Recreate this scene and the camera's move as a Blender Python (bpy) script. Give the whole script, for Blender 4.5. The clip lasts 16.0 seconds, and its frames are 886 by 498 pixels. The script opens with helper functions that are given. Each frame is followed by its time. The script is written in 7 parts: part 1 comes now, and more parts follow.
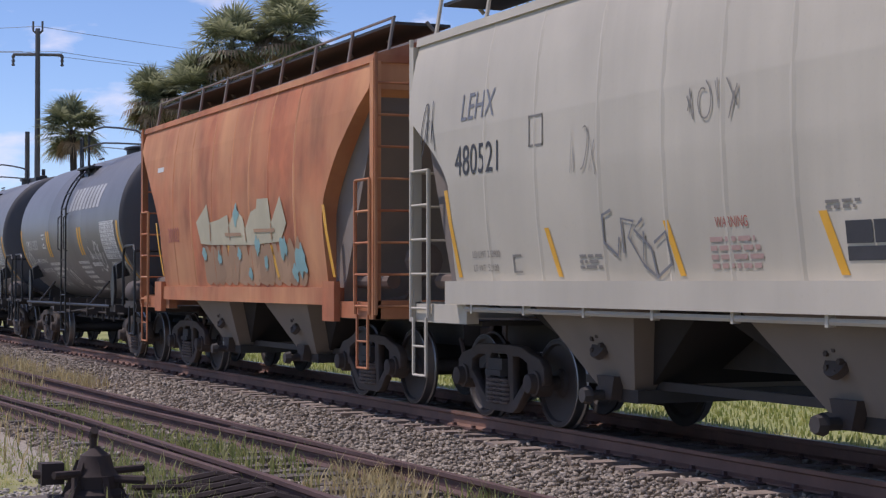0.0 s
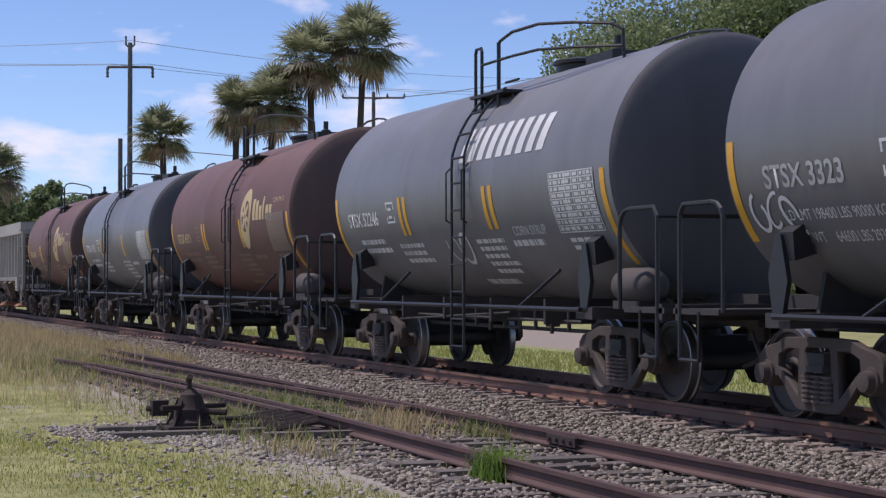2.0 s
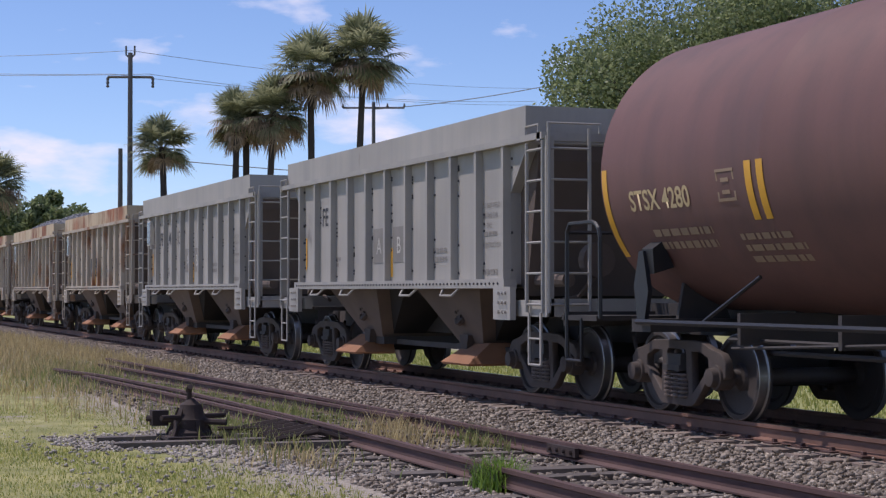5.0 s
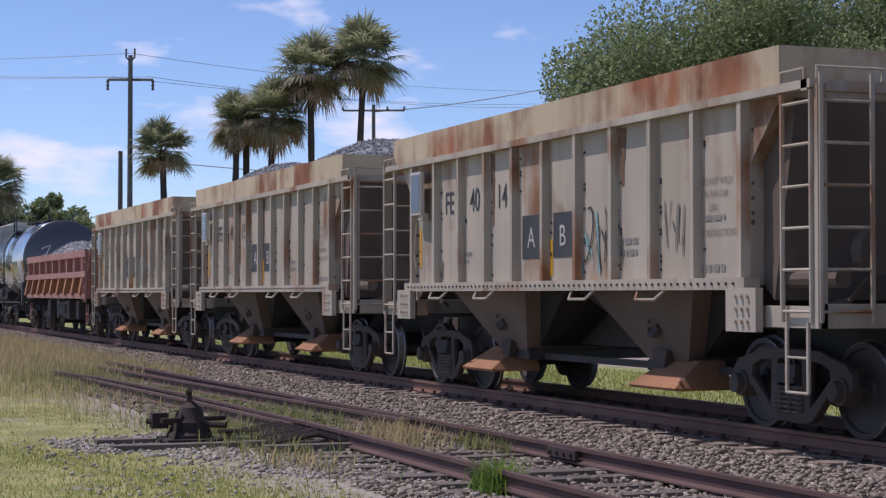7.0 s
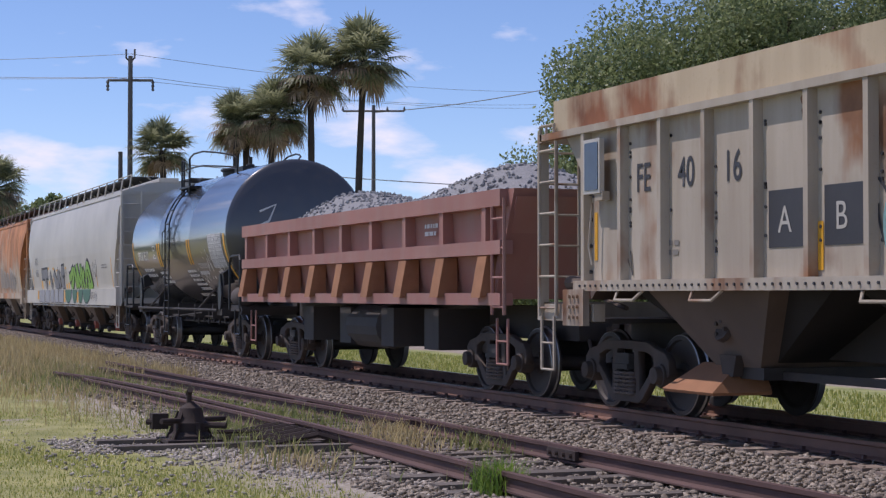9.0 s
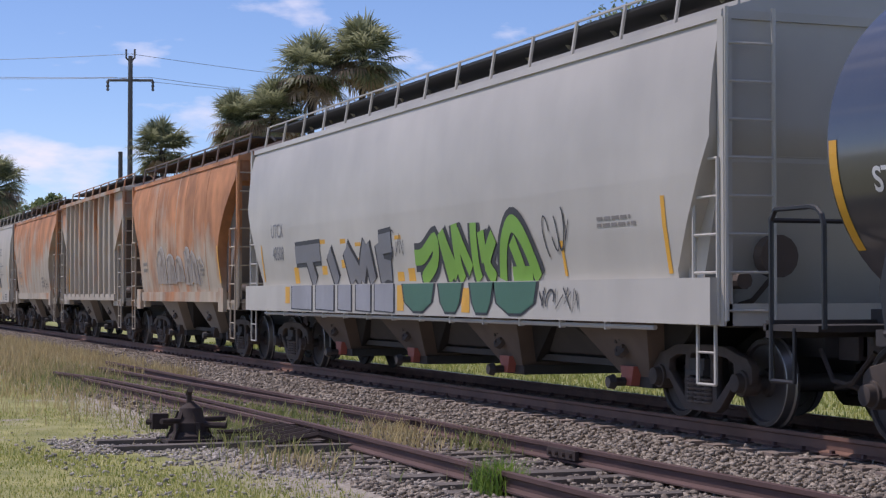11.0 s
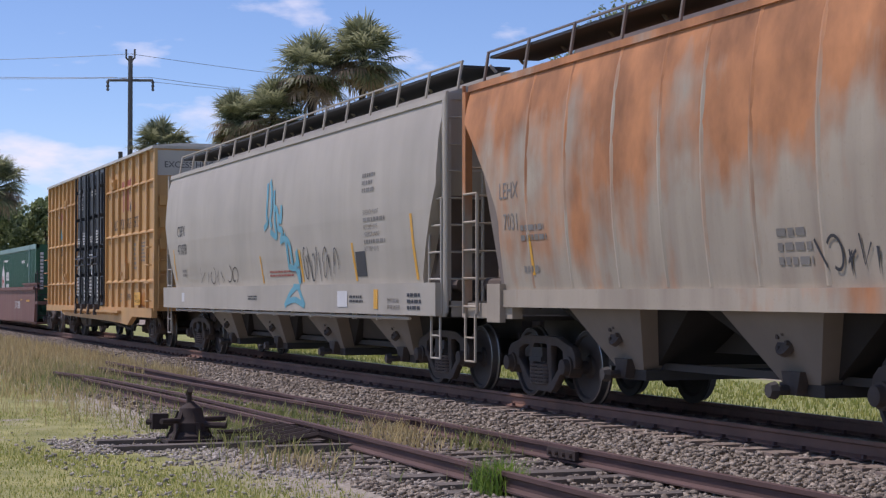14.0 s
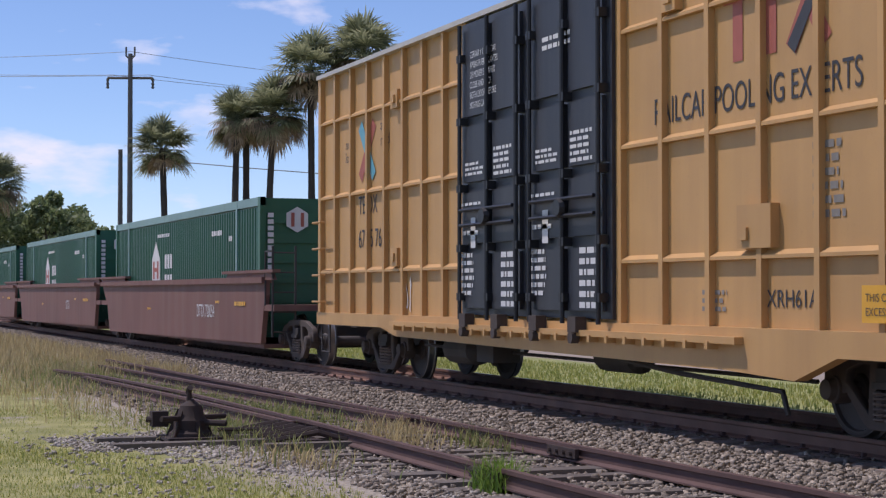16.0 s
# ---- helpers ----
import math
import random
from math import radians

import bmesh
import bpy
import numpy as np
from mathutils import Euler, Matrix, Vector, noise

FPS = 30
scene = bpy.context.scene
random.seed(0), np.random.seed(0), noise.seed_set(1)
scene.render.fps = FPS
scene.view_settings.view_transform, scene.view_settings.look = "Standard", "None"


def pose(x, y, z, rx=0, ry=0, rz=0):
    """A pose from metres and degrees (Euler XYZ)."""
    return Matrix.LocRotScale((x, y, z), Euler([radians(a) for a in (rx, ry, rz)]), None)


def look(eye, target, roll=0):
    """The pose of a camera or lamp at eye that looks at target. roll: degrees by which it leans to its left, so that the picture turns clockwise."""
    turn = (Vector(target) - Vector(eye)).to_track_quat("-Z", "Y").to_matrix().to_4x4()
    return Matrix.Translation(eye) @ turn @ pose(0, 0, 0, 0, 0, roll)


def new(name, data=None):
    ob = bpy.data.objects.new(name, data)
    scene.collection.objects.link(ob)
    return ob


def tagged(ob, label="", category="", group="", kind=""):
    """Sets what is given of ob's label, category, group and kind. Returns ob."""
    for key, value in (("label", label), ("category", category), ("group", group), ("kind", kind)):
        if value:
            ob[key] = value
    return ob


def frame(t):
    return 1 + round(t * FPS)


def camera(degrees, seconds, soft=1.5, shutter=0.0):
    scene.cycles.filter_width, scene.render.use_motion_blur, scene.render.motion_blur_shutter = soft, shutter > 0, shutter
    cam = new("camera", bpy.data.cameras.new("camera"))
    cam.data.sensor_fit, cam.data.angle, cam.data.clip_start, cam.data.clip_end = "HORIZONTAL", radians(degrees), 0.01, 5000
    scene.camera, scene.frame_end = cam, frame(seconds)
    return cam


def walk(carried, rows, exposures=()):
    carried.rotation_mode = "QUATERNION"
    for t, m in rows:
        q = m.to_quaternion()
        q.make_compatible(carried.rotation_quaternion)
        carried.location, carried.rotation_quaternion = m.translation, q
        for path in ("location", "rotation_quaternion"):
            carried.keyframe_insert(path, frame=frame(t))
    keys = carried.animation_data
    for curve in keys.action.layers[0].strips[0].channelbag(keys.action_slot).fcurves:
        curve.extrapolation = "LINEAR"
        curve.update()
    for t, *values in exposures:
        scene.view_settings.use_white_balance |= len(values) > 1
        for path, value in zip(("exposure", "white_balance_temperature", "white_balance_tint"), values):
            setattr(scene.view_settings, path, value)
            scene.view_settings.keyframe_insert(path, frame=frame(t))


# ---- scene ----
# ------------------------------------------------------------------ camera
cam = camera(28.32, 16.0, soft=1.3)
EYE = (0.0, -10.226, 1.359)
PITCHES = ((2.0, 1.061), (2.5, 1.121), (3.0, 1.176), (3.5, 1.231), (4.0, 1.287), (4.5, 1.342), (5.5, 1.41), (7.0, 1.471),
           (7.5, 1.526), (8.0, 1.49), (9.3, 1.49), (10.5, 1.49), (11.5, 1.49), (12.0, 1.526), (13.5, 1.526), (14.0, 1.49),
           (14.5, 1.49), (15.0, 1.471), (15.5, 1.471), (16.0, 1.416))
ROWS = [(0.0, pose(-5.195, -9.004, 1.49, 91.08, 0, 66.645)), (0.5, pose(-5.193, -9.002, 1.489, 91.05, 0, 66.634)),
        (0.7, pose(-4.768, -9.12, 1.484, 90.983, 0, 66.865)), (1.0, pose(-3.434, -9.41, 1.43, 90.899, 0, 67.874)),
        (1.2, pose(-2.6, -9.6, 1.41, 90.87, 0, 68.15)), (1.5, pose(-0.894, -10.022, 1.368, 90.902, 0, 68.972))]
ROWS += [(t, pose(*EYE, 90 + p, 0, 69.375)) for t, p in PITCHES]
walk(cam, ROWS, exposures=((0.0, 0.0, 6200, 24), (16.0, 0.0, 6200, 24)))

# ------------------------------------------------------------------ world and sun
SUN_TO = Vector((-0.34, -0.42, 1.0)).normalized()
world = bpy.data.worlds.new("sky")
scene.world = world
world.use_nodes = True
wn = world.node_tree
wn.nodes.clear()
w_out = wn.nodes.new("ShaderNodeOutputWorld")
w_bg = wn.nodes.new("ShaderNodeBackground")
w_sky = wn.nodes.new("ShaderNodeTexSky")
w_sky.sky_type = "NISHITA"
w_sky.sun_disc = False
w_sky.sun_elevation = math.asin(SUN_TO.z)
w_sky.sun_rotation = math.atan2(SUN_TO.x, SUN_TO.y)
w_sky.air_density, w_sky.dust_density, w_sky.ozone_density = 0.75, 0.0, 5.0
w_tc = wn.nodes.new("ShaderNodeTexCoord")
w_map = wn.nodes.new("ShaderNodeMapping")
w_map.inputs["Scale"].default_value = (1.0, 1.0, 3.0)
w_noise = wn.nodes.new("ShaderNodeTexNoise")
w_noise.inputs["Scale"].default_value = 10.0
w_noise.inputs["Detail"].default_value = 7.0
w_noise.inputs["Roughness"].default_value = 0.52
w_ramp = wn.nodes.new("ShaderNodeValToRGB")
w_ramp.color_ramp.elements[0].position, w_ramp.color_ramp.elements[1].position = 0.55, 0.70
w_mix = wn.nodes.new("ShaderNodeMix")
w_mix.data_type = "RGBA"
w_mix.inputs[7].default_value = (7.0, 7.0, 7.4, 1)
wn.links.new(w_tc.outputs["Generated"], w_map.inputs["Vector"])
wn.links.new(w_map.outputs["Vector"], w_noise.inputs["Vector"])
wn.links.new(w_noise.outputs["Fac"], w_ramp.inputs["Fac"])
wn.links.new(w_ramp.outputs["Color"], w_mix.inputs[0])
wn.links.new(w_sky.outputs["Color"], w_mix.inputs[6])
wn.links.new(w_mix.outputs[2], w_bg.inputs["Color"])
wn.links.new(w_bg.outputs["Background"], w_out.inputs["Surface"])
w_bg.inputs["Strength"].default_value = 0.125

sun_data = bpy.data.lights.new("sun", "SUN")
sun_data.energy, sun_data.angle, sun_data.color = 3.15, radians(0.6), (1.0, 0.935, 0.84)
sun = new("sun", sun_data)
sun.matrix_world = look(SUN_TO * 60, (0, 0, 0))

# ------------------------------------------------------------------ materials


def nodes_of(name):
    m = bpy.data.materials.new(name)
    m.use_nodes = True
    nt = m.node_tree
    return m, nt, nt.nodes["Principled BSDF"]


def noise_at(nt, scale, detail=4.0, stretch=None, rough=0.55):
    tc = nt.nodes.new("ShaderNodeTexCoord")
    tex = nt.nodes.new("ShaderNodeTexNoise")
    tex.inputs["Scale"].default_value = scale
    tex.inputs["Detail"].default_value = detail
    tex.inputs["Roughness"].default_value = rough
    mp = nt.nodes.new("ShaderNodeMapping")
    if stretch:
        mp.inputs["Scale"].default_value = stretch
    info = nt.nodes.new("ShaderNodeObjectInfo")
    mul = nt.nodes.new("ShaderNodeVectorMath")
    mul.operation = "SCALE"
    mul.inputs[0].default_value = (37.0, 11.0, 23.0)
    nt.links.new(info.outputs["Random"], mul.inputs["Scale"])
    nt.links.new(mul.outputs[0], mp.inputs["Location"])
    nt.links.new(tc.outputs["Object"], mp.inputs["Vector"])
    nt.links.new(mp.outputs["Vector"], tex.inputs["Vector"])
    return tex.outputs["Fac"]


def ramp(nt, fac, a, b, ca=(0, 0, 0, 1), cb=(1, 1, 1, 1)):
    r = nt.nodes.new("ShaderNodeValToRGB")
    r.color_ramp.elements[0].position, r.color_ramp.elements[1].position = a, b
    r.color_ramp.elements[0].color, r.color_ramp.elements[1].color = ca, cb
    nt.links.new(fac, r.inputs["Fac"])
    return r.outputs["Color"]


def mixed(nt, fac, a, b):
    x = nt.nodes.new("ShaderNodeMix")
    x.data_type = "RGBA"
    for sock, v in ((0, fac), (6, a), (7, b)):
        if isinstance(v, (int, float)):
            x.inputs[sock].default_value = v
        elif isinstance(v, (tuple, list)):
            x.inputs[sock].default_value = (*v[:3], 1)
        else:
            nt.links.new(v, x.inputs[sock])
    return x.outputs[2]


def bump(nt, bsdf, fac, strength=0.3, dist=0.02):
    b = nt.nodes.new("ShaderNodeBump")
    b.inputs["Strength"].default_value = strength
    b.inputs["Distance"].default_value = dist
    nt.links.new(fac, b.inputs["Height"])
    nt.links.new(b.outputs["Normal"], bsdf.inputs["Normal"])


def shade(c, k):
    return tuple(min(1, v * k) for v in c)


def paint(name, base, dirt=(0.16, 0.13, 0.10), amount=0.45, rough=0.5, metal=0.0, rust=None, rust_at=(0.62, 0.74), spec=0.5, high=0.0, coat=0.0):
    """Weathered paint: broad fading, streaks that run down, fine specks and, where given, rust."""
    m, nt, b = nodes_of(name)
    broad = ramp(nt, noise_at(nt, 0.55, 3), 0.3, 0.72)
    streak = ramp(nt, noise_at(nt, 1.0, 5, (2.6, 2.6, 0.22)), 0.42, 0.78)
    fine = noise_at(nt, 26, 4)
    col = mixed(nt, broad, shade(base, 0.86), shade(base, 1.1))
    f = nt.nodes.new("ShaderNodeMath")
    f.operation = "MULTIPLY"
    f.inputs[1].default_value = amount
    nt.links.new(streak, f.inputs[0])
    col = mixed(nt, f.outputs[0], col, dirt)
    sp = ramp(nt, fine, 0.60, 0.75)
    g = nt.nodes.new("ShaderNodeMath")
    g.operation = "MULTIPLY"
    g.inputs[1].default_value = 0.25 * min(1, amount * 2)
    nt.links.new(sp, g.inputs[0])
    col = mixed(nt, g.outputs[0], col, dirt)
    if rust:
        big = noise_at(nt, 0.75, 5, (1.0, 1.0, 0.8), 0.5)
        run = noise_at(nt, 1.5, 5, (2.2, 2.2, 0.22), 0.55)
        a = nt.nodes.new("ShaderNodeMath")
        a.operation = "MULTIPLY_ADD"
        a.inputs[1].default_value = 0.24
        nt.links.new(run, a.inputs[0])
        k = nt.nodes.new("ShaderNodeMath")
        k.operation = "MULTIPLY"
        k.inputs[1].default_value = 0.80
        nt.links.new(big, k.inputs[0])
        nt.links.new(k.outputs[0], a.inputs[2])
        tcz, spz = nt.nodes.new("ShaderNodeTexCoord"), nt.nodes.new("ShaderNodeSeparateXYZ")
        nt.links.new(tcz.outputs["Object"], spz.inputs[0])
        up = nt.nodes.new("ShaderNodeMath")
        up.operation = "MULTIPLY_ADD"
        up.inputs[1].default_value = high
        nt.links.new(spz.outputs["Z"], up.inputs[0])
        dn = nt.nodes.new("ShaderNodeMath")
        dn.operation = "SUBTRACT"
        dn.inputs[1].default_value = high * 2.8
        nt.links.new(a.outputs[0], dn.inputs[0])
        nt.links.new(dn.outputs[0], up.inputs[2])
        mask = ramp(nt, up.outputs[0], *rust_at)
        tone = ramp(nt, noise_at(nt, 1.3, 7, (1.0, 1.0, 0.7)), 0.3, 0.68, (*shade(rust, 0.45), 1), (*shade(rust, 1.25), 1))
        col = mixed(nt, mask, col, tone)
    nt.links.new(col, b.inputs["Base Color"])
    b.inputs["Roughness"].default_value = rough
    b.inputs["Metallic"].default_value = metal
    b.inputs["Specular IOR Level"].default_value = spec
    b.inputs["Coat Weight"].default_value = coat
    b.inputs["Coat Roughness"].default_value = 0.12
    bump(nt, b, noise_at(nt, 9, 5), 0.12, 0.01)
    return m


def plain(name, base, rough=0.6, metal=0.0, var=0.25, scale=6.0, bmp=0.15):
    m, nt, b = nodes_of(name)
    col = mixed(nt, noise_at(nt, scale, 5), shade(base, 1 - var), shade(base, 1 + var))
    col = mixed(nt, ramp(nt, noise_at(nt, scale * 0.18, 3), 0.35, 0.7), shade(base, 1 - var * 0.8), col)
    nt.links.new(col, b.inputs["Base Color"])
    b.inputs["Roughness"].default_value = rough
    b.inputs["Metallic"].default_value = metal
    bump(nt, b, noise_at(nt, scale * 4, 5), bmp, 0.01)
    return m


RUST = (0.50, 0.215, 0.085)
M_BLACK = paint("black_paint", (0.165, 0.162, 0.165), (0.085, 0.08, 0.075), 0.40, 0.42)
M_GLOSS = paint("glossy_black_paint", (0.045, 0.045, 0.052), (0.07, 0.07, 0.07), 0.2, 0.34, coat=1.0)
M_GREY = paint("dark_grey_paint", (0.185, 0.185, 0.19), (0.11, 0.105, 0.10), 0.35, 0.45)
M_BROWN = paint("brown_paint", (0.168, 0.082, 0.067), (0.075, 0.05, 0.045), 0.45, 0.62)
M_FRAME = paint("black_underframe", (0.045, 0.04, 0.037), (0.085, 0.07, 0.06), 0.4, 0.75)
# near-black base holds the deep shade between the bays in its colour
M_DEEPSHADE = plain("shade_black_inner_steel", (0.02, 0.018, 0.017), 0.9)
M_ENDSHEET = plain("dusty_end_sheet", (0.27, 0.225, 0.19), 0.85, 0, 0.4, 1.5)
# head paints darker than the shells: shade on the tank ends, put into colour
M_HEAD = paint("shaded_black_head_paint", (0.10, 0.098, 0.105), (0.06, 0.055, 0.052), 0.4, 0.7)
M_BROWNHEAD = paint("shaded_brown_head_paint", (0.125, 0.078, 0.066), (0.06, 0.045, 0.04), 0.4, 0.75)
M_RAILING = plain("black_iron", (0.02, 0.02, 0.022), 0.5)
M_TRUCK = plain("cast_steel_rust", (0.088, 0.067, 0.055), 0.8, 0.0, 0.4, 9)
M_RESERVOIR = plain("dusty_brown_reservoir", (0.10, 0.082, 0.072), 0.8, 0.0, 0.3, 4)
M_WHEEL = plain("wheel_steel", (0.055, 0.045, 0.041), 0.65, 0.0, 0.3, 5)
M_TREAD = plain("polished_tread", (0.32, 0.31, 0.30), 0.38, 0.9, 0.1)
M_SPRING = plain("spring_steel", (0.15, 0.115, 0.095), 0.75)
M_WHITE = paint("white_hopper_paint", (0.54, 0.49, 0.39), (0.36, 0.33, 0.26), 0.3, 0.55)
M_CREAM = paint("grey_white_paint", (0.51, 0.48, 0.415), (0.41, 0.38, 0.33), 0.22, 0.45)
M_CBFX = paint("warm_grey_paint", (0.465, 0.42, 0.345), (0.33, 0.29, 0.22), 0.32, 0.55)
M_ORANGE = paint("rusted_orange_paint", (0.60, 0.28, 0.125), (0.42, 0.15, 0.07), 0.5, 0.7, rust=(0.46, 0.145, 0.06), rust_at=(0.40, 0.66))
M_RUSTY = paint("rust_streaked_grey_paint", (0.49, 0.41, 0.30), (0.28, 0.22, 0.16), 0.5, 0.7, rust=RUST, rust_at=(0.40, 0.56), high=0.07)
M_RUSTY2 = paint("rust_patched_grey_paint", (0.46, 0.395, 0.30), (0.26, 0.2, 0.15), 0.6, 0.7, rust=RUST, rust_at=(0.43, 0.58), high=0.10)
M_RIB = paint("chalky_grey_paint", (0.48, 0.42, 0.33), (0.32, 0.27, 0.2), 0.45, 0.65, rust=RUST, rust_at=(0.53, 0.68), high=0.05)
M_FEC = paint("dusty_beige_grey_paint", (0.46, 0.405, 0.32), (0.27, 0.20, 0.13), 0.62, 0.75, rust=(0.30, 0.14, 0.065), rust_at=(0.555, 0.66))
M_FECTOP = paint("rust_edged_beige_paint", (0.56, 0.455, 0.30), (0.32, 0.22, 0.12), 0.5, 0.75, rust=(0.30, 0.11, 0.045), rust_at=(0.50, 0.62))
M_SILVER = paint("silver_grey_paint", (0.385, 0.36, 0.315), (0.23, 0.23, 0.22), 0.5, 0.6, rust=(0.12, 0.1, 0.09), rust_at=(0.66, 0.74))
M_INNER = plain("grimy_steel", (0.16, 0.12, 0.095), 0.85, 0, 0.45, 2)
M_RUSTDOOR = plain("orange_rusted_door", (0.37, 0.175, 0.085), 0.85, 0, 0.35, 5)
M_BAY = plain("dusty_bay_steel", (0.26, 0.22, 0.18), 0.8, 0, 0.3, 2.5)
M_GONDOLA = paint("faded_red_paint", (0.38, 0.18, 0.145), (0.36, 0.28, 0.23), 0.4, 0.7)
M_YELLOW = paint("boxcar_yellow_paint", (0.56, 0.325, 0.12), (0.34, 0.18, 0.07), 0.32, 0.55)
M_DOOR = paint("black_door_paint", (0.028, 0.03, 0.038), (0.09, 0.085, 0.08), 0.35, 0.5)
M_WELL = paint("faded_maroon_paint", (0.185, 0.085, 0.065), (0.22, 0.14, 0.11), 0.5, 0.7)
M_GREEN = paint("container_green_paint", (0.018, 0.115, 0.060), (0.04, 0.12, 0.075), 0.35, 0.42)
M_TRIM = paint("pale_green_trim", (0.20, 0.33, 0.31), (0.1, 0.18, 0.15), 0.3, 0.5)
M_RAILGREY = plain("dull_brown_grey_steel", (0.24, 0.205, 0.18), 0.7)
M_LETTER = plain("white_lettering", (0.72, 0.72, 0.70), 0.6, 0, 0.15, 9)
M_WORN = plain("worn_white_lettering", (0.50, 0.50, 0.49), 0.6, 0, 0.2, 9)
M_DARK = plain("dark_lettering", (0.05, 0.05, 0.055), 0.6)
M_PALEDARK = plain("faded_dark_lettering", (0.26, 0.24, 0.21), 0.6)
M_STRIPE = plain("yellow_reflective_strip", (0.78, 0.40, 0.03), 0.45, 0, 0.12, 12)
M_LOGO = plain("tan_logo_paint", (0.62, 0.48, 0.25), 0.6, 0, 0.2)
M_ROOFBLACK = plain("dark_running_board", (0.045, 0.045, 0.048), 0.7)
M_RUSTSTEEL = plain("rusted_rail_steel", (0.23, 0.12, 0.082), 0.75, 0, 0.35, 8)
M_RAILTOP = plain("worn_rail_head", (0.20, 0.16, 0.14), 0.35, 0.7, 0.2, 12)
M_SIDING = plain("old_dark_rail", (0.125, 0.07, 0.06), 0.8, 0, 0.35, 10)
M_TIE = plain("weathered_tie_timber", (0.30, 0.235, 0.19), 0.9, 0, 0.4, 5)
M_OLDTIE = plain("grey_rotten_timber", (0.16, 0.135, 0.115), 0.9, 0, 0.45, 5)
M_IRON = plain("rusty_cast_iron", (0.055, 0.036, 0.03), 0.85, 0, 0.4, 14)
M_POLE = plain("weathered_pole_wood", (0.16, 0.15, 0.145), 0.85)
M_WIRE = plain("dull_cable", (0.26, 0.27, 0.29), 0.6)
M_LIME = plain("lime_spray_paint", (0.20, 0.42, 0.045), 0.5, 0, 0.15)
M_TEAL = plain("dark_green_spray_paint", (0.055, 0.16, 0.10), 0.5, 0, 0.15)
M_GREYSPRAY = plain("grey_spray_paint", (0.20, 0.20, 0.21), 0.5, 0, 0.15)
M_BLUE = plain("blue_spray_paint", (0.13, 0.40, 0.50), 0.5, 0, 0.2)
M_MINT = plain("pale_cream_spray_paint", (0.55, 0.50, 0.34), 0.6, 0, 0.25)
M_CYAN = plain("cyan_spray_paint", (0.25, 0.44, 0.43), 0.6, 0, 0.25)
M_PINK = plain("faded_red_sign_paint", (0.42, 0.12, 0.085), 0.6, 0, 0.2)
M_STAIN = plain("dark_rust_run", (0.20, 0.11, 0.065), 0.85, 0, 0.35, 7)
M_GLASS = plain("solar_panel_blue_glass", (0.05, 0.07, 0.11), 0.2, 0, 0.2, 20)


def stone_material(name, lo, hi):
    m, nt, b = nodes_of(name)
    geo = nt.nodes.new("ShaderNodeNewGeometry")
    c1 = ramp(nt, geo.outputs["Random Per Island"], 0.0, 1.0, (*lo, 1), (*hi, 1))
    col = mixed(nt, ramp(nt, noise_at(nt, 40, 4), 0.35, 0.7), c1, shade(lo, 0.8))
    nt.links.new(col, b.inputs["Base Color"])
    b.inputs["Roughness"].default_value = 0.9
    return m


M_STONE = stone_material("crushed_ballast_stone", (0.20, 0.165, 0.13), (0.53, 0.455, 0.365))
M_PALESTONE = stone_material("pale_verge_stone", (0.30, 0.265, 0.225), (0.60, 0.55, 0.48))
M_LOAD = stone_material("grey_aggregate", (0.22, 0.22, 0.22), (0.46, 0.46, 0.46))


def leaf_material(name, lo, hi, rough=0.55):
    m, nt, b = nodes_of(name)
    geo = nt.nodes.new("ShaderNodeNewGeometry")
    col = ramp(nt, geo.outputs["Random Per Island"], 0.0, 1.0, (*lo, 1), (*hi, 1))
    nt.links.new(col, b.inputs["Base Color"])
    b.inputs["Roughness"].default_value = rough
    thin = nt.nodes.new("ShaderNodeBsdfTranslucent")
    nt.links.new(col, thin.inputs["Color"])
    both = nt.nodes.new("ShaderNodeMixShader")
    both.inputs[0].default_value = 0.5
    nt.links.new(b.outputs[0], both.inputs[1])
    nt.links.new(thin.outputs[0], both.inputs[2])
    nt.links.new(both.outputs[0], nt.nodes["Material Output"].inputs["Surface"])
    return m


M_FROND = leaf_material("palm_frond_green", (0.17, 0.195, 0.105), (0.43, 0.44, 0.26))
M_DEADFROND = leaf_material("dead_palm_frond", (0.28, 0.21, 0.15), (0.56, 0.44, 0.32), 0.8)
M_TRUNK = plain("palm_trunk_bark", (0.085, 0.07, 0.06), 0.9, 0, 0.4, 4, 0.5)
M_OAK = leaf_material("oak_leaf_green", (0.13, 0.18, 0.075), (0.36, 0.41, 0.20))
M_BARK = plain("oak_bark", (0.09, 0.075, 0.06), 0.9, 0, 0.4, 5, 0.5)
M_GRASSBLADE = leaf_material("grass_blade_green", (0.22, 0.28, 0.06), (0.56, 0.53, 0.19), 0.7)
M_DRYBLADE = leaf_material("dry_grass_straw", (0.32, 0.26, 0.12), (0.60, 0.50, 0.27), 0.8)
M_WEED = leaf_material("dull_weed_green", (0.14, 0.19, 0.055), (0.38, 0.38, 0.15), 0.7)
M_TUFT = leaf_material("bright_weed_green", (0.10, 0.20, 0.025), (0.25, 0.36, 0.07), 0.6)


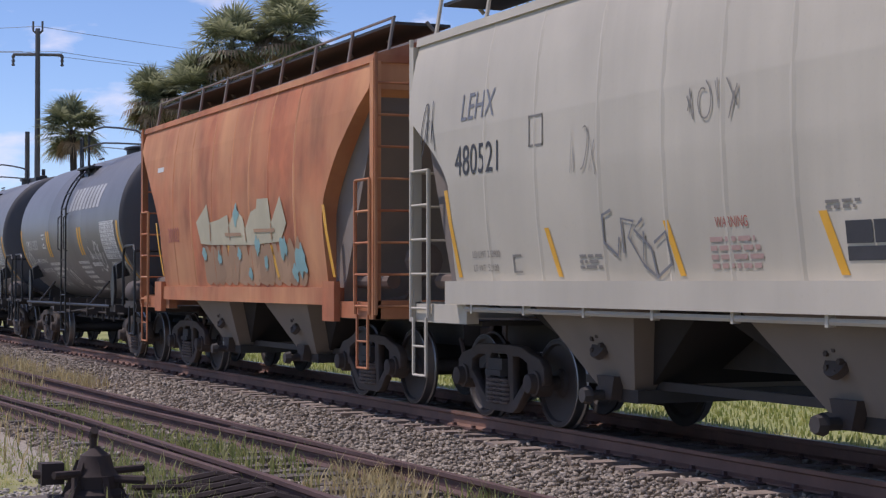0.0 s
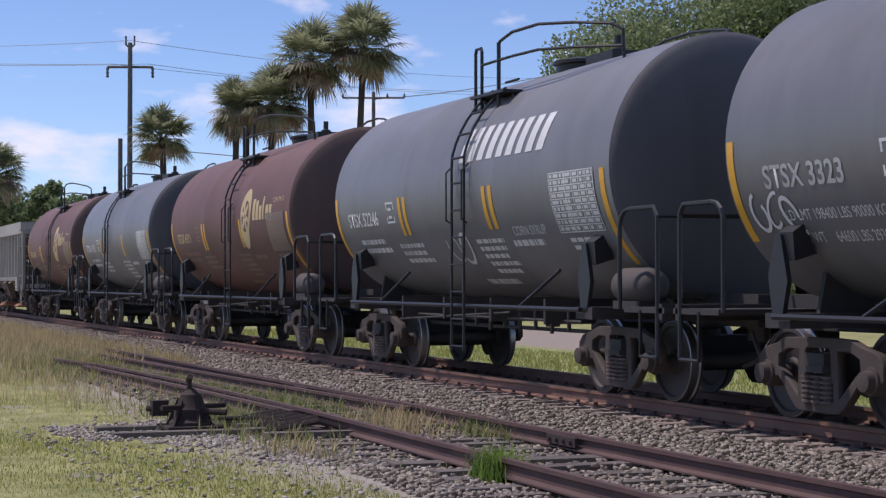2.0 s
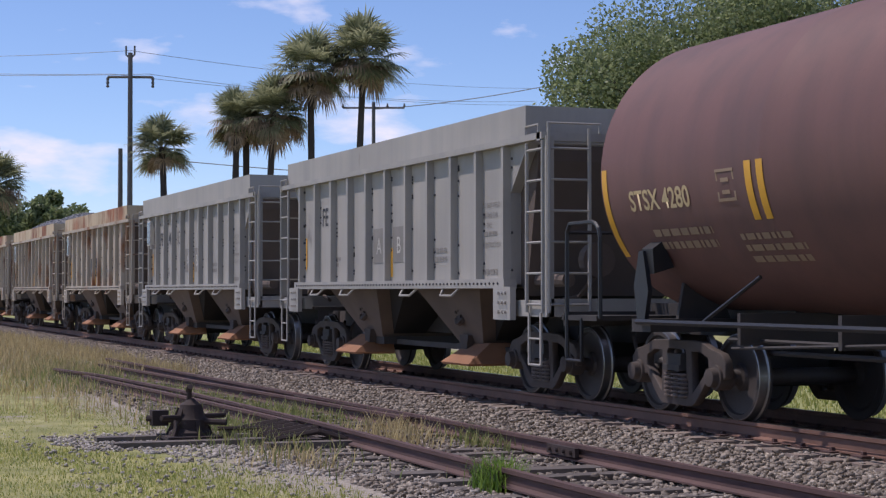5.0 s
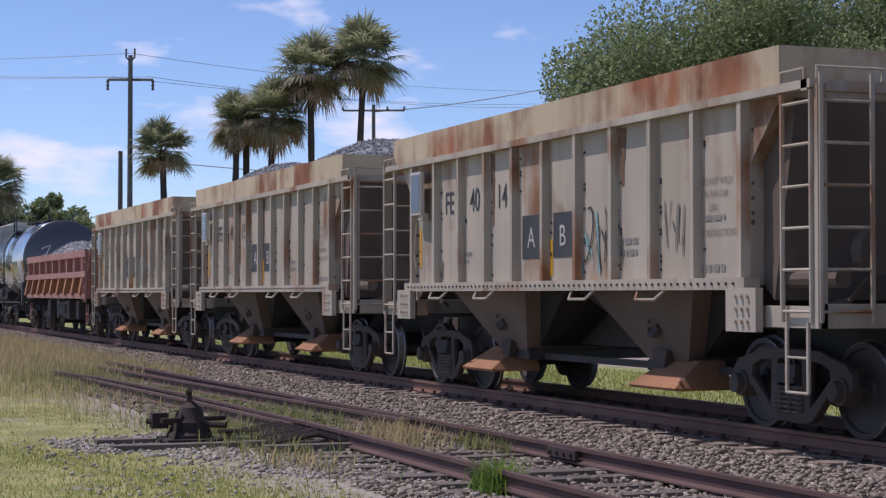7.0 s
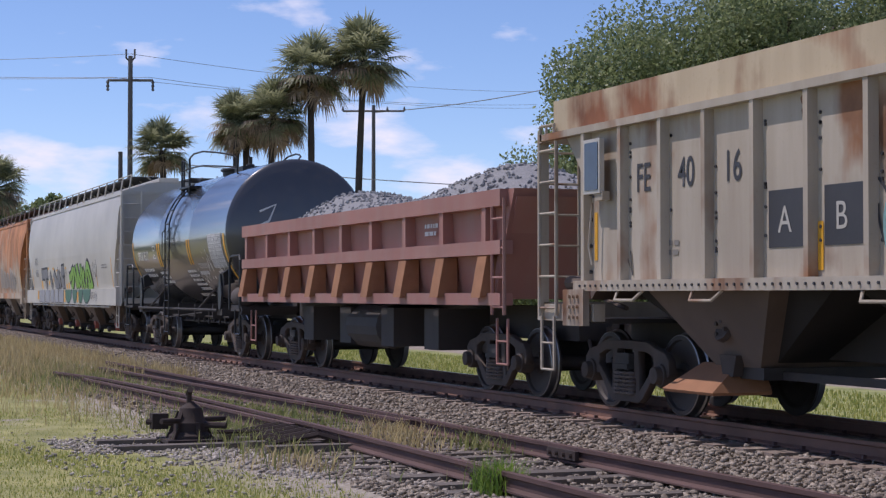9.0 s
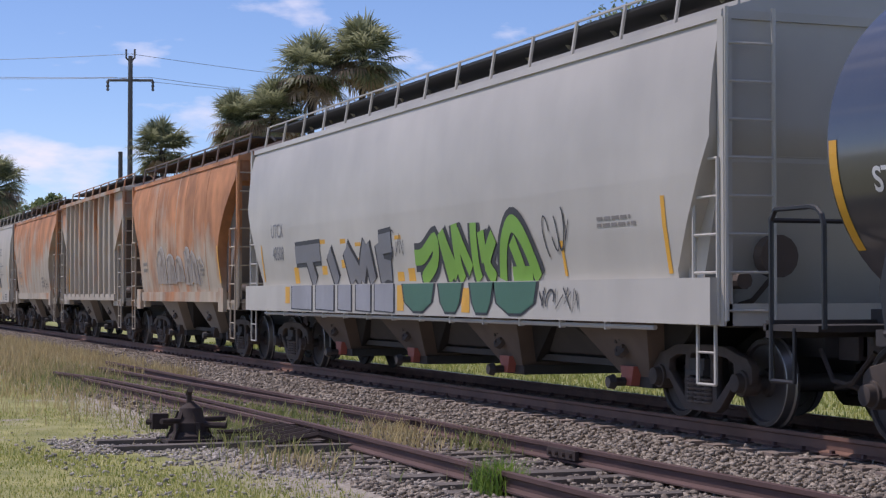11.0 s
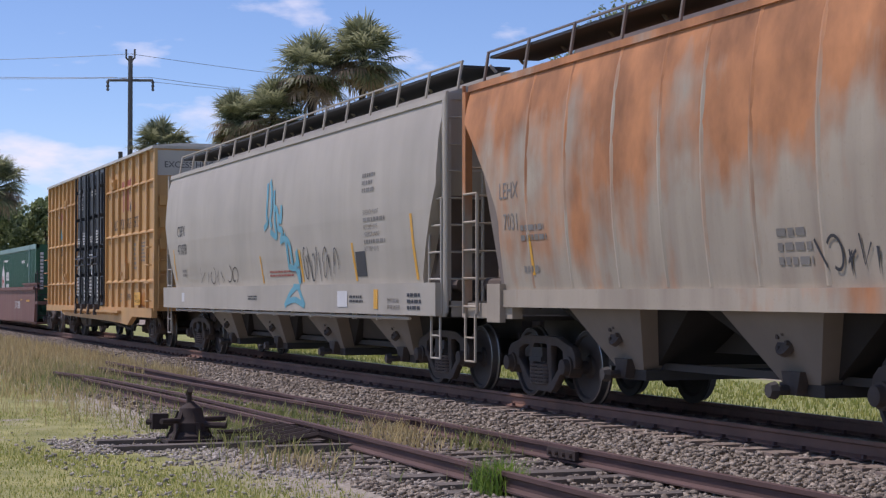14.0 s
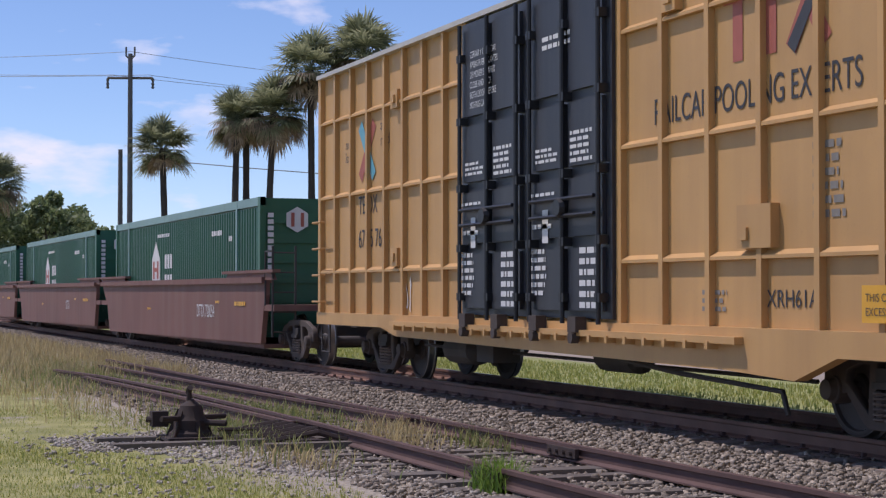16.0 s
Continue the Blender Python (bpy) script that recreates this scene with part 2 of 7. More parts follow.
def ground_material():
    """Mown grass with bare, gravelly soil showing through, gravel by the tracks, a pale road beyond them."""
    m, nt, b = nodes_of("grass_and_gravel_ground")
    geo = nt.nodes.new("ShaderNodeNewGeometry")
    sep = nt.nodes.new("ShaderNodeSeparateXYZ")
    nt.links.new(geo.outputs["Position"], sep.inputs[0])
    n1 = noise_at(nt, 0.8, 6)
    grass = ramp(nt, noise_at(nt, 1.4, 6), 0.3, 0.7, (0.19, 0.20, 0.06, 1), (0.40, 0.37, 0.15, 1))
    soil = ramp(nt, noise_at(nt, 22, 4), 0.3, 0.7, (0.26, 0.225, 0.18, 1), (0.42, 0.37, 0.30, 1))
    patch = ramp(nt, n1, 0.60, 0.70)
    near = mixed(nt, patch, grass, soil)

    def band(lo, hi, wob=1.2):
        ad = nt.nodes.new("ShaderNodeMath")
        ad.operation = "MULTIPLY_ADD"
        ad.inputs[1].default_value = wob
        nt.links.new(n1, ad.inputs[0])
        nt.links.new(sep.outputs["Y"], ad.inputs[2])
        mr = nt.nodes.new("ShaderNodeMapRange")
        mr.inputs[1].default_value, mr.inputs[2].default_value = lo, hi
        nt.links.new(ad.outputs[0], mr.inputs[0])
        return mr.outputs[0]

    col = mixed(nt, band(-5.9, -5.3), near, soil)
    col = mixed(nt, band(3.4, 3.9), col, mixed(nt, 0.25, grass, (0.22, 0.30, 0.09)))
    road = ramp(nt, noise_at(nt, 8, 4), 0.3, 0.7, (0.28, 0.225, 0.175, 1), (0.36, 0.30, 0.24, 1))
    col = mixed(nt, band(8.4, 8.8, 0.3), col, road)
    col = mixed(nt, band(15.0, 15.5, 0.5), col, grass)
    nt.links.new(col, b.inputs["Base Color"])
    b.inputs["Roughness"].default_value = 0.95
    bump(nt, b, noise_at(nt, 18, 6), 0.5, 0.04)
    return m


M_GROUND = ground_material()

# ------------------------------------------------------------------ mesh helpers


def box(bm, x0, x1, y0, y1, z0, z1):
    v = [bm.verts.new(c) for c in ((x0, y0, z0), (x1, y0, z0), (x1, y1, z0), (x0, y1, z0), (x0, y0, z1), (x1, y0, z1), (x1, y1, z1), (x0, y1, z1))]
    for q in ((3, 2, 1, 0), (4, 5, 6, 7), (0, 1, 5, 4), (1, 2, 6, 5), (2, 3, 7, 6), (3, 0, 4, 7)):
        bm.faces.new([v[i] for i in q])


def bar(bm, a, b, r, n=6):
    """A round bar from a to b."""
    a, b = Vector(a), Vector(b)
    d = b - a
    if d.length < 1e-6:
        return
    q = d.to_track_quat("Z", "Y").to_matrix()
    rings = []
    for p in (a, b):
        rings.append([bm.verts.new(p + q @ Vector((r * math.cos(2 * math.pi * k / n), r * math.sin(2 * math.pi * k / n), 0))) for k in range(n)])
    for k in range(n):
        bm.faces.new((rings[0][k], rings[0][(k + 1) % n], rings[1][(k + 1) % n], rings[1][k]))
    bm.faces.new(rings[0][::-1])
    bm.faces.new(rings[1])


def pipe(bm, pts, r, n=6):
    """One round pipe bent through points."""
    pts = [Vector(p) for p in pts]
    ways = [(b - a).normalized() for a, b in zip(pts, pts[1:])]
    q = ways[0].to_track_quat("Z", "Y")
    side, up = q @ Vector((1, 0, 0)), q @ Vector((0, 1, 0))
    rings = []
    for i, p in enumerate(pts):
        d = (ways[max(i - 1, 0)] + ways[min(i, len(ways) - 1)])
        d = d.normalized() if d.length > 1e-6 else ways[min(i, len(ways) - 1)]
        if i:
            bend = last.rotation_difference(d)
            side, up = bend @ side, bend @ up
        last = d
        rings.append([bm.verts.new(p + side * r * math.cos(2 * math.pi * k / n) + up * r * math.sin(2 * math.pi * k / n)) for k in range(n)])
    for a, b in zip(rings, rings[1:]):
        for k in range(n):
            bm.faces.new((a[k], a[(k + 1) % n], b[(k + 1) % n], b[k]))
    bm.faces.new(rings[0][::-1])
    bm.faces.new(rings[-1])


def prism(bm, poly, axis, lo, hi):
    """A polygon of 2D points swept along an axis (poly gives the two other coordinates in xyz order)."""
    def put(p, c):
        return {"x": (c, p[0], p[1]), "y": (p[0], c, p[1]), "z": (p[0], p[1], c)}[axis]
    a = [bm.verts.new(put(p, lo)) for p in poly]
    b = [bm.verts.new(put(p, hi)) for p in poly]
    n = len(poly)
    for k in range(n):
        bm.faces.new((a[k], a[(k + 1) % n], b[(k + 1) % n], b[k]))
    bm.faces.new(a[::-1])
    bm.faces.new(b)


def loft(bm, levels):
    """Rectangles stacked in height: rows of (z, x0, x1, y0, y1)."""
    rings = [[bm.verts.new(c) for c in ((x0, y0, z), (x1, y0, z), (x1, y1, z), (x0, y1, z))] for z, x0, x1, y0, y1 in levels]
    for a, b in zip(rings, rings[1:]):
        for k in range(4):
            bm.faces.new((a[k], a[(k + 1) % 4], b[(k + 1) % 4], b[k]))
    bm.faces.new(rings[0][::-1])
    bm.faces.new(rings[-1])


def lathe(bm, prof, axis, centre=(0, 0, 0), n=32):
    """A profile of (along, radius) turned round an axis through centre; ends closed where the radius is not 0."""
    c = Vector(centre)
    rings = []
    for h, r in prof:
        ring = []
        for k in range(n):
            a = 2 * math.pi * k / n
            u, w = r * math.cos(a), r * math.sin(a)
            ring.append(bm.verts.new(c + Vector({"x": (h, u, w), "y": (u, h, w), "z": (u, w, h)}[axis])))
        rings.append(ring)
    for a, b in zip(rings, rings[1:]):
        for k in range(n):
            bm.faces.new((a[k], a[(k + 1) % n], b[(k + 1) % n], b[k]))
    bm.faces.new(rings[0][::-1])
    bm.faces.new(rings[-1])


def finish(bm, name, material, smooth=False, bevel=0.0):
    if bevel:
        bmesh.ops.bevel(bm, geom=[e for e in bm.edges if e.is_manifold and e.calc_face_angle(0) > 0.6], offset=bevel, segments=1, affect="EDGES", clamp_overlap=True)
    bmesh.ops.recalc_face_normals(bm, faces=bm.faces)
    me = bpy.data.meshes.new(name)
    bm.to_mesh(me)
    bm.free()
    if smooth:
        me.polygons.foreach_set("use_smooth", [True] * len(me.polygons))
        me.set_sharp_from_angle(angle=radians(35))
    me.materials.append(material)
    return me


def put(name, me, parent=None, at=(0, 0, 0), label=""):
    ob = new(name, me)
    ob.parent = parent
    ob.location = at
    return tagged(ob, label)


def part(name, bm, material, parent, label="", smooth=False, bevel=0.0, at=(0, 0, 0)):
    return put(name, finish(bm, name, material, smooth, bevel), parent, at, label)


def thing(name, label, category, group="", kind=""):
    return tagged(new(name), label, category, group, kind)


def flat_mesh(name, loops, material, depth=0.0, edge=0.0):
    """A filled flat shape (inner loops cut holes) in x and z, with some depth in y."""
    cu = bpy.data.curves.new(name, "CURVE")
    cu.dimensions, cu.fill_mode, cu.extrude, cu.bevel_depth, cu.bevel_resolution = "2D", "BOTH", depth / 2, edge, 1
    for pts in loops:
        sp = cu.splines.new("POLY")
        sp.points.add(len(pts) - 1)
        for p, (x, z) in zip(sp.points, pts):
            p.co = (x, z, 0, 1)
        sp.use_cyclic_u = True
    return upright(name, cu, material)


def upright(name, cu, material):
    ob = bpy.data.objects.new(name, cu)
    me = bpy.data.meshes.new_from_object(ob)
    me.name = name
    co = np.empty(len(me.vertices) * 3)
    me.vertices.foreach_get("co", co)
    co = co.reshape(-1, 3)
    me.vertices.foreach_set("co", np.stack([co[:, 0], -co[:, 2], co[:, 1]], 1).ravel())
    me.update()
    bpy.data.objects.remove(ob)
    bpy.data.curves.remove(cu)
    bm = bmesh.new()
    bm.from_mesh(me)
    bmesh.ops.remove_doubles(bm, verts=bm.verts, dist=0.0004)
    bm.to_mesh(me)
    bm.free()
    me.materials.clear()
    me.materials.append(material)
    return me


def words(text, size, material, wide=1.0, slant=0.0, bold=0.0):
    cu = bpy.data.curves.new("lettering", "FONT")
    cu.body, cu.size, cu.shear, cu.offset = text, size, slant, bold
    me = upright("lettering", cu, material)
    if wide != 1.0:
        me.transform(Matrix.Diagonal((wide, 1, 1, 1)))
    return me


def wrap(me, x, z, side, off=0.006):
    """Lay a flat mesh on a car's near side: its corner goes to (x, z); side(z) is the wall's half width there."""
    for v in me.vertices:
        zz = z + v.co.z
        v.co = (x + v.co.x, -side(zz) - off + v.co.y * 0.2, zz)
    me.update()
    return me


def stroke(bm, pts, w, lift=0):
    """A painted line of some width through points in x and z."""
    pts = [Vector((p[0], -0.003 * lift - 0.0003 * i, p[1])) for i, p in enumerate(pts)]
    left, right = [], []
    for i, p in enumerate(pts):
        d = (pts[min(i + 1, len(pts) - 1)] - pts[max(i - 1, 0)]).normalized()
        nrm = Vector((-d.z, 0, d.x)) * (w / 2)
        left.append(bm.verts.new(p + nrm))
        right.append(bm.verts.new(p - nrm))
    for i in range(len(pts) - 1):
        bm.faces.new((left[i], left[i + 1], right[i + 1], right[i]))


def curved(pts, n=5):
    """A smooth line through points."""
    p = [Vector(pts[0])] + [Vector(q) for q in pts] + [Vector(pts[-1])]
    line = []
    for a, b, c2, d in zip(p, p[1:], p[2:], p[3:]):
        for k in range(n):
            u = k / n
            line.append(tuple(0.5 * (2 * b + (c2 - a) * u + (2 * a - 5 * b + 4 * c2 - d) * u * u + (3 * b - a - 3 * c2 + d) * u ** 3)))
    return line + [tuple(pts[-1])]


def quad(bm, x0, x1, z0, z1):
    bm.faces.new([bm.verts.new(c) for c in ((x0, 0, z0), (x1, 0, z0), (x1, 0, z1), (x0, 0, z1))])


def quads(bm, x0, x1, z0, z1, nz=6):
    """A painted patch cut across, so that it follows a curved wall."""
    for k in range(nz):
        quad(bm, x0, x1, z0 + (z1 - z0) * k / nz, z0 + (z1 - z0) * (k + 1) / nz)


def on_side(name, bm, material, car, side, label="", off=0.006):
    me = bpy.data.meshes.new(name)
    bm.to_mesh(me)
    bm.free()
    me.materials.append(material)
    wrap(me, 0, 0, side, off)
    return put(name, me, car, label=label)


def bars_of_print(bm, x0, x1, z0, z1, rows, rng):
    """Small print that cannot be read: rows of short bars."""
    h = (z1 - z0) / rows
    for r in range(rows):
        z = z1 - (r + 1) * h
        x = x0
        end = x1 - rng.random() * 0.25 * (x1 - x0)
        while x < end:
            w = 0.05 + rng.random() * 0.14
            quad(bm, x, min(x + w, end), z + h * 0.25, z + h * 0.8)
            x += w + 0.035


def ladder(name, car, a, b, z0, z1, material, label="", step=0.38, r=0.017, rail=0.024):
    """Two stiles at a and b (x, y), each rung between them a piece of its own."""
    bm = bmesh.new()
    for p in (a, b):
        bar(bm, (p[0], p[1], z0), (p[0], p[1], z1), rail)
    own = part(name, bm, material, car, label)
    bm = bmesh.new()
    bar(bm, (a[0], a[1], 0), (b[0], b[1], 0), r)
    me = finish(bm, "rung", material)
    z = z0 + 0.1
    while z < z1:
        put("rung", me, own, (0, 0, z))
        z += step
    return own

# ------------------------------------------------------------------ ground and tracks (large forms)


def ground_height(x, y):
    if -1.9 < y < 1.9:
        z = -0.25
    elif y >= 1.9:
        z = -0.25 - min(1, (y - 1.9) / 1.6) * 0.12
    else:
        z = -0.25 - min(1, (-1.9 - y) / 1.2) * 0.06
    return z + 0.03 * noise.noise((x * 0.35, y * 0.5, 0)) * (0.3 if abs(y) < 2 else 1)


def build_ground():
    bm = bmesh.new()
    xs = [-4000, -900, -300, -150] + [-100 + 1.0 * k for k in range(121)] + [60, 200, 900, 4000]
    ys = [-4000, -600, -120, -40, -20] + [-14 + 0.5 * k for k in range(61)] + [20, 30, 60, 150, 600, 4000]
    grid = [[bm.verts.new((x, y, ground_height(x, y) if abs(x) < 120 and abs(y) < 25 else -0.37)) for x in xs] for y in ys]
    for j in range(len(ys) - 1):
        for i in range(len(xs) - 1):
            bm.faces.new((grid[j][i], grid[j][i + 1], grid[j + 1][i + 1], grid[j + 1][i]))
    me = finish(bm, "ground", M_GROUND, True)
    return tagged(new("ground", me), "mown grass with bare gravelly soil beside the railway", "ground", kind="structure")


build_ground()


def rail_mesh(x0, x1, z_top, material, name):
    bm = bmesh.new()
    half = [(0.036, 0.0), (0.036, -0.035), (0.010, -0.05), (0.010, -0.135), (0.072, -0.155), (0.072, -0.17)]
    poly = [(y, z_top + z) for y, z in half] + [(-y, z_top + z) for y, z in half[::-1]]
    prism(bm, poly, "x", x0, x1)
    return finish(bm, name, material)


def main_track():
    tr = thing("main_track", "rust-brown main line rails on timber ties in pale ballast", "railway track", kind="structure")
    me = rail_mesh(-140, 40, 0.0, M_RUSTSTEEL, "rail")
    for y in (-0.755, 0.755):
        r = put("rail", me, tr, (0, y, 0))
        bm = bmesh.new()
        box(bm, -140, 40, -0.026, 0.026, 0.001, 0.003)
        part("running_surface", bm, M_RAILTOP, r, "worn shiny top of the rail")
    return tr


TRACK = main_track()

# siding: two rails that part from the main line
SIDING_A = ((-38.7, -3.54), (-28.0, -3.36), (-19.0, -3.15), (-10.0, -3.02), (6.0, -2.9))
SIDING_B = ((-33.9, -5.36), (-31.0, -4.95), (-26.0, -4.68), (-19.0, -4.58), (-12.0, -4.62), (6.0, -4.62))


def swept_rail(pts, z_top, material, name):
    bm = bmesh.new()
    half = [(0.034, 0.0), (0.034, -0.035), (0.009, -0.05), (0.009, -0.12), (0.065, -0.14), (0.065, -0.155)]
    poly = [(y, z) for y, z in half] + [(-y, z) for y, z in half[::-1]]
    rings = [[bm.verts.new((x, y + a, z_top + b)) for a, b in poly] for x, y in pts]
    n = len(poly)
    for p, q in zip(rings, rings[1:]):
        for k in range(n):
            bm.faces.new((p[k], p[(k + 1) % n], q[(k + 1) % n], q[k]))
    bm.faces.new(rings[0][::-1])
    bm.faces.new(rings[-1])
    return finish(bm, name, material)


def siding_track():
    tr = thing("siding_track", "old dark rusted siding rails half sunk in gravel", "railway track", kind="structure")
    a = put("rail", swept_rail(SIDING_A, -0.10, M_SIDING, "rail"), tr)
    b = put("rail", swept_rail(SIDING_B, -0.10, M_SIDING, "rail"), tr)
    # a closure rail beside each, towards the switch
    put("switch_point", swept_rail(((-36.2, -4.12), (-34.6, -4.05), (-26, -3.62), (-19.6, -3.29)), -0.12, M_SIDING, "switch_point"), tr)
    put("switch_point", swept_rail(((-31.4, -5.2), (-30, -5.12), (-24, -4.86), (-19.5, -4.73)), -0.12, M_SIDING, "switch_point"), tr)
    for x, y, owner in ((-15.5, -3.105, a), (-13.75, -4.615, b), (-24.0, -3.28, a)):
        bm = bmesh.new()
        box(bm, -0.33, 0.33, -0.075, -0.035, -0.22, -0.13)
        for k in range(4):
            bar(bm, (-0.24 + 0.16 * k, -0.105, -0.175), (-0.24 + 0.16 * k, -0.07, -0.175), 0.022, 6)
        part("joint_bar", bm, M_IRON, owner, "bolted joint bar", at=(x, y, 0))
    return tr


SIDING = siding_track()


def switch_stand():
    st = thing("switch_stand", "squat rusty cast iron switch stand on long timbers", "switch stand")
    st.location = (-19.2, -6.0, -0.29)
    for dy in (-0.17, 0.20):
        bm = bmesh.new()
        box(bm, -0.11, 0.11, -0.95, 1.5, -0.06, 0.04)
        part("timber", bm, M_OLDTIE, st, "grey rotten timber", bevel=0.02, at=(dy * 2.2, 0.1 * dy, 0))
    bm = bmesh.new()
    lathe(bm, [(0.03, 0.25), (0.10, 0.24), (0.14, 0.19), (0.24, 0.19), (0.29, 0.15), (0.40, 0.12), (0.44, 0.06), (0.47, 0.03)], "z", (0, 0.02, 0), 11)
    for k in range(5):
        a = 1.2566 * k + 0.3
        prism(bm, [(0.10, 0.06), (0.27, 0.06), (0.13, 0.36)], "y", -0.025, 0.025)
        bmesh.ops.rotate(bm, verts=list(bm.verts)[-6:], cent=(0, 0, 0), matrix=Matrix.Rotation(a, 3, "Z"))
    part("housing", bm, M_IRON, st, "domed cast iron housing", True)
    bm = bmesh.new()
    bar(bm, (0, 0, 0.45), (0, 0, 0.56), 0.03, 8)
    bar(bm, (-0.03, 0, 0.54), (0.05, 0, 0.60), 0.035, 8)
    part("spindle", bm, M_IRON, st)
    bm = bmesh.new()
    box(bm, -0.33, 0.33, -0.30, 0.30, 0.03, 0.065)
    bar(bm, (-0.25, -0.42, 0.24), (0.25, 0.36, 0.21), 0.035, 8)
    bar(bm, (0.2, -0.35, 0.27), (-0.2, 0.45, 0.26), 0.03, 8)
    box(bm, -0.30, -0.14, -0.38, -0.2, 0.16, 0.33)
    part("base_plate", bm, M_IRON, st, "flat base plate with throw lever")
    bm = bmesh.new()
    bar(bm, (0.05, 0.3, 0.13), (0.35, 1.6, 0.13), 0.025, 6)
    part("throw_rod", bm, M_IRON, st)
    return st


switch_stand()


def switch_gear():
    g = thing("switch_rod_gear", "tangle of rusted switch rods and plates beside the siding rail", "switch gear")
    g.location = (-18.7, -4.75, -0.26)
    rng = random.Random(4)
    for k in range(6):
        bm = bmesh.new()
        x = -0.9 + 0.32 * k
        bar(bm, (x, -0.62, 0.05), (x + 0.1, -0.15, 0.14), 0.035, 6)
        bar(bm, (x + 0.1, -0.15, 0.14), (x + 0.16, 0.15, 0.05), 0.035, 6)
        box(bm, x - 0.1, x + 0.14, -0.5, -0.1, 0.0, 0.06)
        part("brace", bm, M_IRON, g)
    for k in range(4):
        bm = bmesh.new()
        box(bm, -0.10, 0.10, -0.75 - 0.2 * rng.random(), 0.5, -0.04, 0.05)
        part("timber", bm, M_OLDTIE, g, "grey rotten timber", at=(-0.9 + 0.62 * k, 0, 0))
    return g


switch_gear()

# ------------------------------------------------------------------ rolling stock parts
WHEEL_R = 0.457
_store = {}


def shared(key, maker):
    if key not in _store:
        _store[key] = maker()
    return _store[key]


def wheelset_mesh():
    bm = bmesh.new()
    for s in (-1, 1):
        prof = [(0.62, 0.09), (0.64, 0.12), (0.68, 0.14), (0.70, 0.36), (0.672, 0.40), (0.672, 0.487), (0.70, 0.487), (0.712, 0.462),
                (0.80, 0.455), (0.806, 0.445), (0.806, 0.40), (0.775, 0.385), (0.755, 0.15), (0.79, 0.13), (0.80, 0.085)]
        lathe(bm, [(s * h, r) for h, r in prof], "y", n=40)
    lathe(bm, [(-1.06, 0.07), (-0.8, 0.08), (-0.78, 0.09), (0.78, 0.09), (0.8, 0.08), (1.06, 0.07)], "y", n=14)
    me = finish(bm, "wheelset", M_WHEEL, True)
    me.materials.append(M_TREAD)
    for p in me.polygons:
        c = p.center
        r = math.hypot(c.x, c.z)
        if 0.445 < r and abs(c.y) > 0.69:
            p.material_index = 1
    return me


def sideframe_mesh():
    half = [(0.24, 0.82), (0.54, 0.81), (0.74, 0.745), (0.96, 0.70), (1.05, 0.62), (1.06, 0.47), (1.0, 0.44), (0.975, 0.57), (0.81, 0.57),
            (0.785, 0.43), (0.70, 0.45), (0.42, 0.175), (0.33, 0.13)]
    outer = half + [(-x, z) for x, z in half[::-1]]
    mid = [(-0.27, 0.215), (0.27, 0.215), (0.27, 0.40), (0.225, 0.43), (0.225, 0.71), (0.19, 0.74), (-0.19, 0.74), (-0.225, 0.71), (-0.225, 0.43), (-0.27, 0.40)]
    hole = [(0.345, 0.24), (0.315, 0.72), (0.52, 0.72), (0.70, 0.655), (0.72, 0.53), (0.655, 0.495)]
    return flat_mesh("sideframe", [outer, mid, hole, [(-x, z) for x, z in hole[::-1]]], M_TRUCK, 0.075, 0.010)


def spring_mesh():
    bm = bmesh.new()
    for dx in (-0.165, 0.0, 0.165):
        prof = []
        for k in range(6):
            z = 0.205 + 0.047 * k
            prof += [(z, 0.05), (z + 0.008, 0.078), (z + 0.026, 0.078), (z + 0.036, 0.05)]
        lathe(bm, prof, "z", (dx, 0, 0), 12)
    return finish(bm, "spring_nest", M_SPRING, True)


def bolster_mesh():
    bm = bmesh.new()
    box(bm, -0.19, 0.19, -1.12, 1.12, 0.50, 0.56)
    box(bm, -0.17, 0.17, -1.09, 1.09, 0.56, 0.68)
    box(bm, -0.26, 0.26, -0.8, 0.8, 0.5, 0.72)
    lathe(bm, [(0.70, 0.3), (0.80, 0.28)], "z", n=20)
    box(bm, -0.06, 0.06, -0.95, 0.95, 0.30, 0.505)
    # darker colour than the side frames, which makes their windows read as shaded
    return finish(bm, "truck", M_FRAME)


def brake_beam_mesh():
    bm = bmesh.new()
    box(bm, -0.04, 0.04, -0.85, 0.85, 0.38, 0.47)
    for y in (-0.74, 0.74):
        prism(bm, [(-0.04, 0.30), (0.06, 0.28), (0.09, 0.45), (0.06, 0.62), (-0.04, 0.60)], "y", y - 0.05, y + 0.05)
    return finish(bm, "brake_beam", M_FRAME)


def cap_mesh():
    bm = bmesh.new()
    lathe(bm, [(-0.13, 0.05), (-0.12, 0.095), (-0.05, 0.105), (-0.045, 0.13), (0.06, 0.135), (0.12, 0.135)], "y", n=20)
    for k in range(3):
        a = 2.1 * k
        bar(bm, (0.06 * math.cos(a), -0.125, 0.06 * math.sin(a)), (0.06 * math.cos(a), -0.09, 0.06 * math.sin(a)), 0.016, 6)
    return finish(bm, "bearing_cap", M_TRUCK, True)


WHEELSETS = []


